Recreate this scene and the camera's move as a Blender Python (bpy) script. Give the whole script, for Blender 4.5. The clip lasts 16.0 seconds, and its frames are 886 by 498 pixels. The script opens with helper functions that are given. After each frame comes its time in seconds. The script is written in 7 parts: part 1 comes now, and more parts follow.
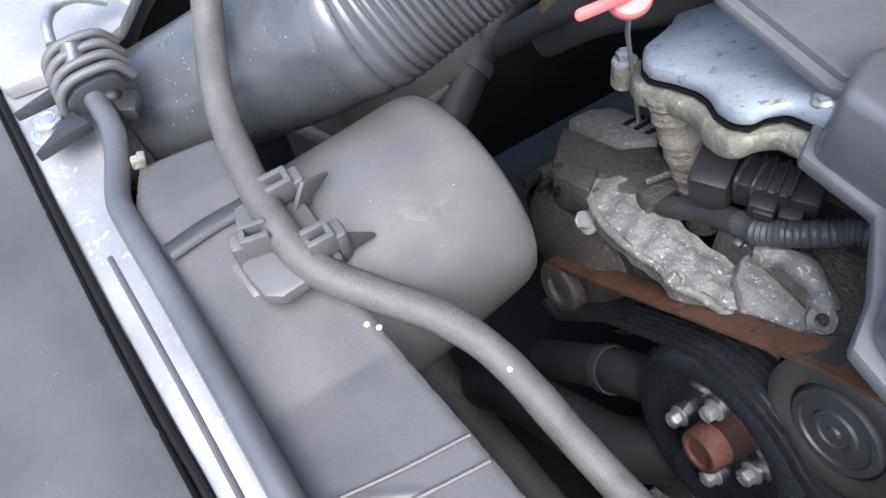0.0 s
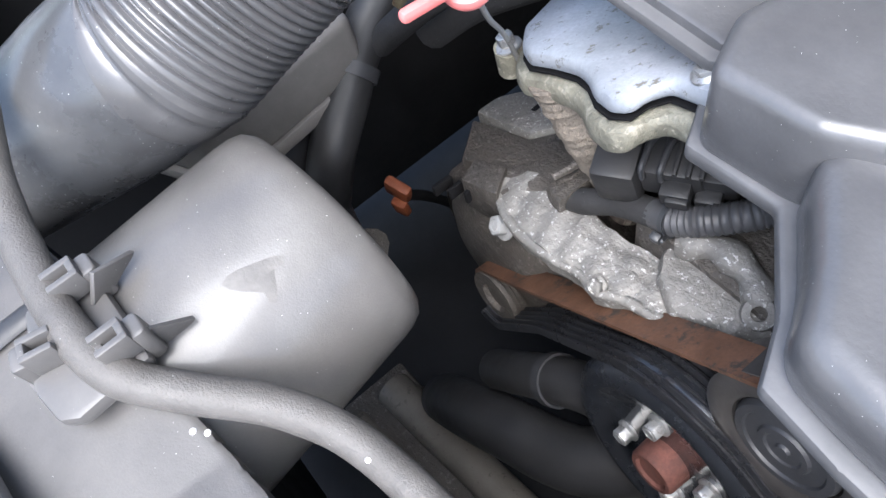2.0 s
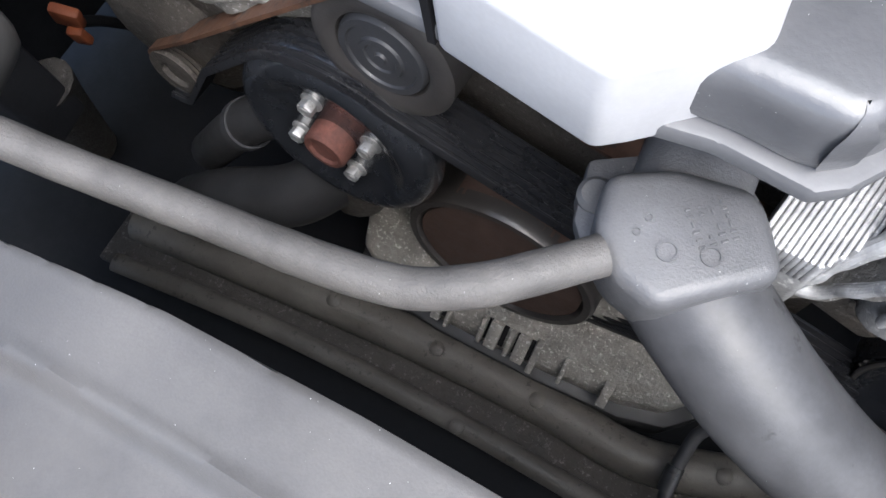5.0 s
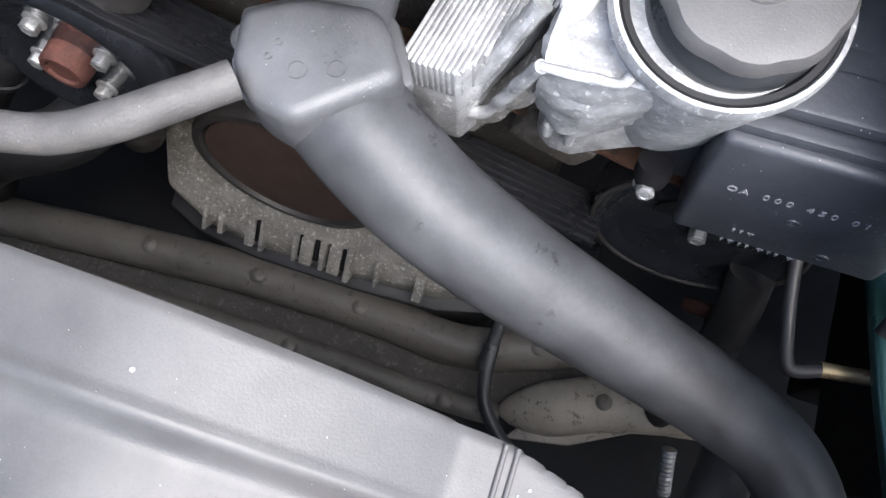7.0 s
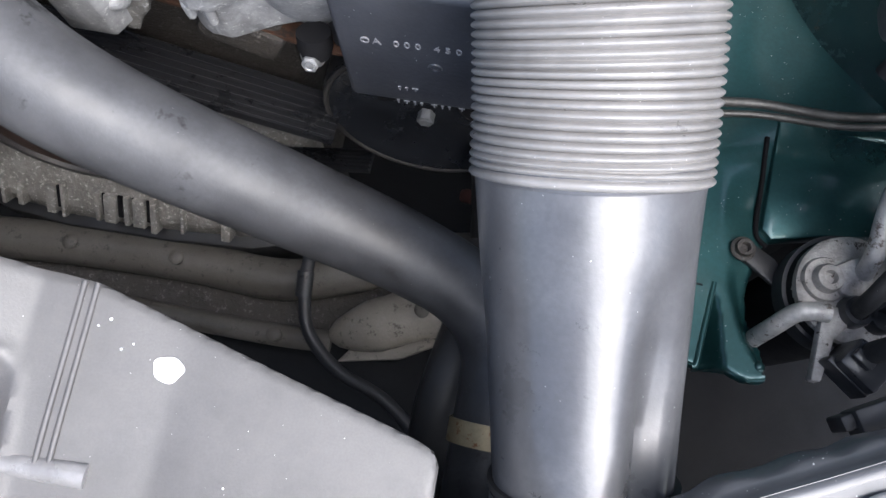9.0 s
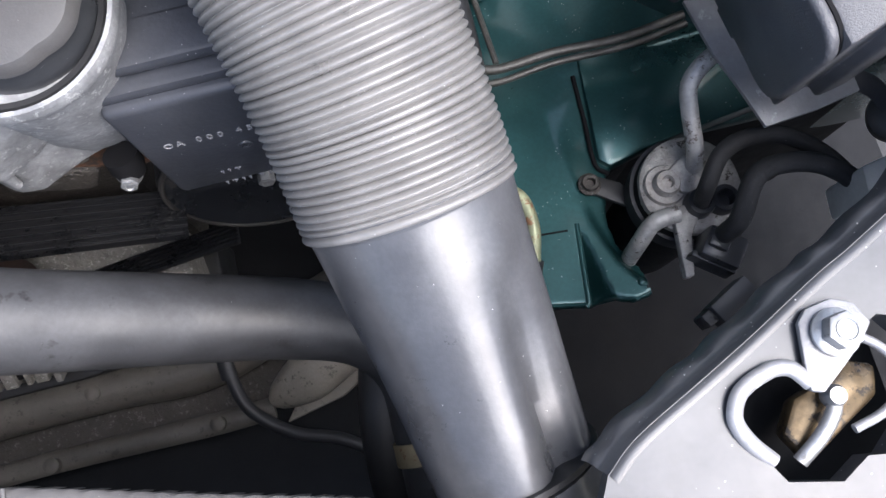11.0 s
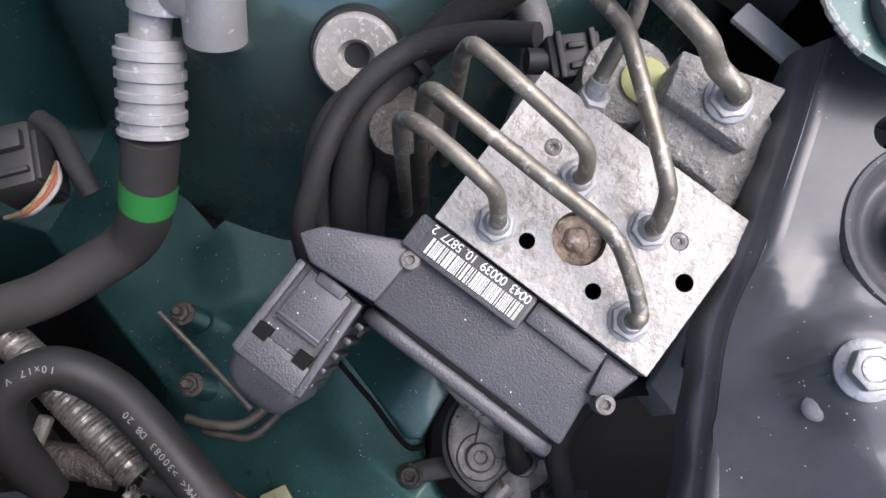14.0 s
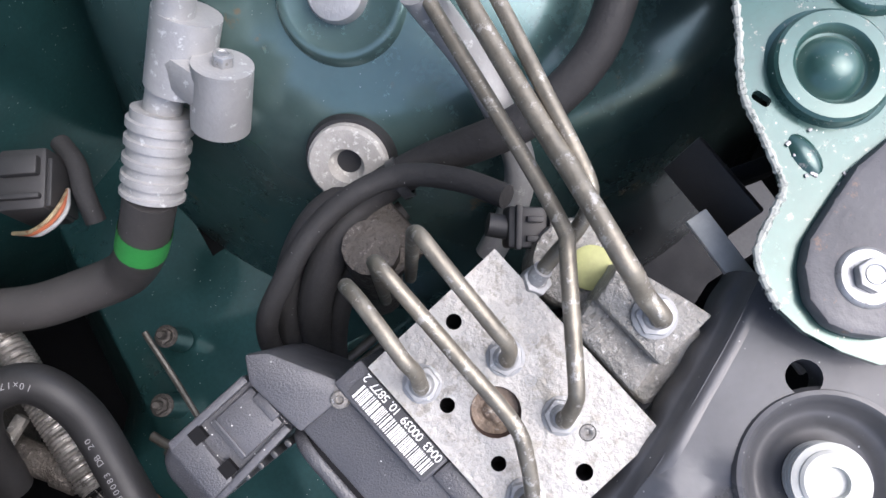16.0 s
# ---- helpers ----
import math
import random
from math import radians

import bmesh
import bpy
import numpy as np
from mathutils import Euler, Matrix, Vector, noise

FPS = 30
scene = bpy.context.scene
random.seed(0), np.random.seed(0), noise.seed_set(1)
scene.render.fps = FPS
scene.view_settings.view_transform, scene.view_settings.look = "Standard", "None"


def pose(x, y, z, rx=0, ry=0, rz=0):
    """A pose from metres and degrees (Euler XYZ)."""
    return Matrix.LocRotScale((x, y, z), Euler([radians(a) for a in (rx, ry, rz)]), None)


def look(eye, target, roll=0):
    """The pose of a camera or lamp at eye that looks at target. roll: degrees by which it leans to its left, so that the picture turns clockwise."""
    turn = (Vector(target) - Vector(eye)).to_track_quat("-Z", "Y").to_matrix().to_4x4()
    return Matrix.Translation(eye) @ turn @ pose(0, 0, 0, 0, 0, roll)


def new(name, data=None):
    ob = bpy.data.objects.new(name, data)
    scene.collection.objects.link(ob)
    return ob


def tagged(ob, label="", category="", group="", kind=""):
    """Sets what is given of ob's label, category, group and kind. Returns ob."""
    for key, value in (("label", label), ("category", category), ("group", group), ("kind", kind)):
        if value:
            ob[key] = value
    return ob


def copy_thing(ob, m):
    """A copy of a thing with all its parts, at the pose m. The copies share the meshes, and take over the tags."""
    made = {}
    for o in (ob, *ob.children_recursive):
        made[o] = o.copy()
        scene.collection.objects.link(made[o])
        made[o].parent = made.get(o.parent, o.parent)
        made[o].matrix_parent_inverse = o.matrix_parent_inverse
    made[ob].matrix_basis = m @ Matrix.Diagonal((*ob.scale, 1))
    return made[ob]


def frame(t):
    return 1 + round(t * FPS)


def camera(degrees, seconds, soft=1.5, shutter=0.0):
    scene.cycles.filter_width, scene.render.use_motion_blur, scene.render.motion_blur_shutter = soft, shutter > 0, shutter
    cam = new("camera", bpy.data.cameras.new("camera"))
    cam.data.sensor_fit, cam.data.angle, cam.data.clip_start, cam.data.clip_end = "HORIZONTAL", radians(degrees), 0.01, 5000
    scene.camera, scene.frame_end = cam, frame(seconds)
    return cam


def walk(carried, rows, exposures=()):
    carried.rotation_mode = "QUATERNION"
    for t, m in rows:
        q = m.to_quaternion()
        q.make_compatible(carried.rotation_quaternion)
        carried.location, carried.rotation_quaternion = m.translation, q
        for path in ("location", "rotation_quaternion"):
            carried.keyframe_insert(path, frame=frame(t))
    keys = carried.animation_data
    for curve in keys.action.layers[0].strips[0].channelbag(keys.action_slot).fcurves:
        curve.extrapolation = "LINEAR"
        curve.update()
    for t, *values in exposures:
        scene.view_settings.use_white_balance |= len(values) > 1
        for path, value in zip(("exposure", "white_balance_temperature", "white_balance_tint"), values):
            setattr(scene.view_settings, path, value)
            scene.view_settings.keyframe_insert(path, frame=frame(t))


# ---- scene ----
# camera and its way: seconds, place in metres, Euler degrees
cam = camera(61.0, 16.0)
PATH = [
    (0.0, 0.0578, -0.1968, 1.1216, 32.88, 5.44, 58.68),
    (0.5, 0.0341, -0.1607, 1.1130, 32.81, 4.80, 59.74),
    (1.0, 0.0232, -0.1318, 1.1032, 31.71, 6.19, 57.79),
    (1.5, 0.0280, -0.1193, 1.0916, 31.61, 8.73, 55.40),
    (2.0, 0.0452, -0.1125, 1.0812, 30.14, 10.07, 51.14),
    (2.5, 0.0702, -0.1212, 1.0812, 27.62, 8.50, 44.05),
    (3.0, 0.1038, -0.1307, 1.0647, 24.57, 7.33, 40.43),
    (3.5, 0.1437, -0.1283, 1.0533, 22.78, 7.05, 37.92),
    (3.7, 0.1547, -0.1274, 1.0514, 22.23, 7.26, 36.93),
    (5.8, 0.2271, -0.1486, 1.0477, 17.16, 3.13, 25.54),
    (6.0, 0.2403, -0.1490, 1.0462, 16.92, 2.91, 24.58),
    (6.5, 0.2742, -0.1519, 1.0493, 16.41, 1.83, 22.01),
    (7.0, 0.3081, -0.1564, 1.0474, 16.06, 1.11, 19.53),
    (7.5, 0.3503, -0.1650, 1.0470, 15.66, 0.66, 17.42),
    (8.0, 0.3957, -0.1686, 1.0458, 15.32, 0.35, 14.63),
    (8.5, 0.4328, -0.1740, 1.0453, 14.97, 0.16, 12.23),
    (8.7, 0.4435, -0.1770, 1.0432, 14.82, 0.09, 11.28),
    (10.8, 0.4843, -0.1784, 1.0733, 13.71, 0.78, -7.00),
    (11.0, 0.4836, -0.1617, 1.0666, 13.70, -0.21, -13.39),
    (11.5, 0.5173, -0.1332, 1.0602, 13.69, -0.65, -26.54),
    (12.0, 0.5499, -0.1079, 1.0492, 12.30, -0.96, -35.12),
    (12.5, 0.5725, -0.0840, 1.0541, 12.87, -0.97, -40.56),
    (13.0, 0.5943, -0.0766, 1.0534, 12.50, -0.94, -42.40),
    (13.5, 0.6222, -0.0559, 1.0524, 13.06, 0.27, -43.54),
    (14.0, 0.6416, -0.0347, 1.0603, 13.84, 0.48, -42.95),
    (14.5, 0.6592, -0.0255, 1.0607, 14.93, 0.48, -41.13),
    (15.0, 0.6732, -0.0150, 1.0684, 15.52, 0.96, -40.40),
    (15.5, 0.6824, -0.0100, 1.0733, 14.44, 0.40, -36.55),
    (16.0, 0.6988, -0.0109, 1.0903, 12.13, 0.63, -32.29),
]
EXPOSURE = [(0.0, 1.09, 6070, 11), (1.5, 1.34, 6170, 11), (2.5, 1.48, 6240, 10), (3.0, 1.44, 6290, 10), (3.6, 0.96, 6290, 10), (6.0, 1.2, 6290, 10), (6.5, 1.16, 6290, 10), (7.1, 1.31, 6270, 11), (8.5, 1.25, 6270, 11), (11.0, 1.06, 6290, 13), (12.0, 1.26, 6340, 15), (12.6, 1.22, 6390, 15), (13.2, 0.95, 6440, 15), (14.0, 0.46, 6490, 17), (15.0, 0.47, 6440, 16), (16.0, 0.68, 6420, 16)]
walk(cam, [(t, pose(*row)) for t, *row in PATH], EXPOSURE)

# ---- daylight: bright overcast sky ----
world = bpy.data.worlds.new("sky")
scene.world = world
world.use_nodes = True
wn = world.node_tree
sky = wn.nodes.new("ShaderNodeTexSky")
sky.sky_type = "NISHITA"
sky.sun_disc = False
sky.sun_elevation, sky.sun_rotation = radians(60), radians(127)
sky.air_density, sky.dust_density, sky.ozone_density = 1.0, 4.0, 1.0
wn.links.new(sky.outputs["Color"], wn.nodes["Background"].inputs["Color"])
wn.nodes["Background"].inputs["Strength"].default_value = 0.21
sun = new("sun", bpy.data.lights.new("sun", "SUN"))
sun.data.energy, sun.data.angle, sun.data.color = 2.9, radians(58), (0.93, 0.965, 1.0)
sun.matrix_world = look((2.3, -1.5, 5.03), (0.3, 0.0, 0.7))


# ---- materials ----
def material(name, col, rough=0.5, metal=0.0, var=0.25, scale=25.0, fine=400.0, bump=0.15, dust=None, dust_amt=0.0,
             specks=0.0, speck_col=(0.75, 0.75, 0.73), coat=0.0, spots=None, spot_amt=0.0, spot_scale=120.0, relief=0.0006, spec=0.5, fade=None):
    """Principled surface: two scales of tone, dust film, fine relief, loose specks and spots of corrosion."""
    m = bpy.data.materials.new(name)
    m.use_nodes = True
    nt = m.node_tree
    N, L = nt.nodes, nt.links
    b = N["Principled BSDF"]
    pos = N.new("ShaderNodeNewGeometry").outputs["Position"]

    def tex(sc, detail=4.0, rgh=0.6):
        n = N.new("ShaderNodeTexNoise")
        n.inputs["Scale"].default_value, n.inputs["Detail"].default_value, n.inputs["Roughness"].default_value = sc, detail, rgh
        L.new(pos, n.inputs["Vector"])
        return n.outputs["Fac"]

    def span(v, a, bb, c=0.0, d=1.0):
        n = N.new("ShaderNodeMapRange")
        n.inputs["From Min"].default_value, n.inputs["From Max"].default_value = a, bb
        n.inputs["To Min"].default_value, n.inputs["To Max"].default_value = c, d
        L.new(v, n.inputs["Value"])
        return n.outputs["Result"]

    def mix(f, a, c):
        n = N.new("ShaderNodeMix")
        n.data_type = "RGBA"
        L.new(f, n.inputs["Factor"])
        for sock, v in ((n.inputs[6], a), (n.inputs[7], c)):
            if hasattr(v, "links"):
                L.new(v, sock)
            else:
                sock.default_value = (*v, 1)
        return n.outputs[2]

    coarse, small = tex(scale), tex(fine, 3.0)
    c = mix(span(coarse, 0.3, 0.7), [x * (1 - var) for x in col], [min(1, x * (1 + var)) for x in col])
    c = mix(span(small, 0.35, 0.65, 0.0, 0.3), c, [x * (1 - var) ** 2 for x in col])
    smear = tex(scale * 0.6 + 8, 8.0, 0.75)
    rsum = N.new("ShaderNodeMath")
    rsum.operation = "ADD"
    L.new(span(coarse, 0.3, 0.7, max(0.03, rough - 0.07), min(1, rough + 0.07)), rsum.inputs[0])
    L.new(span(smear, 0.35, 0.65, -0.05, 0.12), rsum.inputs[1])
    rg = rsum.outputs[0]
    if dust:
        film = tex(scale * 0.35 + 3, 6.0, 0.7)
        amount = span(film, 0.35, 0.7, dust_amt * 0.35, dust_amt)
        if fade:
            split = N.new("ShaderNodeSeparateXYZ")
            L.new(pos, split.inputs[0])
            thin = N.new("ShaderNodeMath")
            thin.operation = "MULTIPLY"
            L.new(amount, thin.inputs[0])
            L.new(span(split.outputs[fade[0]], fade[1], fade[2], 1.0, 0.12), thin.inputs[1])
            amount = thin.outputs[0]
        c = mix(amount, c, dust)
    if spots:
        sp = tex(spot_scale, 5.0, 0.75)
        c = mix(span(sp, 0.62 - 0.2 * spot_amt, 0.68 - 0.18 * spot_amt), c, spots)
    if specks:
        v = N.new("ShaderNodeTexVoronoi")
        v.inputs["Scale"].default_value = 330.0
        L.new(pos, v.inputs["Vector"])
        gate = span(tex(60.0, 2.0), 0.5, 0.6)
        dot = span(v.outputs["Distance"], 0.06 * specks, 0.10 * specks + 0.01, 1.0, 0.0)
        mul = N.new("ShaderNodeMath")
        mul.operation = "MULTIPLY"
        L.new(gate, mul.inputs[0])
        L.new(dot, mul.inputs[1])
        c = mix(mul.outputs[0], c, speck_col)
    L.new(c, b.inputs["Base Color"])
    L.new(rg, b.inputs["Roughness"])
    b.inputs["Metallic"].default_value = metal
    b.inputs["Specular IOR Level"].default_value = spec
    b.inputs["Coat Weight"].default_value = coat
    b.inputs["Coat Roughness"].default_value = 0.12
    if bump:
        bn = N.new("ShaderNodeBump")
        bn.inputs["Strength"].default_value, bn.inputs["Distance"].default_value = bump, relief
        L.new(small, bn.inputs["Height"])
        if relief > 0.001:
            b2 = N.new("ShaderNodeBump")
            b2.inputs["Strength"].default_value, b2.inputs["Distance"].default_value = bump, relief * 2
            L.new(tex(scale * 4, 5.0), b2.inputs["Height"])
            L.new(b2.outputs[0], bn.inputs["Normal"])
        L.new(bn.outputs[0], b.inputs["Normal"])
    return m


DUST = (0.33, 0.312, 0.292)
GREYDUST = (0.36, 0.36, 0.37)
M_SHELF = material("dusty_grey_plastic", (0.053, 0.052, 0.053), 0.40, var=0.3, scale=18, dust=DUST, dust_amt=0.18, specks=0.5, fine=1100.0, bump=0.2)
M_SHELF_BROWN = material("dusty_brown_plastic", (0.12, 0.11, 0.10), 0.5, var=0.12, dust=DUST, dust_amt=0.5, specks=0.6)
M_DUCT = material("satin_duct_plastic", (0.038, 0.040, 0.043), 0.28, var=0.35, scale=22, dust=GREYDUST, dust_amt=0.13, specks=1.0, coat=0.4)
# Lighter copy of the duct plastic for the brightly lit right duct.
M_DUCT_LIT = material("lit_duct_plastic", (0.066, 0.067, 0.071), 0.32, metal=0.25, var=0.35, scale=26, dust=GREYDUST, dust_amt=0.12, specks=0.6, coat=0.25)
M_RES = material("grained_resonator_plastic", (0.074, 0.072, 0.070), 0.36, var=0.22, dust=(0.34, 0.32, 0.30), dust_amt=0.2, specks=0.7, fine=1100.0, bump=0.2, coat=0.4)
M_BELLOWS = material("bellows_rubber_plastic", (0.098, 0.096, 0.094), 0.32, var=0.4, scale=30, dust=(0.42, 0.40, 0.375), dust_amt=0.42, specks=0.8, coat=0.2)
M_BELLOWS_DARK = material("bellows_dark_rubber", (0.042, 0.042, 0.044), 0.30, var=0.3, dust=GREYDUST, dust_amt=0.16, specks=0.8, coat=0.4)
M_COVER = material("engine_cover_plastic", (0.048, 0.049, 0.053), 0.34, var=0.2, dust=GREYDUST, dust_amt=0.17, specks=0.6, bump=0.3, coat=0.45)
M_COVER_EDGE = material("engine_cover_lip", (0.046, 0.047, 0.050), 0.45, var=0.15, dust=GREYDUST, dust_amt=0.25)
M_BLACK = material("black_plastic", (0.022, 0.023, 0.026), 0.45, var=0.25, dust=GREYDUST, dust_amt=0.045, specks=0.4)
M_BLACKG = material("glossy_black_plastic", (0.018, 0.02, 0.023), 0.3, var=0.2, dust=GREYDUST, dust_amt=0.08, specks=0.3)
M_ECU = material("grained_ecu_plastic", (0.040, 0.041, 0.047), 0.36, var=0.25, dust=GREYDUST, dust_amt=0.15, specks=1.0, bump=0.7, fine=1300.0, relief=0.0006, coat=0.2)
# Rubber black, lowered because deep parts lack the bay's shade.
M_RUBBER = material("black_rubber", (0.012, 0.0125, 0.014), 0.48, var=0.3, dust=DUST, dust_amt=0.04)
M_HOSE = material("dusty_rubber_hose", (0.058, 0.055, 0.052), 0.5, var=0.35, scale=60, dust=(0.27, 0.255, 0.24), dust_amt=0.26, fine=900.0, bump=0.8, specks=0.5)
M_RHOSE = material("coolant_hose_rubber", (0.024, 0.025, 0.028), 0.48, var=0.5, scale=34, dust=GREYDUST, dust_amt=0.18, specks=0.25, coat=0.0, spots=(0.009, 0.009, 0.010), spot_amt=0.12, spot_scale=26, fade=("X", 0.225, 0.42))
M_NECK = material("thermostat_grey", (0.046, 0.047, 0.050), 0.42, var=0.35, scale=40, dust=GREYDUST, dust_amt=0.2, bump=0.4, fine=900.0, relief=0.0006, specks=0.6)
M_CAST = material("corroded_cast_aluminium", (0.145, 0.143, 0.138), 0.55, metal=0.25, var=0.35, scale=40, bump=0.7, relief=0.0012,
                  spots=(0.46, 0.46, 0.45), spot_amt=0.22, spot_scale=280, dust=(0.24, 0.225, 0.20), dust_amt=0.45)
# Grime tone, taken darker to hold the shade deep in the bay.
M_CASTD = material("grimy_dark_casting", (0.048, 0.045, 0.042), 0.6, metal=0.2, var=0.4, scale=40, bump=0.9, relief=0.0014,
                   spots=(0.15, 0.14, 0.13), spot_amt=0.25, spot_scale=200, dust=(0.1, 0.085, 0.07), dust_amt=0.5)
M_PAN = material("oily_pan_casting", (0.28, 0.272, 0.252), 0.65, metal=0.1, var=0.35, scale=40, bump=0.9, relief=0.0012,
                 spots=(0.50, 0.48, 0.44), spot_amt=0.3, spot_scale=260, dust=(0.19, 0.165, 0.14), dust_amt=0.4)
M_ALU = material("bright_cast_aluminium", (0.36, 0.363, 0.365), 0.5, metal=0.4, var=0.3, scale=70, bump=0.6, relief=0.0007,
                 spots=(0.62, 0.62, 0.61), spot_amt=0.22, spot_scale=220)
M_VALVE = material("magnesium_valve_cover", (0.40, 0.43, 0.475), 0.5, metal=0.35, var=0.2, scale=30, bump=0.6,
                   spots=(0.19, 0.185, 0.16), spot_amt=0.22, spot_scale=110)
M_VALVE_OLD = material("yellowed_casting", (0.25, 0.24, 0.19), 0.6, metal=0.3, var=0.35, scale=40, bump=0.7, relief=0.0012,
                       spots=(0.36, 0.34, 0.28), spot_amt=0.25)
M_BLOCK = material("machined_aluminium_block", (0.355, 0.35, 0.336), 0.5, metal=0.3, var=0.2, scale=60, bump=0.8, relief=0.0009, spots=(0.24, 0.23, 0.205), spot_amt=0.5, spot_scale=150, dust=(0.30, 0.28, 0.24), dust_amt=0.3)
M_ZINC = material("zinc_plated_steel", (0.40, 0.405, 0.405), 0.42, metal=0.7, var=0.25, bump=0.4, spots=(0.24, 0.23, 0.22), spot_amt=0.25, spot_scale=260)
M_FIT = material("oxidised_grey_aluminium", (0.35, 0.352, 0.35), 0.5, metal=0.4, var=0.12, bump=0.5, spots=(0.55, 0.56, 0.56), spot_amt=0.12)
M_GOLD = material("yellow_passivated_steel", (0.36, 0.30, 0.19), 0.5, metal=0.7, var=0.3, spots=(0.2, 0.09, 0.04), spot_amt=0.35)
M_PIPE = material("olive_coated_brake_pipe", (0.205, 0.188, 0.152), 0.42, metal=0.55, var=0.3, scale=80, bump=0.4,
                  spots=(0.38, 0.365, 0.33), spot_amt=0.3, spot_scale=200)
M_RUST = material("rusty_iron", (0.115, 0.043, 0.032), 0.75, metal=0.1, var=0.45, scale=60, bump=0.8, relief=0.001)
M_RUSTDISC = material("rust_brown_pulley_face", (0.085, 0.055, 0.045), 0.6, metal=0.2, var=0.25, scale=50, bump=0.4)
M_PULLEY = material("black_painted_pulley", (0.012, 0.014, 0.018), 0.2, var=0.3, scale=40, dust=DUST, dust_amt=0.02, bump=0.1, coat=0.8)
M_IDLER = material("worn_idler_pulley", (0.024, 0.022, 0.022), 0.4, metal=0.2, var=0.3, dust=DUST, dust_amt=0.12, coat=0.3)
M_BELT = material("belt_rubber", (0.009, 0.0095, 0.0115), 0.28, var=0.2, dust=GREYDUST, dust_amt=0.03, bump=0.1, spec=0.6)
M_BELTBACK = material("rust_dusted_belt_back", (0.10, 0.05, 0.03), 0.5, var=0.35, scale=60, bump=0.2, spots=(0.03, 0.025, 0.022), spot_amt=0.4, spot_scale=40)
M_GREEN = material("dark_green_metallic_paint", (0.018, 0.075, 0.076), 0.33, metal=0.55, var=0.3, scale=12, dust=(0.06, 0.085, 0.082), dust_amt=0.12, specks=1.0, coat=0.5, bump=0.05, spec=0.5)
M_GREENL = material("dark_green_fender_paint", (0.018, 0.070, 0.062), 0.24, metal=0.3, var=0.25, scale=12, dust=(0.22, 0.27, 0.255), dust_amt=0.11, specks=0.9, coat=0.4, bump=0.05, spots=(0.22, 0.21, 0.18), spot_amt=0.04, spot_scale=260)
M_PANEL = material("black_front_panel_paint", (0.022, 0.024, 0.028), 0.36, metal=0.0, var=0.3, scale=14, dust=GREYDUST, dust_amt=0.25, specks=1.0, coat=0.18, bump=0.06, spec=0.5)
# Pale film colour stands in for bright sky reflections on the tower.
M_TOWER = material("green_tower_paint_with_sky_sheen", (0.020, 0.080, 0.078), 0.22, metal=0.5, var=0.35, scale=9, dust=(0.24, 0.33, 0.31), dust_amt=0.5, specks=0.8, coat=0.7, bump=0.05, spots=(0.20, 0.17, 0.12), spot_amt=-0.02, spot_scale=40)
M_STRIP = material("grimy_galvanised_strip", (0.34, 0.34, 0.35), 0.45, metal=0.4, var=0.2, scale=40, bump=0.5, spots=(0.5, 0.5, 0.5), spot_amt=0.12, spot_scale=60, dust=(0.26, 0.25, 0.235), dust_amt=0.5)
M_BEAM = material("grey_brown_subframe_paint", (0.095, 0.088, 0.078), 0.5, var=0.4, dust=(0.14, 0.125, 0.105), dust_amt=0.5, spots=(0.05, 0.045, 0.04), spot_amt=0.2, spot_scale=90, bump=0.5)
M_BEAML = material("pale_subframe_paint", (0.24, 0.22, 0.19), 0.5, var=0.35, dust=(0.3, 0.26, 0.21), dust_amt=0.4, spots=(0.10, 0.085, 0.07), spot_amt=0.25, spot_scale=80, bump=0.5)
M_FOIL = material("dull_silver_foil", (0.27, 0.26, 0.245), 0.35, metal=0.7, var=0.4, scale=90, bump=0.5, spots=(0.10, 0.09, 0.08), spot_amt=0.3, spot_scale=200)
M_LIP = material("worn_pale_plastic_lip", (0.16, 0.16, 0.165), 0.3, var=0.35, scale=60, dust=DUST, dust_amt=0.3, bump=0.4, coat=0.4)
M_PAD = material("grey_rubber_pad", (0.045, 0.045, 0.049), 0.5, var=0.2, scale=40, dust=GREYDUST, dust_amt=0.25, bump=0.4, spots=(0.19, 0.13, 0.10), spot_amt=0.03, spot_scale=160)
M_WORNEDGE = material("chipped_paint_edge", (0.34, 0.36, 0.33), 0.6, var=0.3, scale=200, bump=0.8, spots=(0.08, 0.10, 0.09), spot_amt=0.45, spot_scale=420)
# Near black: the shade deep in the bay is put into this colour.
M_DARK = material("near_black_with_bay_shade", (0.007, 0.0075, 0.009), 0.65, var=0.4, dust=(0.022, 0.022, 0.023), dust_amt=0.25, spec=0.2)
M_RED = material("faded_red_plastic", (0.62, 0.10, 0.10), 0.45, var=0.12, dust=(0.7, 0.45, 0.42), dust_amt=0.35)
M_ORANGE = material("orange_plastic", (0.27, 0.075, 0.03), 0.6, var=0.25)
M_TAPE = material("green_tape", (0.03, 0.27, 0.06), 0.5, var=0.12, bump=0.3)
M_PAPER = material("white_label_print", (0.75, 0.75, 0.73), 0.6, var=0.05, bump=0)
M_INK = material("grey_marking", (0.24, 0.24, 0.25), 0.6, var=0.05, bump=0)
M_WRAP = material("brown_fabric_sleeve", (0.165, 0.142, 0.116), 0.85, var=0.3, bump=0.9, relief=0.0015)
M_CLOTH = material("black_loom_tape", (0.020, 0.020, 0.021), 0.75, var=0.35, bump=0.5, relief=0.0008, specks=0.5)
M_CLIP = material("dusty_grey_clip_plastic", (0.060, 0.060, 0.062), 0.38, var=0.25, dust=DUST, dust_amt=0.22, specks=0.6, bump=0.2)
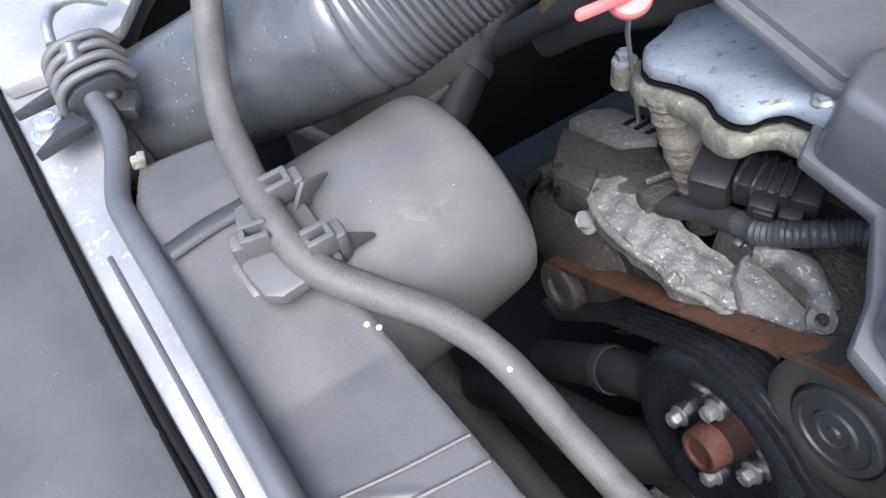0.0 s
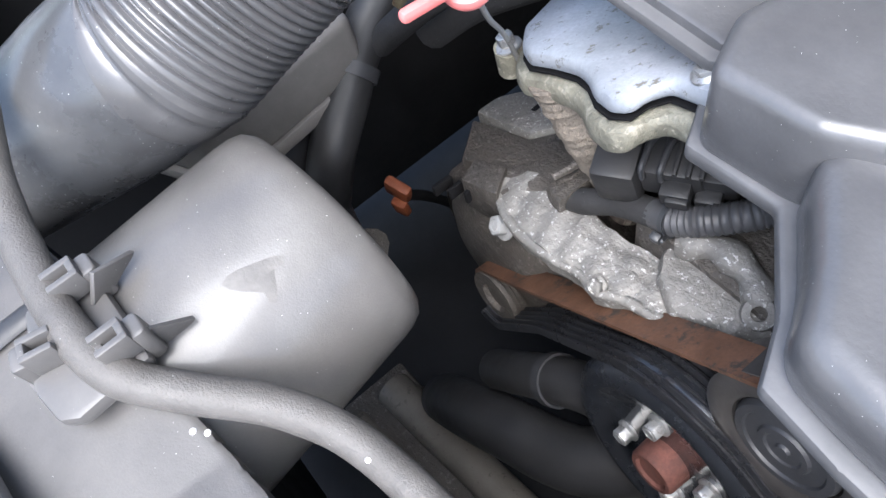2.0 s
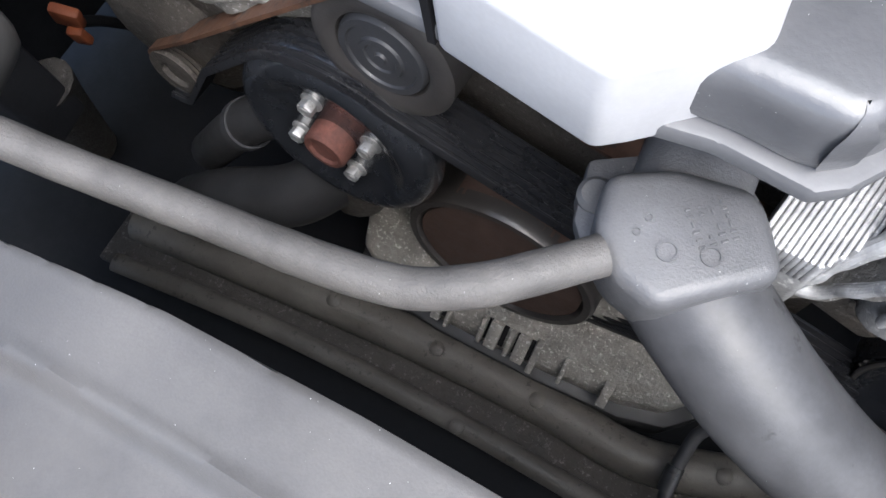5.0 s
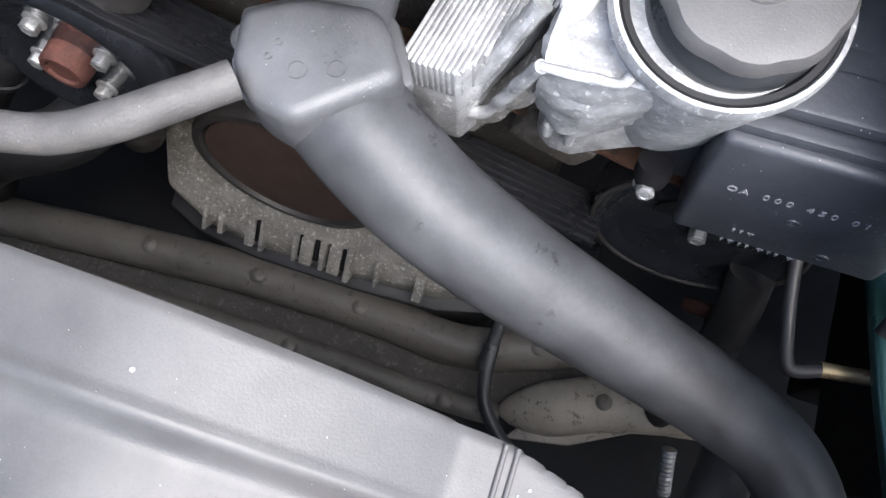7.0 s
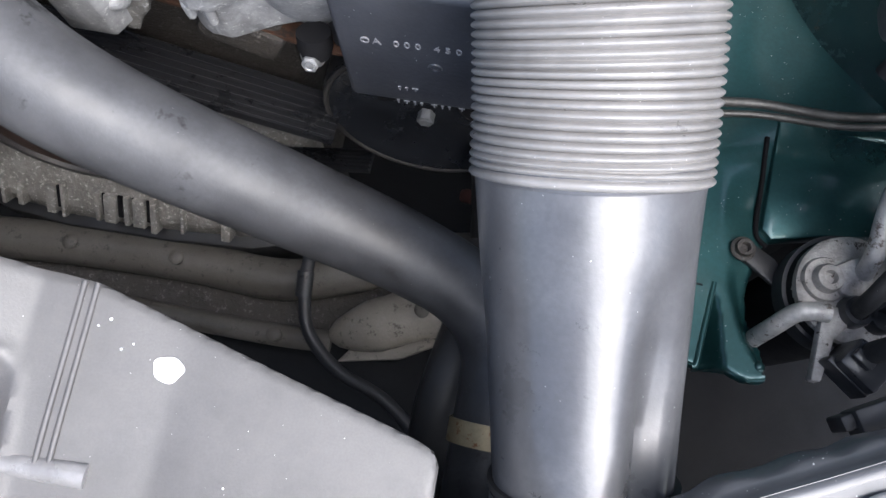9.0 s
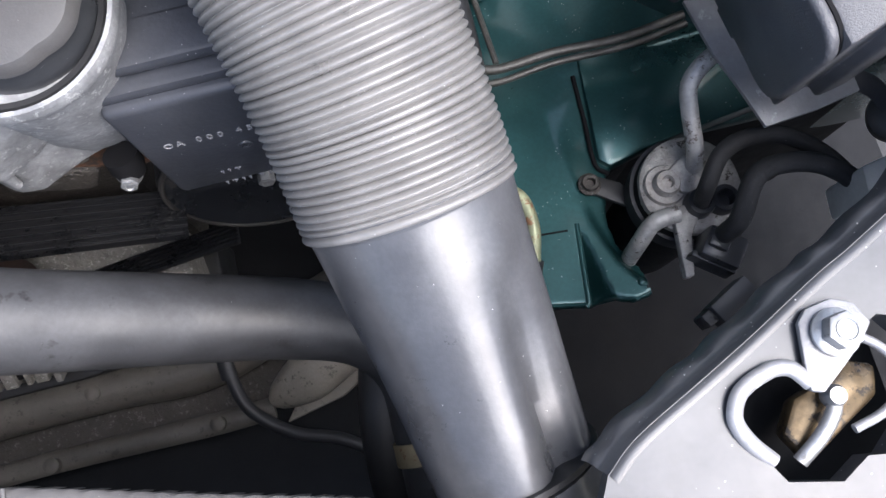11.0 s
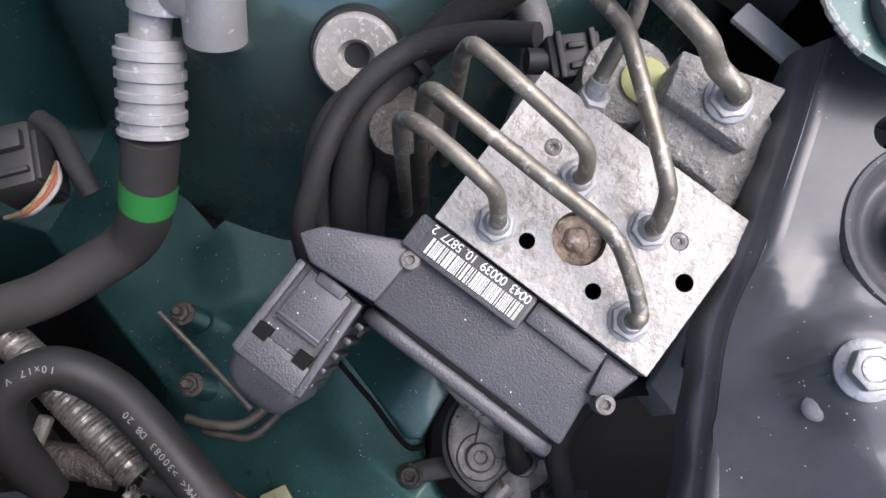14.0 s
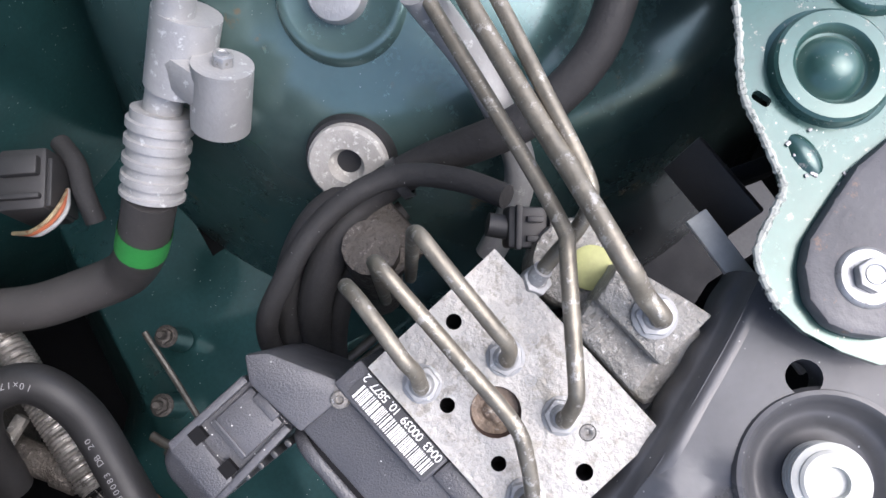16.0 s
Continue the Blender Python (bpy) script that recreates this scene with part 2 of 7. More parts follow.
M_SPOUT = material("white_plastic_spout", (0.66, 0.655, 0.63), 0.45, var=0.1, dust=(0.4, 0.38, 0.34), dust_amt=0.15)
M_WHITE = material("pale_translucent_plastic", (0.50, 0.51, 0.48), 0.5, var=0.2)
M_TRIM = material("silver_grey_trim_paint", (0.5, 0.5, 0.51), 0.35, metal=0.3, var=0.08, specks=0.3, bump=0.1)
M_LOOM = material("grey_conduit_plastic", (0.026, 0.027, 0.030), 0.42, var=0.2, dust=GREYDUST, dust_amt=0.12)
M_HOLE = material("dark_hole", (0.010, 0.010, 0.011), 0.8, var=0.2, spec=0.1)
M_GROUND = material("asphalt", (0.05, 0.05, 0.05), 0.85, var=0.3, scale=3, fine=200, bump=0.6)
M_PAINTSPOT = material("white_paint_drop", (0.8, 0.8, 0.8), 0.5, var=0.05)
M_BUSH = material("pale_speckled_bush", (0.36, 0.35, 0.325), 0.8, var=0.2, scale=60, bump=0.6, relief=0.0008, spots=(0.55, 0.54, 0.51), spot_amt=0.3, spot_scale=300)
M_STAMP = material("faint_stamping", (0.33, 0.33, 0.32), 0.6, metal=0.2, var=0.2)
M_ACHOSE = material("matt_charcoal_hose", (0.032, 0.031, 0.032), 0.6, var=0.2, dust=DUST, dust_amt=0.08, specks=0.4)
M_GREENED = material("green_tinged_passivated_steel", (0.27, 0.29, 0.18), 0.5, metal=0.3, var=0.3, scale=60, spots=(0.20, 0.10, 0.05), spot_amt=0.45, spot_scale=150)
M_COPPER = material("tarnished_copper", (0.30, 0.13, 0.07), 0.5, metal=0.5, var=0.35, scale=60, spots=(0.5, 0.42, 0.3), spot_amt=0.25)
M_OILY = material("oily_brass_latch", (0.14, 0.10, 0.055), 0.3, metal=0.6, var=0.5, scale=60, spots=(0.03, 0.025, 0.02), spot_amt=0.5, spot_scale=90)


# ---- builders ----
def mesh_object(name, bm, mat, smooth=38):
    me = bpy.data.meshes.new(name)
    bmesh.ops.recalc_face_normals(bm, faces=bm.faces)
    bm.to_mesh(me)
    bm.free()
    me.materials.append(mat)
    me.polygons.foreach_set("use_smooth", [True] * len(me.polygons))
    me.set_sharp_from_angle(angle=radians(smooth))
    return new(name, me)


def part(name, bm, mat, parent, label="", smooth=38):
    ob = mesh_object(name, bm, mat, smooth)
    ob.parent = parent
    return tagged(ob, label)


def thing(name, label, category, group="", kind="", bm=None, mat=None, at=(0, 0, 0), smooth=38):
    if bm is None:
        ob = new(name)
        ob.empty_display_size = 0.02
    else:
        ob = mesh_object(name, bm, mat, smooth)
    return tagged(ob, label, category, group, kind)


def merge(*bms):
    out = bms[0]
    for o in bms[1:]:
        tmp = bpy.data.meshes.new("tmp")
        o.to_mesh(tmp)
        o.free()
        out.from_mesh(tmp)
        bpy.data.meshes.remove(tmp)
    return out


def axes(o, x, y):
    """A frame with its x axis along x and its y axis towards y."""
    x = Vector(x).normalized()
    z = x.cross(Vector(y)).normalized()
    y = z.cross(x)
    return Matrix(((x[0], y[0], z[0], o[0]), (x[1], y[1], z[1], o[1]), (x[2], y[2], z[2], o[2]), (0, 0, 0, 1)))


def along(o, d):
    """A frame whose z axis points along d."""
    return Matrix.Translation(o) @ Vector(d).to_track_quat("Z", "Y").to_matrix().to_4x4()


def rbox(sx, sy, sz, bevel=0.001, m=None, seg=2):
    bm = bmesh.new()
    bmesh.ops.create_cube(bm, size=1.0, matrix=Matrix.Diagonal((sx, sy, sz, 1)))
    if bevel:
        bmesh.ops.bevel(bm, geom=bm.edges[:], offset=min(bevel, 0.45 * min(sx, sy, sz)), segments=seg, profile=0.5, affect="EDGES")
    if m is not None:
        bm.transform(m)
    return bm


def prism(poly, z0, z1, bevel=0.0, m=None, seg=2, zfun=None, top_only=False):
    """A plan outline drawn up from z0 to z1, its edges rounded; zfun(x, y) adds to the height of the top."""
    bm = bmesh.new()
    lo = [bm.verts.new((x, y, z0)) for x, y in poly]
    hi = [bm.verts.new((x, y, z1)) for x, y in poly]
    n = len(poly)
    bm.faces.new(hi)
    bm.faces.new(lo[::-1])
    for i in range(n):
        bm.faces.new((lo[i], lo[(i + 1) % n], hi[(i + 1) % n], hi[i]))
    bmesh.ops.recalc_face_normals(bm, faces=bm.faces)
    if bevel:
        top = set(hi)
        ed = [e for e in bm.edges if not top_only or (e.verts[0] in top and e.verts[1] in top)]
        bmesh.ops.bevel(bm, geom=ed, offset=bevel, segments=seg, profile=0.5, affect="EDGES")
    if zfun:
        for v in bm.verts:
            v.co.z += zfun(v.co.x, v.co.y)
    if m is not None:
        bm.transform(m)
    return bm


def smooth_path(pts, per=8):
    p = [Vector(q) for q in pts]
    p = [p[0] * 2 - p[1]] + p + [p[-1] * 2 - p[-2]]
    out = []
    for i in range(1, len(p) - 2):
        for k in range(per):
            t = k / per
            out.append(0.5 * (2 * p[i] + (p[i + 1] - p[i - 1]) * t + (2 * p[i - 1] - 5 * p[i] + 4 * p[i + 1] - p[i + 2]) * t * t
                              + (3 * p[i] - p[i - 1] - 3 * p[i + 1] + p[i + 2]) * t ** 3))
    return out + [p[-2]]


def tube(pts, r, n=16, per=8, rfun=None, straight=False, caps=True, step=None, flat=1.0, up=(0, 0, 1)):
    """A round bar or hose along pts; rfun(metres along, whole length) scales its radius."""
    path = [Vector(q) for q in pts] if straight else smooth_path(pts, per)
    if step:
        fine, acc = [path[0]], 0.0
        for a, b in zip(path, path[1:]):
            k = max(1, int((b - a).length / step))
            fine += [a.lerp(b, (j + 1) / k) for j in range(k)]
        path = fine
    ds = [0.0]
    for a, b in zip(path, path[1:]):
        ds.append(ds[-1] + (b - a).length)
    bm = bmesh.new()
    t0 = (path[1] - path[0]).normalized()
    nrm = Vector(up) - t0 * t0.dot(Vector(up))
    if nrm.length < 0.05:
        nrm = t0.orthogonal()
    nrm.normalize()
    rings = []
    for i, q in enumerate(path):
        t = (path[min(i + 1, len(path) - 1)] - path[max(i - 1, 0)]).normalized()
        nrm = (nrm - t * t.dot(nrm)).normalized()
        bi = t.cross(nrm)
        rr = r * (rfun(ds[i], ds[-1]) if rfun else 1.0)
        rings.append([bm.verts.new(q + (nrm * math.sin(2 * math.pi * k / n) * flat + bi * math.cos(2 * math.pi * k / n)) * rr) for k in range(n)])
    for a, b in zip(rings, rings[1:]):
        for k in range(n):
            bm.faces.new((a[k], a[(k + 1) % n], b[(k + 1) % n], b[k]))
    if caps:
        bm.faces.new(rings[0][::-1])
        bm.faces.new(rings[-1])
    return bm


def lathe(prof, n=40, m=None):
    """prof: (radius, height) from one end to the other, turned round z."""
    bm = bmesh.new()
    rings = []
    for r, h in prof:
        if r < 1e-6:
            rings.append([bm.verts.new((0, 0, h))])
        else:
            rings.append([bm.verts.new((r * math.cos(2 * math.pi * k / n), r * math.sin(2 * math.pi * k / n), h)) for k in range(n)])
    for a, b in zip(rings, rings[1:]):
        for k in range(n):
            p, q = a[k % len(a)], a[(k + 1) % len(a)]
            s, t = b[(k + 1) % len(b)], b[k % len(b)]
            f = list(dict.fromkeys((p, q, s, t)))
            if len(f) > 2:
                bm.faces.new(f)
    if m is not None:
        bm.transform(m)
    return bm


def hexbolt(o, d, af=0.010, h=0.006, flange=0.0, turn=0.0):
    """A hexagon head with a pressed flange, standing at o along d."""
    m = along(o, d) @ pose(0, 0, 0, 0, 0, turn)
    r = af / math.sqrt(3)
    hexa = [(r * math.cos(math.pi * k / 3), r * math.sin(math.pi * k / 3)) for k in range(6)]
    bm = prism(hexa, 0.0, h, bevel=af * 0.07, m=m)
    if flange:
        bm = merge(bm, lathe([(0, 0.0), (flange, 0.0), (flange, 0.0012), (flange * 0.75, 0.0026), (0, 0.0026)], 28, m))
    bm = merge(bm, lathe([(af * 0.33, h), (af * 0.33, h + 0.0004), (af * 0.22, h - 0.0006), (0, h - 0.0006)], 18, m))
    return bm


def sheet(poly, zfun, thick, bevel=0.0015, holes=(), m=None, cell=0.03, rounds=2):
    """A pressed sheet with a plan outline and round or cut holes, its height from zfun(x, y)."""
    bm = bmesh.new()
    loops = [poly] + list(holes)
    edges = []
    for lp in loops:
        vs = [bm.verts.new((x, y, 0)) for x, y in lp]
        edges += [bm.edges.new((vs[i], vs[(i + 1) % len(vs)])) for i in range(len(vs))]
    bmesh.ops.triangle_fill(bm, edges=edges, use_beauty=True, use_dissolve=False)
    for _ in range(rounds):
        long = [e for e in bm.edges if e.calc_length() > cell]
        if long:
            bmesh.ops.subdivide_edges(bm, edges=long, cuts=1)
            bmesh.ops.triangulate(bm, faces=bm.faces[:])
    up = bm.faces[:]
    ret = bmesh.ops.extrude_face_region(bm, geom=up)
    low = [g for g in ret["geom"] if isinstance(g, bmesh.types.BMVert)]
    lowset = set(low)
    for v in bm.verts:
        v.co.z = zfun(v.co.x, v.co.y) - (thick if v in lowset else 0.0)
    if m is not None:
        bm.transform(m)
    return bm


def rough(bm, amp, freq=300.0, cuts=1):
    """Uneven cast skin: the mesh is cut finer and pushed in and out along its normals."""
    if cuts:
        bmesh.ops.subdivide_edges(bm, edges=bm.edges[:], cuts=cuts, use_grid_fill=True)
    bm.normal_update()
    for v in bm.verts:
        p = v.co * freq
        k = 0.5 * math.sin(p.x + 1.7 * math.sin(p.y * 0.7)) + 0.5 * math.sin(p.y * 1.3 + p.z) + 0.6 * math.sin(p.z * 1.1 - p.x * 0.8 + 2.0)
        v.co += v.normal * amp * k
    return bm


def circle(cx, cy, r, n=20):
    return [(cx + r * math.cos(2 * math.pi * k / n), cy + r * math.sin(2 * math.pi * k / n)) for k in range(n)]


def roundrect(cx, cy, w, h, r, turn=0.0, n=5):
    out = []
    for qx, qy, a0 in ((1, 1, 0), (-1, 1, 90), (-1, -1, 180), (1, -1, 270)):
        for k in range(n):
            a = radians(a0 + 90 * k / (n - 1))
            out.append((qx * (w / 2 - r) + r * math.cos(a), qy * (h / 2 - r) + r * math.sin(a)))
    c, s = math.cos(radians(turn)), math.sin(radians(turn))
    return [(cx + x * c - y * s, cy + x * s + y * c) for x, y in out]
M_MODULE = material("blue_black_module_plastic", (0.023, 0.026, 0.034), 0.36, var=0.25, scale=30, dust=GREYDUST, dust_amt=0.11, specks=0.8, bump=0.3)
M_DISC = material("oily_corroded_drier_head", (0.48, 0.465, 0.44), 0.55, metal=0.25, var=0.35, scale=90, bump=0.8, relief=0.0008, spots=(0.05, 0.04, 0.033), spot_amt=0.16, spot_scale=150, dust=(0.10, 0.08, 0.065), dust_amt=0.5)
M_DISCP = material("stained_aluminium_pipe", (0.46, 0.45, 0.43), 0.5, metal=0.35, var=0.3, scale=70, bump=0.5, spots=(0.12, 0.10, 0.085), spot_amt=0.35, spot_scale=130)
M_PITTED = material("pitted_grey_aluminium", (0.30, 0.295, 0.275), 0.6, metal=0.25, var=0.3, scale=90, bump=0.9, relief=0.0012, spots=(0.48, 0.47, 0.45), spot_amt=0.2, spot_scale=420, dust=(0.17, 0.155, 0.13), dust_amt=0.4)
M_RUST_PLUG = material("rust_stained_steel", (0.22, 0.17, 0.13), 0.6, metal=0.35, var=0.45, scale=160, bump=0.8, relief=0.001, spots=(0.36, 0.33, 0.29), spot_amt=0.3, spot_scale=300)
M_OCHRE = material("yellow_green_paint_mark", (0.36, 0.37, 0.16), 0.6, var=0.2, scale=60)
M_STAIN = material("dull_dark_smudge", (0.066, 0.064, 0.063), 0.6, var=0.3, scale=90, dust=DUST, dust_amt=0.3, bump=0.4)

def near_line(x, y, line, closed=False):
    """Distance to a broken line, and on which side of its nearest piece the point lies."""
    best, side, at = 9.0, 1.0, (x, y)
    for (ax, ay), (bx, by) in zip(line, line[1:] + (line[:1] if closed else [])):
        ux, uy = bx - ax, by - ay
        t = min(1.0, max(0.0, ((x - ax) * ux + (y - ay) * uy) / (ux * ux + uy * uy)))
        d = math.hypot(x - ax - t * ux, y - ay - t * uy)
        if d < best:
            best, side, at = d, (1.0 if ux * (y - ay) - uy * (x - ax) > 0 else -1.0), (ax + t * ux, ay + t * uy)
    return best, side, at


def inside(x, y, poly):
    odd = False
    for (ax, ay), (bx, by) in zip(poly, poly[1:] + poly[:1]):
        if (ay > y) != (by > y) and x < (bx - ax) * (y - ay) / (by - ay) + ax:
            odd = not odd
    return odd


# ================= setting =================
thing("ground", "grey asphalt under the car", "ground", kind="structure", bm=prism([(-60, -60), (60, -60), (60, 60), (-60, 60)], -0.05, 0.0), mat=M_GROUND)
# closed bay round the engine, shade in its colour: firewall, far side wall, undertray
thing("wall_firewall", "grimy bulkhead behind the engine, darkened for the bay's shade", "bulkhead", kind="structure", bm=rbox(1.5, 0.03, 0.62, 0.004, pose(0.12, 0.62, 0.56)), mat=M_DARK)
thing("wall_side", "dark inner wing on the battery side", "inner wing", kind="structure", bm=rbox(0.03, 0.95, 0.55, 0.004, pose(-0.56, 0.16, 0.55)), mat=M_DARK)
thing("undertray", "grimy plastic undertray, blackened for the bay's shade", "undertray", kind="structure", bm=rbox(1.66, 1.1, 0.012, 0.003, pose(0.23, 0.12, 0.235)), mat=M_DARK)
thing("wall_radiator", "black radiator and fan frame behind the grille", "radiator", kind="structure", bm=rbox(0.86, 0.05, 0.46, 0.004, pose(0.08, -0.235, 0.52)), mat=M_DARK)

# Unseen wall, added to keep front light out of the deep bay.
thing("wall_light_block", "unseen dark wall that blocks light below the headlamp", "bumper", kind="structure", bm=rbox(0.60, 0.03, 0.54, 0.004, pose(0.80, -0.36, 0.51)), mat=M_DARK)
# Unseen bonnet, added to block the sky and give dark reflections.
bon = thing("bonnet", "unseen open bonnet that blocks the sky behind the engine", "bonnet", kind="structure")
BO = axes((0.10, 0.66, 0.88), (1, 0, 0), (0, -0.50, 0.866))
part("sheet", rbox(1.42, 1.12, 0.012, 0.004, BO @ pose(0, 0.56, -0.006)), M_GREENL, bon, "dark green painted skin")
part("insulation", rbox(1.30, 1.00, 0.014, 0.006, BO @ pose(0, 0.52, 0.008)), M_DARK, bon, "dark felt insulation")
# ---- engine block behind the belt drive ----
eng = thing("engine_block", "grimy dark engine front casing behind the belts", "engine")
part("timing_cover", rbox(0.42, 0.10, 0.36, 0.012, pose(0.10, 0.115, 0.53)), M_CASTD, eng)
part("crankcase", rbox(0.36, 0.30, 0.30, 0.02, pose(0.11, 0.30, 0.45)), M_CASTD, eng)
part("cylinder_bank", rbox(0.16, 0.34, 0.20, 0.02, pose(-0.10, 0.30, 0.63, 0, -38, 0)), M_CASTD, eng)
part("cylinder_bank", rbox(0.16, 0.34, 0.20, 0.02, pose(0.32, 0.30, 0.63, 0, 38, 0)), M_CASTD, eng)

# ---- sump front with its rim and small cast ribs ----
pan = thing("oil_pan", "oily grey cast oil pan front with small ribs", "oil pan")
PAN = [(-0.045, 0.03), (-0.04, -0.004), (0.0, -0.02), (0.06, -0.026), (0.16, -0.024), (0.235, -0.018), (0.275, -0.006), (0.30, 0.02), (0.30, 0.08), (-0.045, 0.08)]
part("casting", prism(PAN, 0.28, 0.355, 0.005, zfun=lambda x, y: max(0.0, (y + 0.03)) * 0.95), M_PAN, pan)
part("rim", prism([(0.125 + (x - 0.125) * 1.05, (y + 0.0) - 0.011 if y < 0.05 else y) for x, y in PAN], 0.262, 0.338, 0.003), M_RUBBER, pan, "black sealing rim")
for x, w, h in ((0.005, 0.004, 0.020), (0.022, 0.006, 0.018), (0.052, 0.009, 0.022), (0.064, 0.004, 0.026), (0.098, 0.005, 0.022), (0.110, 0.012, 0.022), (0.126, 0.005, 0.022), (0.138, 0.012, 0.022), (0.152, 0.006, 0.028), (0.180, 0.004, 0.020), (0.222, 0.009, 0.020)):
    part("rib", rbox(w, 0.016, h * 1.3, 0.0012, pose(x, -0.0175, 0.3655, -48, 0, 0)), M_PAN, pan)
for x, w in ((0.0585, 0.003), (0.103, 0.003), (0.1185, 0.0035), (0.132, 0.003), (0.146, 0.003)):
    part("slot", rbox(w * 1.3, 0.005, 0.022, 0.0, pose(x, -0.0165, 0.3680, -48, 0, 0)), M_HOLE, pan)

# ---- subframe beam under the fan ----
sub = thing("subframe_beam", "grey-brown pressed steel subframe beam with rivets", "subframe")
part("upper_rail", tube([(-0.30, -0.085, 0.30), (-0.11, -0.066, 0.315), (0.05, -0.052, 0.318), (0.18, -0.048, 0.318), (0.27, -0.05, 0.318), (0.34, -0.03, 0.318), (0.42, 0.004, 0.315), (0.52, 0.02, 0.31)], 0.021, 20), M_BEAM, sub)
part("web", prism([(-0.32, -0.14), (-0.1, -0.115), (0.28, -0.104), (0.34, -0.085), (0.46, -0.03), (0.46, 0.02), (0.3, -0.03), (-0.32, -0.06)], 0.285, 0.302, 0.003), M_CASTD, sub)
part("front_flange", tube([(-0.3, -0.135, 0.300), (-0.1, -0.112, 0.306), (0.10, -0.103, 0.306), (0.27, -0.103, 0.306), (0.33, -0.10, 0.306)], 0.011, 12, flat=0.6), M_BEAM, sub)
part("side_arm", tube([(0.33, -0.095, 0.312), (0.38, -0.076, 0.328), (0.42, -0.058, 0.328), (0.52, -0.03, 0.322)], 0.026, 18, flat=0.75, rfun=lambda d, w: 0.25 + 0.75 * min(1.0, d / 0.045) ** 0.6), M_BEAML, sub, "pale grey-brown side arm")
part("side_arm_flange", prism([(0.34, -0.118), (0.40, -0.105), (0.46, -0.07), (0.53, -0.056), (0.53, -0.04), (0.36, -0.09)], 0.300, 0.308, 0.002), M_BEAML, sub)
for x, y, z in ((0.065, -0.053, 0.338), (0.171, -0.050, 0.338), (0.276, -0.104, 0.317), (0.115, -0.106, 0.317), (0.415, -0.060, 0.348), (-0.05, -0.060, 0.336), (0.345, -0.03, 0.338)):
    part("rivet", lathe([(0.0075, -0.006), (0.0075, 0.002), (0.005, 0.004), (0, 0.0045)], 18, pose(x, y, z)), M_BEAM, sub)

# ---- pulleys and belt ----
BACK = (0, -0.9925, 0.122)   # pulleys face the radiator, the engine leans back a little


def pulley(name, label, c, prof, mat, n=64):
    ob = thing(name, label, "pulley", "belt pulleys")
    part("wheel", lathe(prof, n, along(c, BACK)), mat, ob)
    return ob


WP = (-0.0125, 0.0, 0.6165)
wp = pulley("water_pump_pulley", "black dished water pump pulley with four zinc bolts", WP,
            [(0.0, -0.002), (0.040, -0.002), (0.047, 0.0), (0.054, 0.005), (0.060, 0.0062), (0.066, 0.0045), (0.071, 0.0), (0.0740, -0.007), (0.0745, -0.014), (0.0735, -0.0175), (0.0695, -0.019), (0.0695, -0.042), (0.073, -0.044), (0.073, -0.047), (0.0, -0.047)], M_PULLEY)
part("hub", lathe([(0.0, 0.011), (0.010, 0.011), (0.0115, 0.013), (0.0142, 0.013), (0.0158, 0.011), (0.0165, -0.006), (0.0, -0.006)], 36, along(WP, BACK)), M_RUST, wp, "rusty red hub stub")
for k in range(4):
    a = radians(23 + 90 * k)
    part("bolt", hexbolt((WP[0] + 0.0315 * math.cos(a), 0.002 + 0.004 * math.sin(a), WP[2] + 0.0315 * math.sin(a)), BACK, 0.0105, 0.009, 0.0078, 20 * k), M_ZINC, wp, "zinc flange bolt")

ID = (0.031, 0.020, 0.714)
idl = pulley("idler_pulley", "brown worn idler pulley with a ringed black cap", ID,
             [(0.0, -0.004), (0.028, -0.004), (0.029, 0.0), (0.032, 0.002), (0.041, 0.002), (0.0440, 0.0), (0.0440, -0.026), (0.0, -0.026)], M_IDLER)
part("cap", lathe([(0.0, 0.0025), (0.003, 0.0025), (0.004, 0.001), (0.009, 0.001), (0.010, 0.002), (0.013, 0.002), (0.014, 0.0004), (0.021, 0.0004), (0.022, 0.0018), (0.026, 0.0018), (0.0275, -0.001), (0.0275, -0.006), (0.0, -0.006)], 48, along(ID, BACK)), M_BLACK, idl, "black ringed cap")

CR = (0.098, 0.014, 0.467)
crank = pulley("crankshaft_pulley", "rust-brown crankshaft pulley with a dark rim", CR,
               [(0.0, -0.006), (0.072, -0.006), (0.074, -0.002), (0.076, 0.002), (0.082, 0.002), (0.0845, -0.002), (0.0845, -0.012), (0.083, -0.013), (0.083, -0.042), (0.0, -0.042)], M_IDLER)
part("face", lathe([(0.0, -0.001), (0.072, -0.001), (0.072, -0.005), (0.0, -0.005)], 64, along(CR, BACK)), M_RUSTDISC, crank, "rust-brown disc face")

AP = (-0.203, 0.018, 0.530)
alp = pulley("alternator_pulley", "small dark ribbed alternator pulley", AP,
             [(0.0, -0.002), (0.012, -0.002), (0.014, 0.002), (0.025, 0.002)] + [(0.025 - 0.003 * (k % 2), -0.002 - 0.0018 * k) for k in range(13)] + [(0.025, -0.028), (0.0, -0.028)], M_CASTD)
PS = (0.407, 0.028, 0.578)
ps = pulley("steering_pump_pulley", "black steering pump pulley with three openings", PS,
            [(0.0, -0.008), (0.052, -0.008), (0.060, -0.004), (0.066, 0.0), (0.0695, 0.0)] + [(0.0695 - 0.003 * (k % 2), -0.002 - 0.0018 * k) for k in range(13)] + [(0.0695, -0.028), (0.0, -0.028)], M_PULLEY)
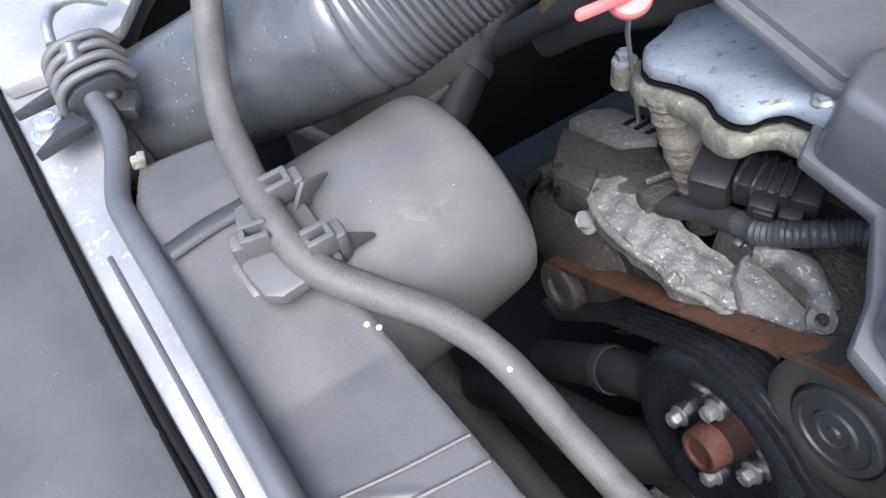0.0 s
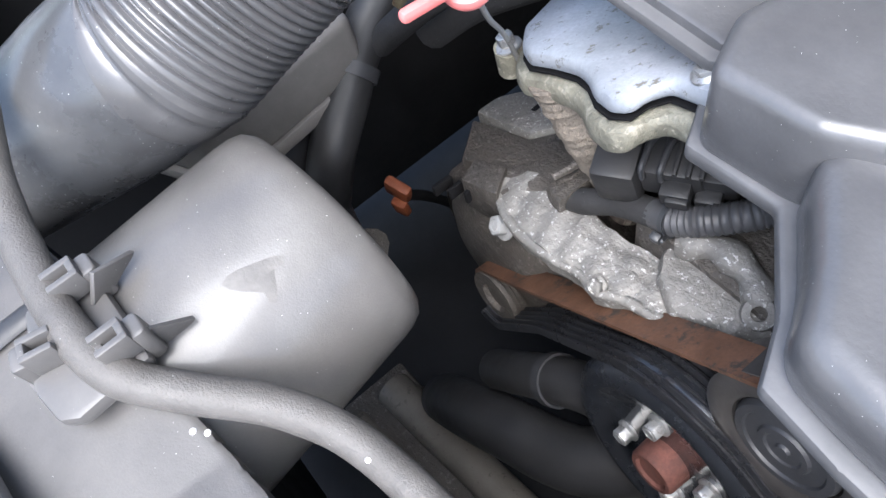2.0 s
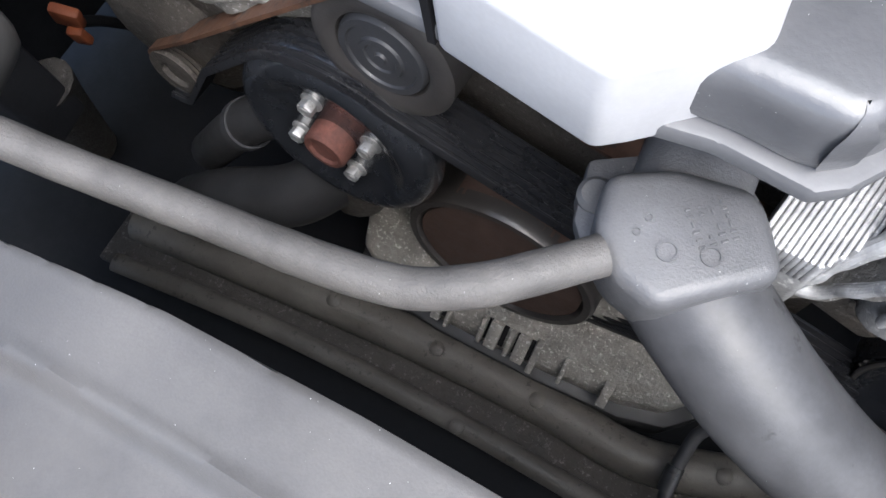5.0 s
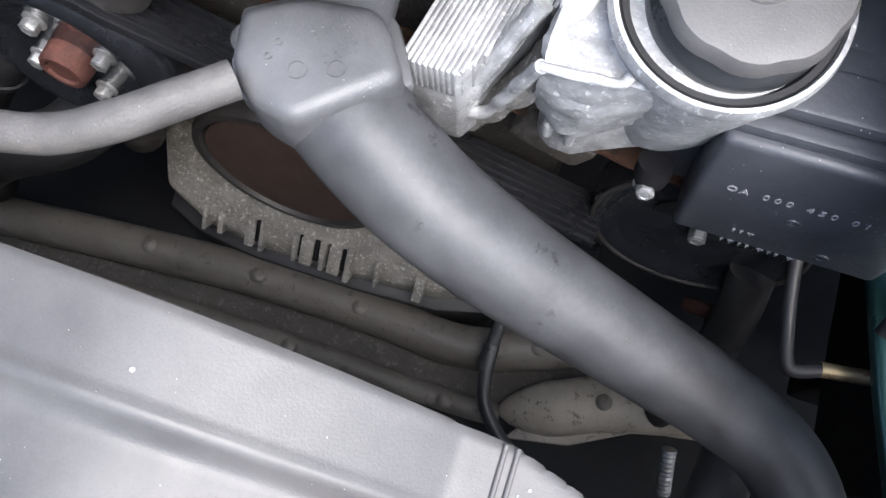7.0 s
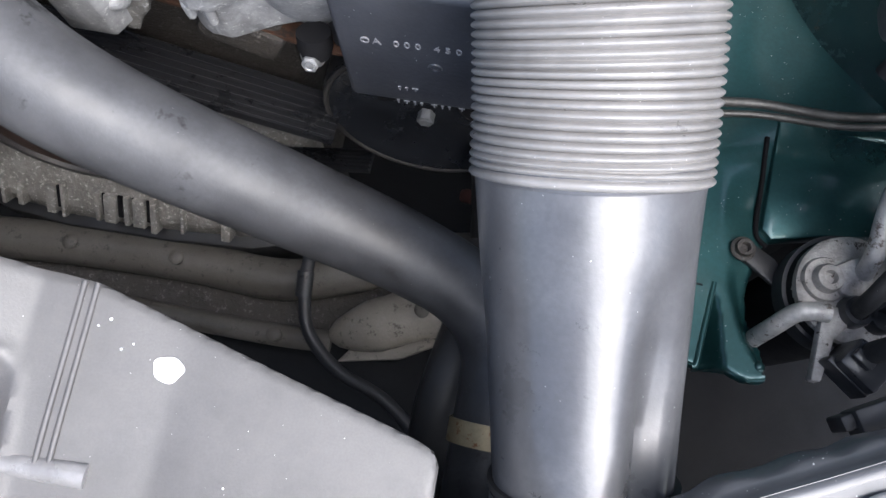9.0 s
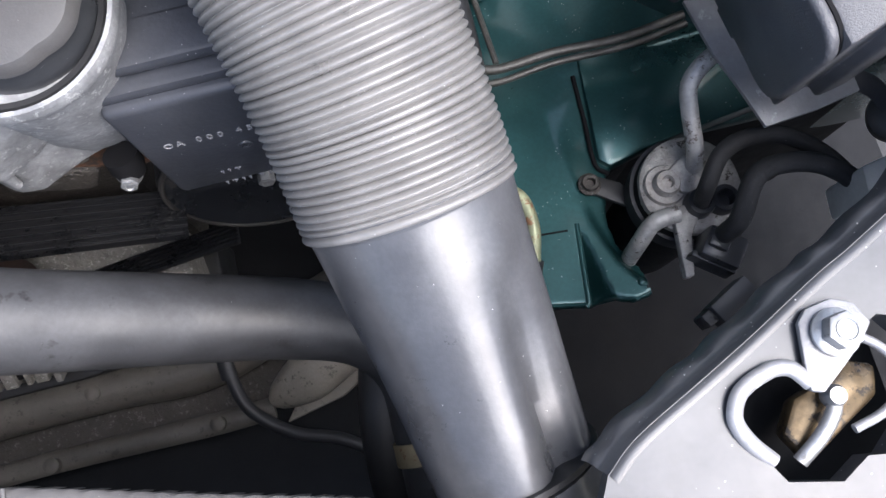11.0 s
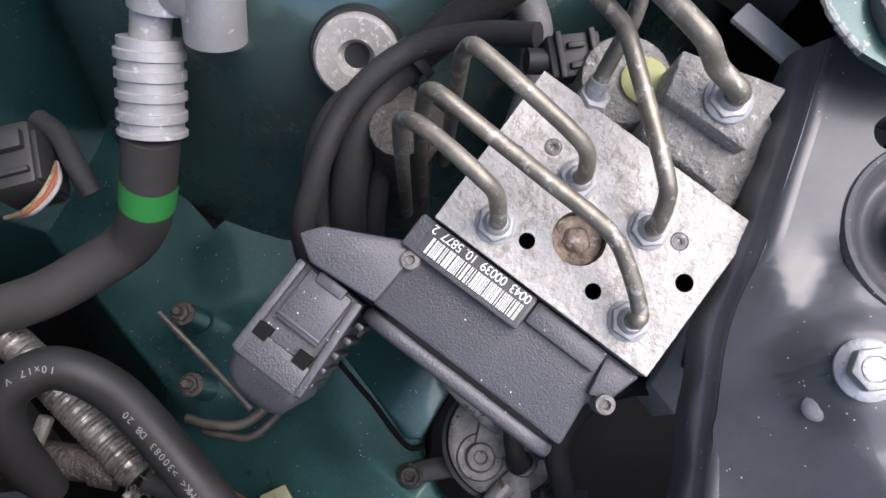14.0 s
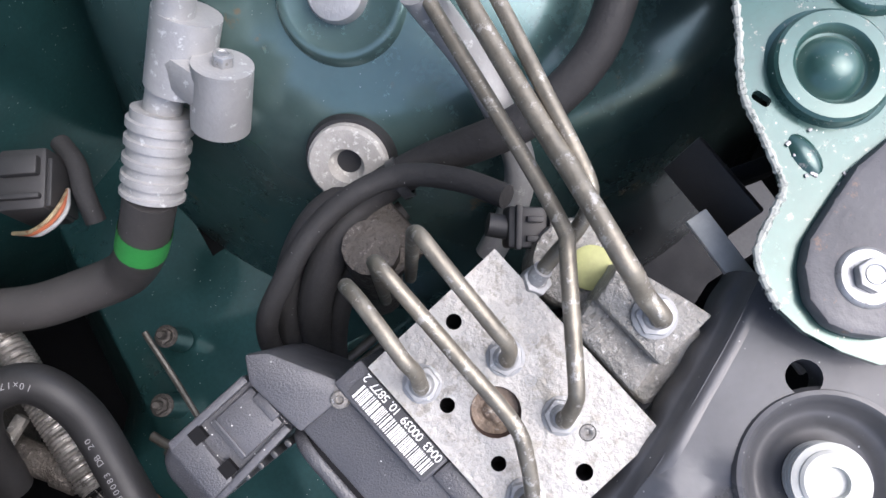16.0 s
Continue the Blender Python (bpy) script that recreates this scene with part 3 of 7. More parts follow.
for a in (20, 140, 260):
    part("opening", lathe([(0, -0.0002), (0.0080, -0.0002), (0.0086, 0.0006), (0.0092, 0.0006), (0.0096, -0.0006)], 28, along((PS[0] + 0.030 * math.cos(radians(a)), PS[1] + 0.0075, PS[2] + 0.030 * math.sin(radians(a))), BACK) @ Matrix.Rotation(radians(a), 4, "Z") @ Matrix.Diagonal((0.75, 1.5, 1, 1))), M_HOLE, ps, "dark slot")
part("rim", lathe([(0.0660, 0.0), (0.0672, 0.0012), (0.0690, 0.0012), (0.0700, 0.0), (0.0696, -0.002)], 64, along(PS, BACK)), M_IDLER, ps, "worn rim")
part("nut", hexbolt((PS[0], PS[1] + 0.006, PS[2]), BACK, 0.0105, 0.008, 0.0), M_ZINC, ps, "zinc shaft nut")


def ribbon(path, y0, width, thick, ribs=0, side=1, closed=False):
    """A belt along path in the x-z plane, with ribs on one side."""
    if ribs:
        pitch = width / ribs
        sec = [(0, 0)]
        for k in range(ribs):
            sec += [(k * pitch + pitch * 0.08, thick), (k * pitch + pitch * 0.36, thick + 0.0030), (k * pitch + pitch * 0.64, thick + 0.0030), (k * pitch + pitch * 0.92, thick)]
        sec += [(width, 0)]
    else:
        sec = [(0, 0), (0, thick), (width, thick), (width, 0)]
    pts = [Vector((x, 0, z)) for x, z in path]
    bm = bmesh.new()
    rows = []
    for i, p in enumerate(pts):
        t = (pts[min(i + 1, len(pts) - 1)] - pts[max(i - 1, 0)]).normalized()
        nn = Vector((-t.z, 0, t.x)) * side
        rows.append([bm.verts.new(p + nn * h + Vector((0, y0 + w, -0.122 * w))) for w, h in sec])
    for a, b in zip(rows, rows[1:]):
        for k in range(len(sec)):
            bm.faces.new((a[k], a[(k + 1) % len(sec)], b[(k + 1) % len(sec)], b[k]))
    bm.faces.new(rows[0])
    bm.faces.new(rows[-1][::-1])
    return bm


def arc(c, r, a0, a1, n=14):
    return [(c[0] + r * math.cos(radians(a0 + (a1 - a0) * k / n)), c[2] + r * math.sin(radians(a0 + (a1 - a0) * k / n))) for k in range(n + 1)]


belt = thing("ribbed_belt", "black ribbed drive belt with a rust-brown back", "belt")
part("lower_run", ribbon(arc(AP, 0.0245, 250, 315, 6) + [(-0.13, 0.598)] + arc((WP[0], 0, WP[2] - 0.004), 0.0735, 138, 52, 20) + [(0.105, 0.645), (0.208, 0.610), (0.345, 0.563)], 0.0050, 0.0380, 0.0026, 7, 1), M_BELT, belt)
part("upper_run", ribbon(arc(AP, 0.0250, 200, 132, 8) + [(-0.165, 0.594), (-0.08, 0.670), (0.008, 0.748), (0.05, 0.775)], 0.020, 0.0215, 0.003, 0, 1), M_BELTBACK, belt, "rust-brown belt back")
part("far_run", ribbon([(0.06, 0.760), (0.10, 0.735), (0.145, 0.702), (0.285, 0.672), (0.345, 0.650), (0.40, 0.645)], 0.028, 0.0215, 0.003, 0, 1), M_BELTBACK, belt, "rust-brown belt back")
part("crank_run", ribbon(arc((CR[0], 0, CR[2] - 0.002), 0.0850, -60, 120, 40), 0.030, 0.0215, 0.003, 0, 1), M_RUSTDISC, belt, "dark worn belt back")
part("side_run", ribbon([(0.150, 0.394), (0.25, 0.43), (0.36, 0.47)], 0.022, 0.0215, 0.0022, 6, 1), M_BELT, belt)
part("pump_run", ribbon(arc(PS, 0.071, 60, 200, 20), 0.034, 0.0215, 0.0022, 6, 1), M_BELT, belt)

# ---- alternator ----
alt = thing("alternator", "grimy alternator with a slotted casting and dark plastic cap", "alternator")
ALT = (-0.212, 0.10, 0.552)


def alt_top(x, y):
    return 0.645 + 0.5 * (x + 0.235)


am = along((ALT[0], 0.045, ALT[2]), (0, 1, 0))
part("housing", lathe([(0.0, -0.014), (0.050, -0.014), (0.066, -0.006), (0.076, 0.006), (0.0795, 0.02), (0.0795, 0.085), (0.070, 0.10), (0.05, 0.11), (0.0, 0.11)], 48, am), M_CASTD, alt)
part("end_frame", lathe([(0.074, -0.004), (0.081, 0.0), (0.0845, 0.006), (0.0845, 0.016), (0.081, 0.021), (0.0795, 0.022), (0.0795, 0.050), (0.083, 0.052), (0.0845, 0.058), (0.083, 0.070), (0.079, 0.074)], 60, am), M_CASTD, alt, "grimy ribbed end frame")
for k in range(26):
    a = radians(62 + 8 * k)
    part("vent", rbox(0.0040, 0.012, 0.010, 0.001, pose(ALT[0] + 0.0815 * math.cos(a), 0.081, ALT[2] + 0.0815 * math.sin(a), 0, 90 - math.degrees(a), 0)), M_CASTD, alt)
part("cap", prism([(-0.300, 0.090), (-0.264, 0.091), (-0.229, 0.091), (-0.209, 0.110), (-0.175, 0.094), (-0.150, 0.082), (-0.157, 0.052), (-0.170, 0.057), (-0.185, 0.051), (-0.200, 0.036), (-0.236, 0.036), (-0.247, 0.056), (-0.262, 0.050)], -0.040, 0.0, 0.003, zfun=alt_top), M_CASTD, alt, "dusty dark plastic cap")
part("cap_step", prism([(-0.236, 0.032), (-0.247, 0.054), (-0.214, 0.058), (-0.196, 0.034)], -0.03, 0.006, 0.002, zfun=alt_top), M_CASTD, alt)
part("cap_socket", merge(prism([(-0.170, 0.055), (-0.172, 0.086), (-0.149, 0.074), (-0.150, 0.048)], -0.02, 0.008, 0.002, zfun=alt_top), tube([(-0.168, 0.060, 0.692), (-0.160, 0.083, 0.697)], 0.0028, 8, straight=True)), M_CASTD, alt)
part("vent_plate", prism([(-0.300, 0.094), (-0.298, 0.116), (-0.281, 0.130), (-0.229, 0.128), (-0.208, 0.112), (-0.228, 0.092), (-0.262, 0.092)], -0.05, 0.006, 0.004, zfun=alt_top), M_CAST, alt, "speckled slotted casting")
for k in range(4):
    part("slot", prism([(-0.252 + 0.013 * k, 0.112), (-0.246 + 0.013 * k, 0.112), (-0.246 + 0.013 * k, 0.132), (-0.252 + 0.013 * k, 0.132)], 0.0, 0.0066, 0.0006, zfun=alt_top), M_HOLE, alt)
for k in range(3):
    part("slot", prism([(-0.262 + 0.016 * k, 0.020 + 0.004 * k), (-0.258 + 0.016 * k, 0.020 + 0.004 * k), (-0.256 + 0.014 * k, 0.036), (-0.261 + 0.014 * k, 0.036)], -0.016, -0.004, 0.0006, zfun=alt_top), M_HOLE, alt)
part("bolt", hexbolt((-0.190, 0.033, 0.640), (-0.25, -0.75, 0.6), 0.013, 0.010, 0.0105), M_FIT, alt)

# ---- cast bracket that carries the idler and the alternator ----
br = thing("alternator_bracket", "speckled corroded cast aluminium bracket above the belt", "bracket")
def arm_z(x, y):
    """Height of the arm's crown: rising from the alternator, uneven from casting and corrosion."""
    return 0.664 + 0.34 * min(0.06, x + 0.20) + 0.10 * max(0.0, x + 0.14) - 0.35 * max(0.0, 0.044 - y) + 0.0012 * math.sin(x * 310 + y * 90) + 0.0009 * math.sin(y * 520 - x * 130)


ARM = [(-0.198, 0.063), (-0.206, 0.052), (-0.200, 0.040), (-0.182, 0.030), (-0.160, 0.026), (-0.135, 0.026), (-0.112, 0.030), (-0.098, 0.027), (-0.080, 0.034), (-0.050, 0.038), (-0.02, 0.040), (-0.02, 0.062), (-0.060, 0.066), (-0.085, 0.064), (-0.110, 0.060), (-0.140, 0.062), (-0.170, 0.066), (-0.186, 0.070)]
part("arm", sheet(ARM, arm_z, 0.020, cell=0.007, rounds=4), M_CAST, br)
part("arm_edge", tube([(x, y, arm_z(x, y) - 0.003) for x, y in ARM[1:10]], 0.0038, 10, 4), M_CAST, br)
part("web", prism([(-0.185, 0.612), (-0.15, 0.640), (-0.09, 0.680), (-0.02, 0.690), (0.0, 0.68), (-0.06, 0.63), (-0.12, 0.59)], -0.066, -0.044, 0.004, m=pose(0, 0, 0, 90, 0, 0)), M_CASTD, br)
part("foot", rough(prism([(-0.084, 0.066), (-0.068, 0.086), (-0.045, 0.088), (-0.018, 0.082), (-0.004, 0.07), (-0.022, 0.050), (-0.055, 0.040), (-0.074, 0.050)], 0.660, 0.704, 0.006, zfun=lambda x, y: 0.10 * (y - 0.06) + 0.002 * math.sin(x * 400) * math.cos(y * 330)), 0.0008, 420, 2), M_CAST, br)
part("ridge", tube([(-0.078, 0.072, 0.706), (-0.060, 0.080, 0.712), (-0.040, 0.080, 0.712), (-0.024, 0.074, 0.706)], 0.0085, 14, step=0.003, rfun=lambda d, w: 1.0 + 0.16 * math.sin(d * 260)), M_CAST, br)
ed = (0.25, -0.55, 0.8)
part("eye", merge(lathe([(0.0042, 0.0), (0.0042, 0.008), (0.0085, 0.008), (0.0095, 0.006), (0.0095, -0.012), (0, -0.012)], 24, along((-0.023, 0.071, 0.703), ed)), lathe([(0, 0.001), (0.0044, 0.001)], 18, along((-0.023, 0.071, 0.703), ed))), M_CAST, br)
part("bolt", hexbolt((-0.098, 0.030, 0.684), (0.0, -0.8, 0.6), 0.009, 0.006, 0.0062), M_CAST, br)

# ---- corrugated loom with its tie ----
loom = thing("corrugated_loom", "grey corrugated cable conduit with a black tie", "cable conduit")
part("sleeve", tube([(-0.158, 0.060, 0.682), (-0.143, 0.063, 0.688), (-0.125, 0.070, 0.699), (-0.104, 0.072, 0.711), (-0.092, 0.0725, 0.7165)], 0.0084, 18), M_CLOTH, loom, "smooth brown-black sleeve")
part("conduit", tube([(-0.098, 0.0725, 0.714), (-0.085, 0.073, 0.720), (-0.070, 0.081, 0.728), (-0.056, 0.093, 0.735), (-0.04, 0.108, 0.742), (0.0, 0.13, 0.75)], 0.0085, 18, step=0.0009, rfun=lambda d, w: 1.0 + 0.06 * math.sin(d * 2 * math.pi / 0.0034)), M_LOOM, loom)
part("tie", merge(lathe([(0.0090, -0.0016), (0.0102, -0.0016), (0.0102, 0.0016), (0.0090, 0.0016)], 24, along((-0.086, 0.073, 0.7195), (0.9, 0.05, 0.42))), rbox(0.006, 0.005, 0.008, 0.001, pose(-0.086, 0.061, 0.715, 20, 0, 10)), rbox(0.0022, 0.002, 0.014, 0.0005, pose(-0.080, 0.060, 0.722, 40, 20, 0))), M_BLACKG, loom, "black cable tie")

# ---- sleeved pipe and plug under the valve cover ----
thing("sleeved_pipe", "brown fabric-wrapped pipe under the valve cover", "pipe", bm=tube([(-0.178, 0.078, 0.765), (-0.168, 0.080, 0.745), (-0.158, 0.082, 0.725), (-0.148, 0.087, 0.700), (-0.140, 0.092, 0.675), (-0.136, 0.096, 0.65)], 0.0175, 18, step=0.0014, rfun=lambda d, w: 1.04 - 2.5 * d + 0.035 * math.sin(d * 420) + 0.03 * math.sin(d * 1100)), mat=M_WRAP)
plug = thing("sensor_plug", "black multi-pin plug under the valve cover", "plug")
PM = axes((-0.110, 0.086, 0.735), (0.80, 0.42, 0.12), (-0.45, 0.88, 0.2))
# Rubber black on the plug puts the cover's shade into its colour.
part("boot", rbox(0.026, 0.036, 0.034, 0.004, PM @ pose(-0.020, 0, -0.004)), M_RUBBER, plug)
part("body", rbox(0.034, 0.024, 0.026, 0.0025, PM @ pose(0.010, 0.0, 0.0)), M_RUBBER, plug)
part("collar", rbox(0.020, 0.020, 0.020, 0.002, PM @ pose(0.034, 0.0, -0.002)), M_RUBBER, plug)
for k in range(2):
    part("clip", tube([PM @ Vector((-0.004 + 0.010 * k, -0.013, 0.008)), PM @ Vector((-0.004 + 0.010 * k, -0.010, 0.016)), PM @ Vector((-0.002 + 0.010 * k, 0.006, 0.016)), PM @ Vector((0.0 + 0.010 * k, 0.013, 0.010))], 0.0018, 8), M_BLACK, plug)
part("socket", merge(rbox(0.016, 0.010, 0.012, 0.0015, PM @ pose(0.014, -0.016, 0.002)), rbox(0.012, 0.004, 0.008, 0.001, PM @ pose(0.016, -0.022, 0.003)), rbox(0.014, 0.012, 0.010, 0.0015, PM @ pose(0.030, -0.012, -0.006))), M_RUBBER, plug)
part("ridge", merge(*[rbox(0.0025, 0.024, 0.004, 0.0006, PM @ pose(0.006 + 0.007 * k, 0, 0.014)) for k in range(4)]), M_RUBBER, plug)

# ---- valve cover: pale magnesium lid on a yellowed flange ----
vc = thing("valve_cover", "pale blue-grey magnesium valve cover on a yellowed flange", "valve cover")
VC = [(-0.222, 0.092), (-0.205, 0.076), (-0.190, 0.068), (-0.169, 0.068), (-0.150, 0.066), (-0.137, 0.061), (-0.122, 0.051), (-0.108, 0.046), (-0.097, 0.048), (-0.096, 0.058), (-0.090, 0.064), (-0.069, 0.060), (-0.03, 0.07), (-0.03, 0.24), (-0.30, 0.24), (-0.285, 0.19), (-0.255, 0.155), (-0.232, 0.125)]


def bank(x, y):
    return 0.762 + 0.56 * (x + 0.2208)


def grown(k):
    return [(-0.15 + (x + 0.15) * (1 + k), 0.13 + (y - 0.13) * (1 + k)) for x, y in VC]


part("lid", prism(VC, -0.012, 0.0, 0.004, zfun=bank), M_VALVE, vc)
part("gasket", prism(grown(0.0035), -0.0145, -0.0130, 0.0, zfun=bank), M_HOLE, vc, "dark gasket line")
part("flange", prism(grown(0.075), -0.034, -0.0165, 0.005, zfun=bank), M_VALVE_OLD, vc, "yellowed casting flange")
part("bolt", hexbolt((-0.229, 0.084, 0.745), (-0.3, -0.1, 1), 0.010, 0.009, 0.0085), M_ZINC, vc, "zinc flange bolt")
part("bolt", hexbolt((-0.078, 0.070, 0.842), (-0.4, -0.1, 1), 0.009, 0.005, 0.007), M_ZINC, vc)
part("bolt_boss", lathe([(0.0, 0), (0.0095, 0), (0.0085, -0.02), (0, -0.02)], 20, pose(-0.229, 0.084, 0.745)), M_VALVE_OLD, vc)

# ---- dipstick with red handle ----
dip = thing("oil_dipstick", "faded red dipstick handle on a thin tube", "dipstick")
part("cap", lathe([(0, -0.006), (0.009, -0.006), (0.0115, -0.005), (0.0125, -0.002), (0.0125, 0.001), (0.0115, 0.003), (0.008, 0.004), (0, 0.004)], 36, along((-0.178, 0.030, 0.860), (0.35, -0.25, 0.9))), M_RED, dip)
part("handle", rbox(0.042, 0.0055, 0.006, 0.0022, axes((-0.174, 0.013, 0.866), (0.05, -0.98, 0.15), (1, 0, 0))), M_RED, dip, "red lever bar")
part("tube", tube([(-0.180, 0.034, 0.852), (-0.198, 0.052, 0.81), (-0.216, 0.075, 0.765), (-0.222, 0.10, 0.68)], 0.0016, 8), M_ZINC, dip, "thin steel tube")

# ---- engine cover: stepped plastic shell with a paler lip ----
cov = thing("engine_cover", "dark grey plastic engine cover with a stepped front and pale lip", "engine cover")
OUT = [(-0.085, 0.34), (-0.085, 0.10), (-0.077, 0.066), (-0.064, 0.042), (-0.022, 0.044), (0.006, 0.010), (0.018, -0.014), (0.050, -0.018), (0.097, -0.020), (0.165, -0.030), (0.178, -0.021), (0.199, -0.018), (0.2305, -0.0205), (0.239, -0.0145), (0.262, 0.020), (0.28, 0.10), (0.27, 0.34)]


def inset(poly, d):
    c = Vector((0.06, 0.15))
    out = []
    for x, y in poly:
        v = Vector((x, y)) - c
        out.append(tuple(c + v * max(0.2, 1 - d / v.length)))
    return out


part("lip", prism(OUT, 0.826, 0.836, 0.0025), M_COVER_EDGE, cov, "paler rounded lip")
LEFT = [(-0.30, 0.098), (-0.186, 0.079), (-0.153, 0.0705), (-0.077, 0.0665), (-0.03, 0.09), (-0.02, 0.34), (-0.30, 0.34)]
part("left_lip", prism(LEFT, 0.8465, 0.8535, 0.002), M_COVER_EDGE, cov, "paler straight lip")
part("left_panel", prism([(-0.296, 0.104), (-0.186, 0.085), (-0.153, 0.0765), (-0.077, 0.0725), (-0.034, 0.095), (-0.024, 0.336), (-0.296, 0.336)], 0.850, 0.858, 0.003), M_COVER, cov)
part("block", prism(inset([(-0.076, 0.070), (-0.064, 0.042), (-0.022, 0.044), (0.010, 0.060), (0.02, 0.15), (-0.06, 0.15)], 0.004), 0.832, 0.8785, 0.006, seg=3), M_COVER, cov, "raised corner block")
part("skirt", prism(inset([(-0.022, 0.044), (0.006, 0.010), (0.018, -0.014), (0.050, -0.018), (0.097, -0.020), (0.165, -0.030), (0.178, -0.021), (0.199, -0.018), (0.2305, -0.0205), (0.239, -0.0145), (0.262, 0.020), (0.28, 0.10), (0.27, 0.34), (0.0, 0.34)], 0.005), 0.832, 0.868, 0.011, seg=5), M_COVER, cov)
part("seam", prism([(-0.0215, 0.826), (-0.0220, 0.862), (-0.015, 0.8680), (0.004, 0.8692), (0.10, 0.8692), (0.10, 0.84)], -0.0016, 0.0016, 0.0, m=axes((0.0982, 0, 0), (0, 1, 0), (0, 0, 1))), M_HOLE, cov, "dark joint between cover panels")
part("front_trim", prism([(0.1005, -0.0225), (0.165, -0.0335), (0.1745, -0.026), (0.20, -0.004), (0.19, 0.10), (0.105, 0.10)], 0.8255, 0.873, 0.004, seg=3), M_TRIM, cov, "silver grey front trim")

# ---- thermostat neck, coolant hose and thin vent hose ----
neck = thing("thermostat_housing", "dusty grey thermostat neck with moulded marks", "thermostat housing")
NK = axes((0.2045, -0.0305, 0.7895), (0.72, 0.69, 0.0), (-0.69, 0.72, 0.0))
part("body", prism([(0.1688, -0.0194), (0.1742, -0.0432), (0.1851, -0.0553), (0.2070, -0.0607), (0.2420, -0.0283), (0.2277, -0.0076), (0.2200, -0.0010), (0.1910, -0.0061)], 0.752, 0.790, 0.007, seg=4), M_NECK, neck)
part("rim", prism([(0.1580, -0.0083), (0.1642, -0.0352), (0.1764, -0.0492), (0.2022, -0.0550), (0.2093, -0.0482), (0.2417, -0.0191), (0.2251, 0.0063), (0.2148, 0.0133), (0.1833, 0.0078)], 0.758, 0.768, 0.003), M_NECK, neck)
part("flange", lathe([(0, 0), (0.008, 0), (0.008, 0.014), (0.006, 0.016), (0, 0.016)], 20, pose(0.168, -0.022, 0.755)), M_NECK, neck)
part("rear_duct", tube([(0.200, -0.022, 0.763), (0.198, 0.010, 0.766), (0.194, 0.04, 0.772)], 0.0235, 20, flat=0.85), M_NECK, neck)
for x, y, r in ((-0.016, 0.006, 0.0016), (-0.010, 0.010, 0.0016), (-0.008, -0.004, 0.0042), (0.006, -0.010, 0.0040)):
    part("mark", lathe([(r * 0.75, 0.0), (r * 0.75, 0.0008), (r, 0.0008), (r, 0.0)], 20, NK @ pose(x, y, 0.0004)), M_NECK, neck)
rng = random.Random(5)
for row in range(4):
    for k in range(6):
        if rng.random() > 0.15:
            part("mark", rbox(0.0016 + 0.0010 * rng.random(), 0.0010, 0.0008, 0.0002, NK @ pose(0.004 + 0.0042 * row, -0.006 + 0.0030 * k, 0.0006, 0, 0, 90 * rng.randrange(2))), M_NECK, neck)

rad = thing("radiator_hose", "thick black coolant hose with a steel clamp", "hose")
part("hose", tube([(0.204, -0.028, 0.760), (0.229, -0.044, 0.755), (0.260, -0.058, 0.743), (0.30, -0.067, 0.722), (0.36, -0.076, 0.694), (0.42, -0.086, 0.668), (0.457, -0.099, 0.655), (0.477, -0.124, 0.650), (0.480, -0.160, 0.646), (0.480, -0.205, 0.640)], 0.0212, 28, 10, rfun=lambda d, w: 1.0 + 0.29 * max(0.0, 1.0 - 1.5 * d / w)), M_RHOSE, rad)
part("clamp", lathe([(0.0210, -0.006), (0.0224, -0.006), (0.0224, 0.006), (0.0210, 0.006)], 36, along((0.4795, -0.168, 0.645), (0, -1, -0.12))), M_GOLD, rad, "steel band clamp")

VENT = [(-0.33, -0.125, 0.905), (-0.291, -0.151, 0.889), (-0.2725, -0.163, 0.8735), (-0.240, -0.175, 0.864), (-0.208, -0.181, 0.8565), (-0.164, -0.183, 0.852), (-0.134, -0.178, 0.846), (-0.113, -0.161, 0.836), (-0.093, -0.140, 0.822), (-0.065, -0.125, 0.808), (-0.015, -0.1165, 0.796), (0.04, -0.109, 0.793), (0.09, -0.103, 0.793), (0.125, -0.0965, 0.795), (0.148, -0.085, 0.798), (0.165, -0.070, 0.797), (0.182, -0.052, 0.793)]
vent = thing("vent_hose", "dusty grey rubber vent hose held by plastic clips", "hose")
part("hose", tube(VENT, 0.0080, 20, 10, step=0.004, rfun=lambda d, w: 1.0 + 0.012 * math.sin(d * 95) + 0.008 * math.sin(d * 260)), M_HOSE, vent)
part("paint_drop", lathe([(0, 0.0005), (0.0008, 0.0004), (0.0012, 0)], 14, along((-0.0575, -0.1265, 0.8138), (0.3, -0.3, 0.9))), M_PAINTSPOT, vent, "small white paint drop")

low = thing("lower_coolant_hose", "black rubber coolant hoses in the depth beside the water pump", "hose")
part("hose", tube([(-0.060, 0.012, 0.590), (-0.085, 0.008, 0.575), (-0.12, 0.0, 0.54), (-0.18, -0.01, 0.46)], 0.018, 18), M_RUBBER, low)
part("clamp", lathe([(0.0185, -0.005), (0.0205, -0.005), (0.0205, 0.005), (0.0185, 0.005)], 30, along((-0.112, 0.002, 0.548), (0.65, 0.15, 0.7))), M_BLACK, low, "dark hose clamp")
part("bend", tube([(-0.03, 0.015, 0.53), (-0.07, -0.02, 0.50), (-0.14, -0.04, 0.46), (-0.20, -0.05, 0.40), (-0.24, -0.05, 0.33)], 0.026, 18), M_RUBBER, low)
part("stand_pipe", tube([(-0.05, 0.02, 0.44), (-0.02, 0.01, 0.50), (-0.004, 0.012, 0.56)], 0.020, 16), M_CASTD, low, "grimy speckled pump casting")
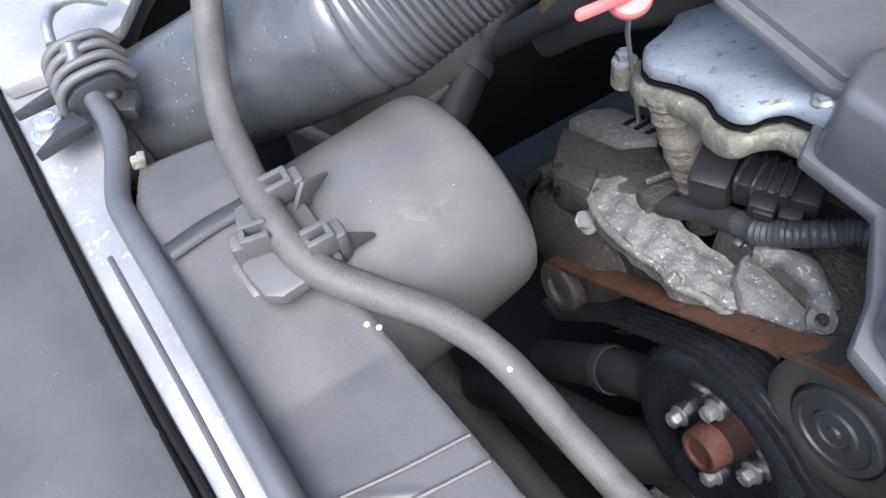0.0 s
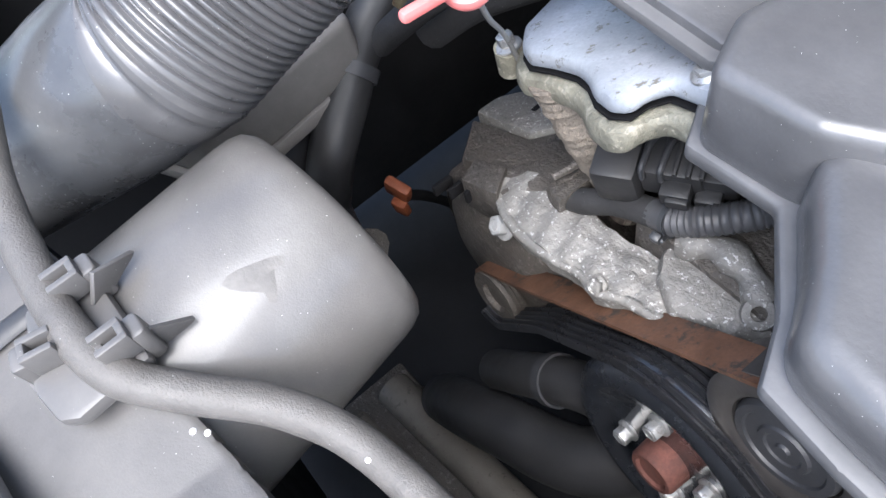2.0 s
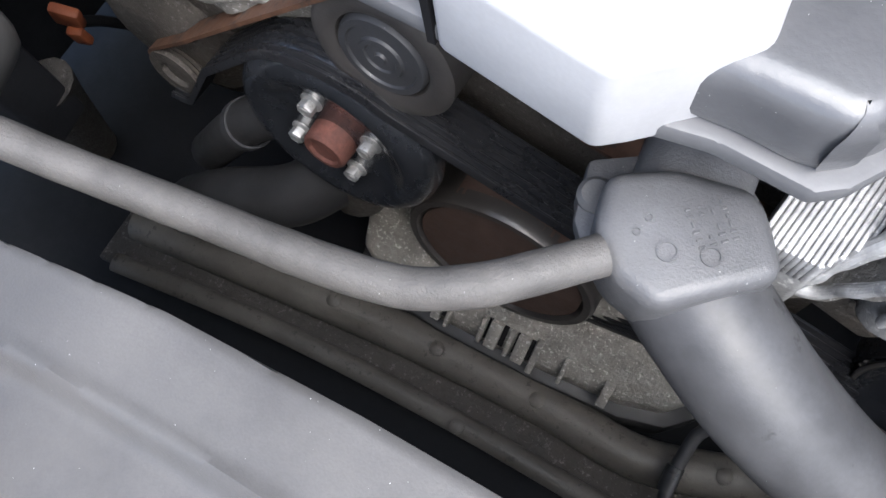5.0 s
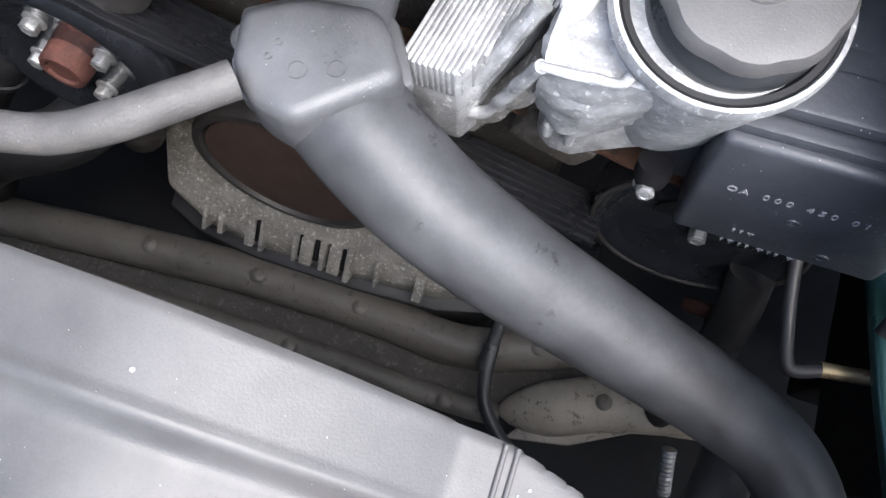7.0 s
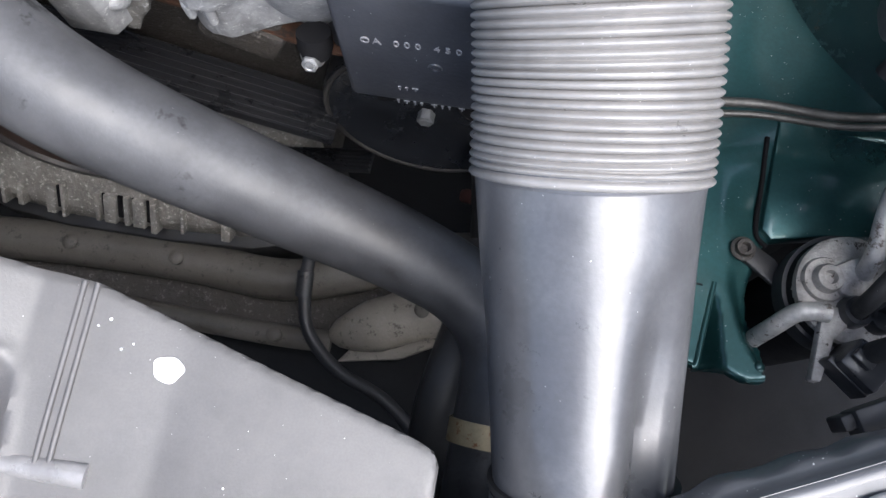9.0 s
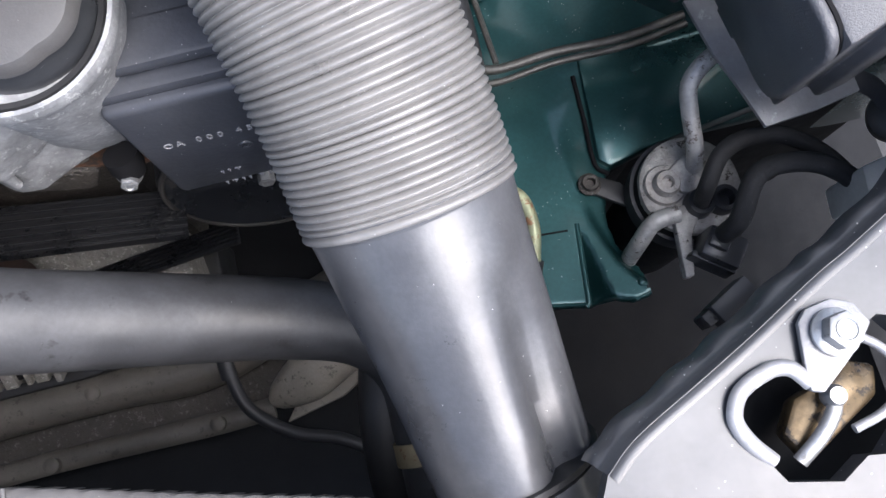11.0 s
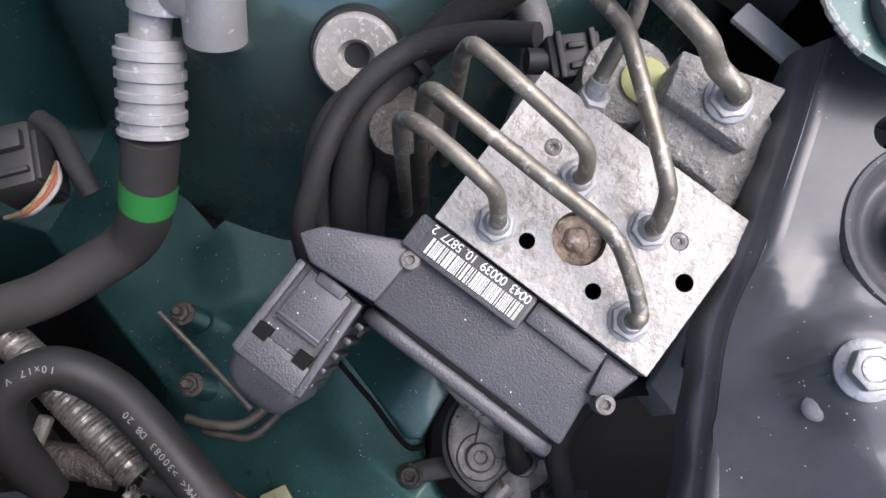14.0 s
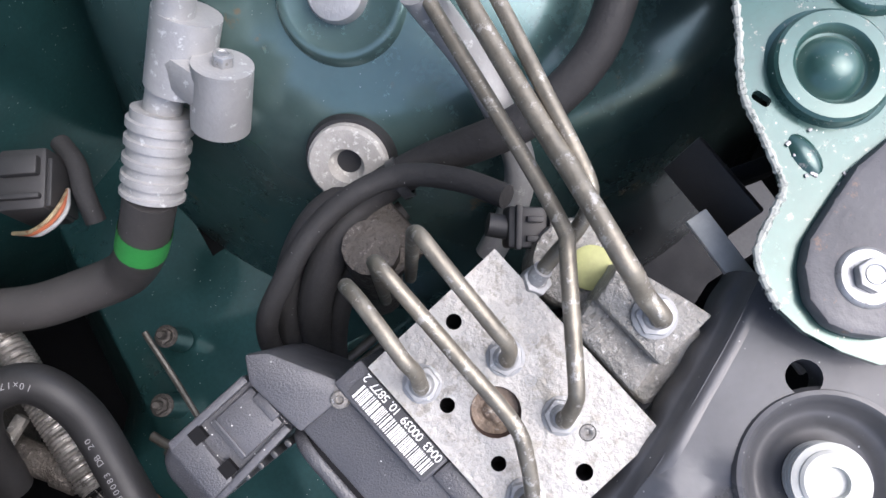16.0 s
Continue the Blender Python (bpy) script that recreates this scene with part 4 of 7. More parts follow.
thing("dark_mount_arm", "grimy engine mount arm beside the resonator", "engine mount", bm=tube([(-0.36, -0.03, 0.465), (-0.385, -0.03, 0.41), (-0.42, -0.03, 0.32), (-0.45, -0.03, 0.24)], 0.030, 14, flat=0.7), mat=M_CASTD)

# ---- dark parts low at the left: cables, orange tab, screen bottle ----
dh = thing("dark_hose", "black hose rising behind the alternator", "hose")
part("hose", tube([(-0.33, -0.04, 0.60), (-0.318, -0.025, 0.655), (-0.335, 0.01, 0.680), (-0.350, 0.040, 0.70), (-0.36, 0.10, 0.73), (-0.36, 0.2, 0.76)], 0.018, 18), M_RUBBER, dh)
part("clamp", lathe([(0.0182, -0.005), (0.0200, -0.005), (0.0200, 0.005), (0.0182, 0.005)], 28, along((-0.343, 0.025, 0.690), (-0.4, 0.85, 0.5))), M_BLACK, dh, "dark hose clamp")
tab = thing("wiring_tab", "orange plastic tab on a dark stalk beside the alternator", "tab")
part("tab", merge(rbox(0.030, 0.012, 0.034, 0.004, pose(-0.405, 0.045, 0.45, 10, 20, 20)), rbox(0.018, 0.010, 0.026, 0.003, pose(-0.402, 0.04, 0.425, 10, 5, 20))), M_ORANGE, tab)
part("stalk", tube([(-0.404, 0.050, 0.435), (-0.410, 0.075, 0.40), (-0.42, 0.11, 0.33), (-0.42, 0.13, 0.25)], 0.006, 10), M_DARK, tab)
loomb = thing("black_loom", "black taped cable looms beside the dipstick", "cable loom")
part("cable", tube([(-0.34, 0.05, 0.70), (-0.30, 0.08, 0.745), (-0.27, 0.12, 0.77), (-0.24, 0.20, 0.78)], 0.011, 12), M_CLOTH, loomb)
part("cable", tube([(-0.33, 0.09, 0.69), (-0.29, 0.11, 0.73), (-0.25, 0.15, 0.75), (-0.22, 0.22, 0.76)], 0.015, 12), M_CLOTH, loomb)
part("holder", merge(rbox(0.006, 0.020, 0.020, 0.001, pose(-0.262, 0.045, 0.80, 0, 25, 20)), rbox(0.016, 0.006, 0.005, 0.001, pose(-0.258, 0.050, 0.807, 0, 25, 20))), M_GOLD, loomb, "small metal clip")
wb = thing("air_box", "dusty plastic air box lid under the intake duct", "air box")
part("lid", prism([(-0.319, -0.095), (-0.330, -0.01), (-0.334, 0.035), (-0.47, 0.035), (-0.47, -0.135), (-0.40, -0.135)], 0.690, 0.742, 0.008, seg=3), M_SHELF_BROWN, wb)
part("lid_rim", prism([(-0.317, -0.098), (-0.328, -0.01), (-0.332, 0.038), (-0.475, 0.038), (-0.475, -0.140), (-0.40, -0.140)], 0.680, 0.693, 0.003), M_SHELF_BROWN, wb)
part("body", prism([(-0.340, -0.07), (-0.345, -0.02), (-0.46, -0.02), (-0.46, -0.12)], 0.42, 0.682, 0.006), M_BLACK, wb, "black lower box")

# ---- oil filter and cooler castings ----
def notched_crown(bm, m):
    """Scalloped grip round a screw cap."""
    back = m.inverted()
    for v in bm.verts:
        p = back @ v.co
        r = math.hypot(p.x, p.y)
        if r > 0.030:
            k = 1.0 - 0.035 * (0.5 + 0.5 * math.cos(9 * math.atan2(p.y, p.x))) ** 2
            v.co = m @ Vector((p.x * k, p.y * k, p.z))
    return bm


oil = thing("oil_filter_housing", "bright cast oil filter housing with a wide grey cap", "oil filter")
FD = (0.05, -0.15, 0.98)
fm = along((0.347, 0.047, 0.739), FD)
part("bowl", rough(lathe([(0, -0.05), (0.030, -0.05), (0.036, -0.03), (0.039, 0.0), (0.0440, 0.045), (0.0445, 0.058), (0.0, 0.058)], 48, fm), 0.0005, 240, 1), M_ALU, oil)
part("ring", lathe([(0.0428, 0.056), (0.0462, 0.056), (0.0468, 0.060), (0.0455, 0.064), (0.0436, 0.064), (0.0428, 0.060)], 64, fm), M_ALU, oil, "raised bright rim")
part("seal", lathe([(0.0380, 0.058), (0.0395, 0.0625), (0.0420, 0.0630), (0.0432, 0.0605), (0.0432, 0.056)], 64, fm), M_RUBBER, oil, "black rubber sealing ring")
cm = along((0.3505, 0.0480, 0.739), FD)
cap = part("cap", lathe([(0.0, 0.078), (0.030, 0.078), (0.0335, 0.073), (0.0345, 0.066), (0.0352, 0.0645), (0.0360, 0.061), (0.0360, 0.056), (0.0, 0.056)], 64, cm), M_BLACKG, oil, "dark plastic screw cap")
part("crown", notched_crown(lathe([(0.0, 0.0840), (0.012, 0.0838), (0.0125, 0.0830), (0.026, 0.0828), (0.0335, 0.0815), (0.0358, 0.0785), (0.0362, 0.0750), (0.0, 0.0750)], 64, cm), cm), M_SHELF, cap, "dusty grey cap crown")
cool = thing("oil_cooler", "bright finned aluminium oil cooler beside the filter", "oil cooler")
part("core", prism([(0.2315, -0.0080), (0.2570, -0.0080), (0.285, 0.045), (0.312, 0.10), (0.250, 0.10)], 0.700, 0.7640, 0.002), M_ALU, cool)
for k in range(22):
    x0 = 0.2325 + 0.0026 * k
    y0 = -0.0095 if x0 < 0.2575 else -0.0095 + (x0 - 0.2575) * 2.05
    n = 0.105 - y0
    part("fin", rbox(n, 0.0020, 0.0200, 0.0006, axes((x0 + 0.16 * (y0 + n / 2), y0 + n / 2, 0.7555), (0.16, 0.987, 0.0), (-0.987, 0.16, 0))), M_ALU, cool)
cast = thing("filter_bracket", "bright rough aluminium casting under the oil filter", "bracket")


def casting_skin(lines, thick, cols=26, rows=9, wrinkle=0.0012):
    """Cast wall lofted through a few contour lines, wrinkled like sand-cast metal."""
    bm = bmesh.new()
    grid = []
    paths = []
    for ln in lines:
        pts = smooth_path(ln, 8)
        paths.append([pts[round(k * (len(pts) - 1) / (cols - 1))] for k in range(cols)])
    for i in range(len(paths) - 1):
        for j in range(rows if i < len(paths) - 2 else rows + 1):
            grid.append([a.lerp(b, j / rows) for a, b in zip(paths[i], paths[i + 1])])
    vs = [[bm.verts.new(p) for p in row] for row in grid]
    for a, b in zip(vs, vs[1:]):
        for k in range(cols - 1):
            bm.faces.new((a[k], b[k], b[k + 1], a[k + 1]))
    bmesh.ops.recalc_face_normals(bm, faces=bm.faces)
    if sum(f.normal.z - f.normal.y for f in bm.faces) < 0:
        bmesh.ops.reverse_faces(bm, faces=bm.faces)
    bmesh.ops.solidify(bm, geom=bm.faces[:], thickness=thick)
    bm.normal_update()
    for v in bm.verts:
        v.co += v.normal * wrinkle * (noise.noise(v.co * 190.0) + 0.6 * noise.noise(v.co * 520.0))
    return bm


LEDGE = [(0.2898, -0.0048, 0.785), (0.3051, -0.0036, 0.785), (0.3209, -0.0019, 0.785), (0.3335, -0.0010, 0.784), (0.3500, 0.0010, 0.783), (0.3640, 0.0060, 0.782)]
FOOT = [(0.2877, 0.0102, 0.728), (0.2984, 0.0001, 0.728), (0.3107, -0.0014, 0.728), (0.3269, 0.0083, 0.728), (0.3445, 0.0200, 0.728), (0.3648, 0.0260, 0.728)]
BELLY = [(0.2885, -0.0010, 0.757), (0.3020, -0.0048, 0.755), (0.3160, -0.0050, 0.755), (0.3290, 0.0010, 0.757), (0.3460, 0.0090, 0.757), (0.3640, 0.0150, 0.757)]
DECK = [(0.2895, 0.0061, 0.792), (0.3000, 0.0140, 0.784), (0.3110, 0.0150, 0.783), (0.3220, 0.0110, 0.790), (0.3400, 0.0060, 0.793), (0.3640, 0.0080, 0.793)]
CROWN = [(0.2900, 0.0300, 0.790), (0.3000, 0.0400, 0.790), (0.3130, 0.0420, 0.790), (0.3300, 0.0350, 0.791), (0.3450, 0.0300, 0.791), (0.3640, 0.0260, 0.791)]
part("front_wall", casting_skin([FOOT, BELLY, LEDGE], 0.005), M_ALU, cast, smooth=24)
part("deck", casting_skin([LEDGE, DECK, CROWN], 0.005, wrinkle=0.0008), M_ALU, cast, smooth=24)
part("ledge", rough(tube([(0.2890, -0.0052, 0.7862), (0.3051, -0.0042, 0.7862), (0.3200, -0.0026, 0.7862), (0.3235, 0.0010, 0.7862)], 0.0024, 10, flat=0.8), 0.0004, 420, 1), M_ALU, cast, smooth=24)
part("body", rough(prism([(0.2900, 0.0130), (0.3000, 0.0060), (0.3110, 0.0050), (0.3300, 0.0150), (0.3600, 0.0280), (0.3634, 0.0367), (0.3246, 0.0645), (0.3020, 0.0590), (0.2900, 0.0450)], 0.690, 0.770, 0.004), 0.0008, 300, 2), M_ALU, cast, smooth=25)
part("flange", casting_skin([[(0.2526, -0.0010, 0.722), (0.2640, 0.0060, 0.748), (0.2730, 0.0130, 0.770), (0.2796, 0.0212, 0.787)], [(0.2610, 0.0010, 0.722), (0.2700, 0.0060, 0.748), (0.2780, 0.0125, 0.770), (0.2843, 0.0203, 0.787)], [(0.2620, 0.0200, 0.700), (0.2720, 0.0250, 0.720), (0.2800, 0.0300, 0.735), (0.2860, 0.0400, 0.750)]], 0.004, 20, 5, 0.0008), M_ALU, cast, smooth=24)
part("gusset", casting_skin([[(0.2665, 0.0019, 0.720), (0.2740, -0.0010, 0.742), (0.2820, -0.0030, 0.765), (0.2895, -0.0048, 0.786)], [(0.2740, 0.0030, 0.720), (0.2800, 0.0010, 0.742), (0.2860, -0.0005, 0.762), (0.2930, -0.0030, 0.783)], [(0.2780, 0.0200, 0.700), (0.2840, 0.0180, 0.720), (0.2900, 0.0150, 0.735), (0.2950, 0.0120, 0.750)]], 0.003, 20, 5, 0.0006), M_ALU, cast, smooth=24)
part("flange_ridge", rough(tube([(0.2540, -0.0030, 0.722), (0.2620, 0.0030, 0.745), (0.2720, 0.0110, 0.768), (0.2815, 0.0205, 0.788)], 0.0044, 12), 0.0006, 330, 1), M_ALU, cast, smooth=24)
part("gusset_ridge", rough(tube([(0.2590, -0.0010, 0.719), (0.2680, 0.0005, 0.724), (0.2760, -0.0015, 0.746), (0.2840, -0.0035, 0.770), (0.2900, -0.0050, 0.786)], 0.0030, 12), 0.0005, 330, 1), M_ALU, cast, smooth=24)
part("web", rough(prism([(0.2560, 0.0010), (0.2690, 0.0030), (0.2800, 0.0020), (0.2900, 0.0010), (0.2930, 0.0240), (0.2840, 0.0260), (0.2700, 0.0160)], 0.690, 0.716, 0.003, zfun=lambda x, y: 1.9 * max(0.0, x - 0.262)), 0.0009, 300, 2), M_CAST, cast, "grey mottled casting web", smooth=24)
part("pipe", tube([(0.3120, 0.0900, 0.792), (0.3060, 0.0650, 0.790), (0.3000, 0.0430, 0.789), (0.2950, 0.0260, 0.788), (0.2925, 0.0190, 0.786)], 0.0068, 18, rfun=lambda d, w: 1.0 - 0.45 * (max(0.0, d / w - 0.90) / 0.10) ** 2), M_SPOUT, cast, "white plastic spout")
for x, y, r in ((0.2975, 0.0040, 0.0026), (0.3085, 0.0020, 0.0026), (0.3560, 0.0240, 0.0034)):
    part("lug", rough(lathe([(0, 0.0), (r, -0.001), (r * 1.05, -0.016), (0, -0.017)], 14, pose(x, y, 0.730)), 0.0004, 500, 1), M_ALU, cast)
ten = thing("belt_tensioner", "grimy belt tensioner with a zinc bolt in a rubber boot", "tensioner")
part("body", rbox(0.050, 0.020, 0.030, 0.006, pose(0.300, 0.034, 0.655, 0, 25, 0)), M_CASTD, ten)
part("clump", rough(rbox(0.022, 0.018, 0.020, 0.005, pose(0.306, 0.030, 0.684, 0, 20, 0), 3), 0.0014, 260, 1), M_CASTD, ten)
part("boot", lathe([(0, 0), (0.0092, 0), (0.0096, 0.008), (0.0080, 0.014), (0, 0.014)], 24, along((0.3535, 0.014, 0.697), (0.05, -0.35, -0.93))), M_HOLE, ten, "black rubber boot")
part("bolt", hexbolt((0.3530, 0.007, 0.685), (0.05, -0.75, 0.35), 0.0085, 0.009, 0.0068), M_ZINC, ten, "zinc bolt")

# ---- control module box with moulded marks ----
mod = thing("control_module_cover", "black plastic module cover with moulded part number", "cover")
mm = axes((0.421, 0.0, 0.714), (0.998, 0.0, 0.05), (-0.05, 0.06, 0.99))
part("face", rbox(0.104, 0.094, 0.030, 0.0042, mm @ pose(0.002, 0.001, -0.015), 3), M_MODULE, mod)
part("rim", rbox(0.118, 0.008, 0.050, 0.003, mm @ pose(0.002, 0.0500, -0.030)), M_MODULE, mod)
part("upper_rim", rbox(0.122, 0.008, 0.050, 0.003, mm @ pose(0.002, 0.0600, -0.036)), M_MODULE, mod)
part("flange", rbox(0.132, 0.112, 0.012, 0.006, mm @ pose(-0.002, 0.008, -0.034), 3), M_MODULE, mod)
part("back", rbox(0.120, 0.090, 0.050, 0.012, mm @ pose(0.0, 0.020, -0.062)), M_MODULE, mod)


def lettering(text, size, m, mat, parent, name="marking", depth=0.0003, spacing=1.0):
    """Raised letters in the built-in font, lying in the frame m."""
    cu = bpy.data.curves.new("letters", "FONT")
    cu.body, cu.size, cu.extrude, cu.space_character = text, size, depth, spacing
    ob = bpy.data.objects.new("letters", cu)
    me = ob.to_mesh()
    bm = bmesh.new()
    bm.from_mesh(me)
    ob.to_mesh_clear()
    bpy.data.objects.remove(ob)
    bpy.data.curves.remove(cu)
    bm.transform(m)
    return part(name, bm, mat, parent)


lettering("A 000 450 01 62", 0.0064, mm @ pose(-0.0310, 0.0080, 0.0003), M_INK, mod, spacing=1.66)
part("mark", lathe([(0.0016, 0), (0.0016, 0.0005), (0.0023, 0.0005), (0.0023, 0)], 18, mm @ pose(-0.0345, 0.0100, 0.0)), M_INK, mod)
for y, x0, row in ((-0.0325, -0.022, "112"), (-0.0465, -0.024, "1211021102")):
    x = x0
    for w in row:
        w = 0.0016 * int(w)
        if w:
            part("mark", rbox(w, 0.0009, 0.0004, 0.0, mm @ pose(x + w / 2, y + 0.0030, 0.0003)), M_INK, mod)
            part("mark", rbox(0.0007, 0.0034, 0.0004, 0.0, mm @ pose(x + w / 2, y + 0.0020, 0.0003)), M_INK, mod)
        x += w + 0.0022
for x, y in ((-0.001, -0.0065), (0.023, -0.0330)):
    part("boss", lathe([(0, -0.0004), (0.0010, 0.0003), (0.0022, -0.0002), (0.0022, 0.0006), (0.0034, 0.0006), (0.0038, -0.0002)], 18, mm @ pose(x, y, 0.0003)), M_MODULE, mod)
thing("module_bracket", "black plastic cover behind the module", "cover", bm=prism([(0.40, 0.07), (0.462, 0.065), (0.47, 0.22), (0.41, 0.26)], 0.70, 0.755, 0.008), mat=M_MODULE)

# ---- things low at the right of the engine ----
thing("rusty_bracket", "rusty orange bracket deep below the pump", "bracket", bm=merge(rbox(0.050, 0.012, 0.030, 0.004, pose(0.462, 0.02, 0.46, 20, 30, 10)), rbox(0.02, 0.02, 0.05, 0.004, pose(0.478, 0.02, 0.44, 0, 10, 10))), mat=M_RUST)
pp = thing("lower_pipes", "black rubber pipes running down behind the radiator hose", "hose")
part("pipe", tube([(0.455, 0.03, 0.55), (0.462, 0.0, 0.50), (0.466, -0.03, 0.42), (0.466, -0.05, 0.33)], 0.016, 14), M_RUBBER, pp)
part("pipe", tube([(0.462, -0.05, 0.56), (0.460, -0.10, 0.575), (0.452, -0.15, 0.58), (0.450, -0.2, 0.56)], 0.017, 14), M_RUBBER, pp)
part("pipe", tube([(0.462, 0.040, 0.60), (0.468, 0.015, 0.588), (0.474, -0.010, 0.580), (0.479, -0.031, 0.578), (0.486, -0.034, 0.578), (0.500, -0.0290, 0.580)], 0.0045, 12), M_BLACK, pp)
part("end", tube([(0.4985, -0.0290, 0.580), (0.515, -0.0268, 0.582), (0.536, -0.0245, 0.590), (0.548, -0.0245, 0.604)], 0.0050, 14), M_GOLD, pp, "rusty gold pipe end")
part("crimped_end", tube([(0.486, -0.078, 0.330), (0.4884, -0.0902, 0.3238), (0.4956, -0.1159, 0.308)], 0.0068, 14, step=0.001, rfun=lambda d, w: 1.0 + 0.08 * math.sin(d * 1400)), M_ZINC, pp, "silver crimped pipe end")
cab = thing("sensor_cable", "black sensor cable with a heat-shrunk joint", "cable")
part("cable", tube([(0.335, 0.01, 0.40), (0.308, -0.008, 0.375), (0.303, -0.035, 0.362), (0.304, -0.065, 0.352), (0.315, -0.10, 0.345), (0.35, -0.13, 0.34), (0.40, -0.15, 0.34), (0.46, -0.20, 0.33)], 0.0062, 12), M_BLACK, cab)
part("joint", tube([(0.302, -0.045, 0.359), (0.303, -0.068, 0.352)], 0.0078, 12, straight=True), M_BLACKG, cab)

# ---- front: radiator cover shelf, strips and panels ----
shelf = thing("radiator_cover", "dusty grey plastic radiator top cover with ribs", "radiator cover")


RECESS = [(-0.030, -0.1880), (0.000, -0.1810), (0.060, -0.1760), (0.140, -0.1735), (0.290, -0.1730), (0.3040, -0.1738), (0.3085, -0.1790), (0.3130, -0.2100), (0.3140, -0.2700), (-0.055, -0.2700), (-0.043, -0.2140)]


def shelf_z(x, y):
    """Level over the radiator, falling away to a lower flat end, with a sunk field along the front."""
    k = min(1.0, max(0.0, (x + 0.03) / 0.09))
    z = 0.823 + min(0.022, max(0.0, -0.09 - x) * 0.19) + 0.010 * k * k * (3 - 2 * k)
    if x > 0.19:
        z -= 0.047 * min(1.0, (x - 0.19) / 0.117) ** 1.6
    if x > 0.307:
        z -= 0.17 * (min(x, 0.36) - 0.307) + 0.06 * max(0.0, x - 0.36)
    if -0.07 < x < 0.33 and y < -0.165:
        d, _, _ = near_line(x, y, RECESS, True)
        if inside(x, y, RECESS):
            f = min(1.0, d / 0.0095)
            z -= 0.0062 * f * f * (3 - 2 * f)
        z += 0.0011 * math.exp(-(d / 0.0022) ** 2)
    return z


def pressed_plate(poly, zfun, step, thick):
    """A moulded plate on a fine grid, its rim drawn to the outline and turned down."""
    bm = bmesh.new()
    x0, x1 = min(p[0] for p in poly), max(p[0] for p in poly)
    y0, y1 = min(p[1] for p in poly), max(p[1] for p in poly)
    grid, nx, ny = {}, int((x1 - x0) / step) + 2, int((y1 - y0) / step) + 2
    for a in range(-1, nx + 1):
        for b in range(-1, ny + 1):
            x, y = x0 + a * step, y0 + b * step
            d, _, rim = near_line(x, y, poly, True)
            if not inside(x, y, poly):
                if d > 1.5 * step:
                    continue
                grid[a, b] = bm.verts.new((*rim, zfun(*rim) - 0.0012 - (thick if d > 0.75 * step else 0.0)))
                continue
            e = max(0.0, 0.0022 - d)
            grid[a, b] = bm.verts.new((x, y, zfun(x, y) - 240.0 * e * e))
    for (a, b) in list(grid):
        q = [grid.get(k) for k in ((a, b), (a + 1, b), (a + 1, b + 1), (a, b + 1))]
        if all(q):
            bm.faces.new(q)
    bmesh.ops.remove_doubles(bm, verts=bm.verts[:], dist=1e-6)
    return bm


top = [(-0.238, -0.226), (-0.236, -0.205), (-0.234, -0.188), (-0.205, -0.176), (-0.16, -0.172), (-0.10, -0.165), (-0.04, -0.157), (0.075, -0.1445), (0.146, -0.1415), (0.21, -0.1409), (0.265, -0.1417), (0.307, -0.1430), (0.326, -0.1441), (0.348, -0.1503), (0.37, -0.1565), (0.392, -0.1627), (0.435, -0.1741), (0.448, -0.1778), (0.4535, -0.1803), (0.4562, -0.1850), (0.457, -0.26), (0.34, -0.26), (0.318, -0.26), (0.0, -0.26), (-0.12, -0.245), (-0.20, -0.242)]
part("plate", pressed_plate(top, shelf_z, 0.0022, 0.010), M_SHELF, shelf, smooth=50)
for x in (0.3222, 0.3266):
    part("rib", tube([(x + 0.0004 * (k - 2), y, shelf_z(x, y) + 0.0002) for k, y in enumerate((-0.1445, -0.160, -0.180, -0.198, -0.2075))], 0.0011, 10), M_SHELF, shelf)
part("front_lip", tube([(x, -0.2100 + 0.02 * (x - 0.29), shelf_z(x, -0.225) + 0.0005) for x in (0.20, 0.24, 0.28, 0.31, 0.34)], 0.0042, 14, flat=0.6), M_LIP, shelf, "worn pale lip")
part("rib", tube([(-0.039, -0.158, 0.8235), (-0.042, -0.19, 0.8235), (-0.047, -0.225, 0.8232)], 0.0012, 8), M_SHELF, shelf)
part("rib", tube([(-0.0255, -0.157, 0.8235), (-0.029, -0.19, 0.8235), (-0.034, -0.225, 0.8232)], 0.0012, 8), M_SHELF, shelf)
part("rib", tube([(-0.182, -0.231, 0.842), (-0.185, -0.21, 0.8425), (-0.186, -0.190, 0.8425), (-0.186, -0.175, 0.8425)], 0.0055, 10, flat=0.5), M_BLACK, shelf)
for x, y, r in ((-0.102, -0.166, 0.0014), (-0.106, -0.170, 0.0014), (0.2104, -0.1627, 0.0008), (0.3335, -0.1560, 0.0006), (0.3300, -0.1590, 0.0004), (0.3395, -0.1655, 0.0005), (0.343, -0.163, 0.0004), (0.385, -0.205, 0.0004)):
    part("paint_drop", lathe([(0, 0.0006), (r * 0.7, 0.0005), (r, 0)], 16, pose(x, y, shelf_z(x, y) + 0.0002)), M_PAINTSPOT, shelf, "small white paint drop")
part("paint_drop", prism([(0.3566 + 0.0052 * (1 + 0.06 * math.sin(3 * a) + 0.05 * math.sin(5 * a + 1)) * math.cos(a), -0.1694 + 0.0046 * (1 + 0.06 * math.sin(3 * a) + 0.05 * math.sin(5 * a + 1)) * math.sin(a)) for a in [2 * math.pi * k / 28 for k in range(28)]], -0.0002, 0.0008, 0.0002, zfun=shelf_z), M_PAINTSPOT, shelf, "white paint drop")

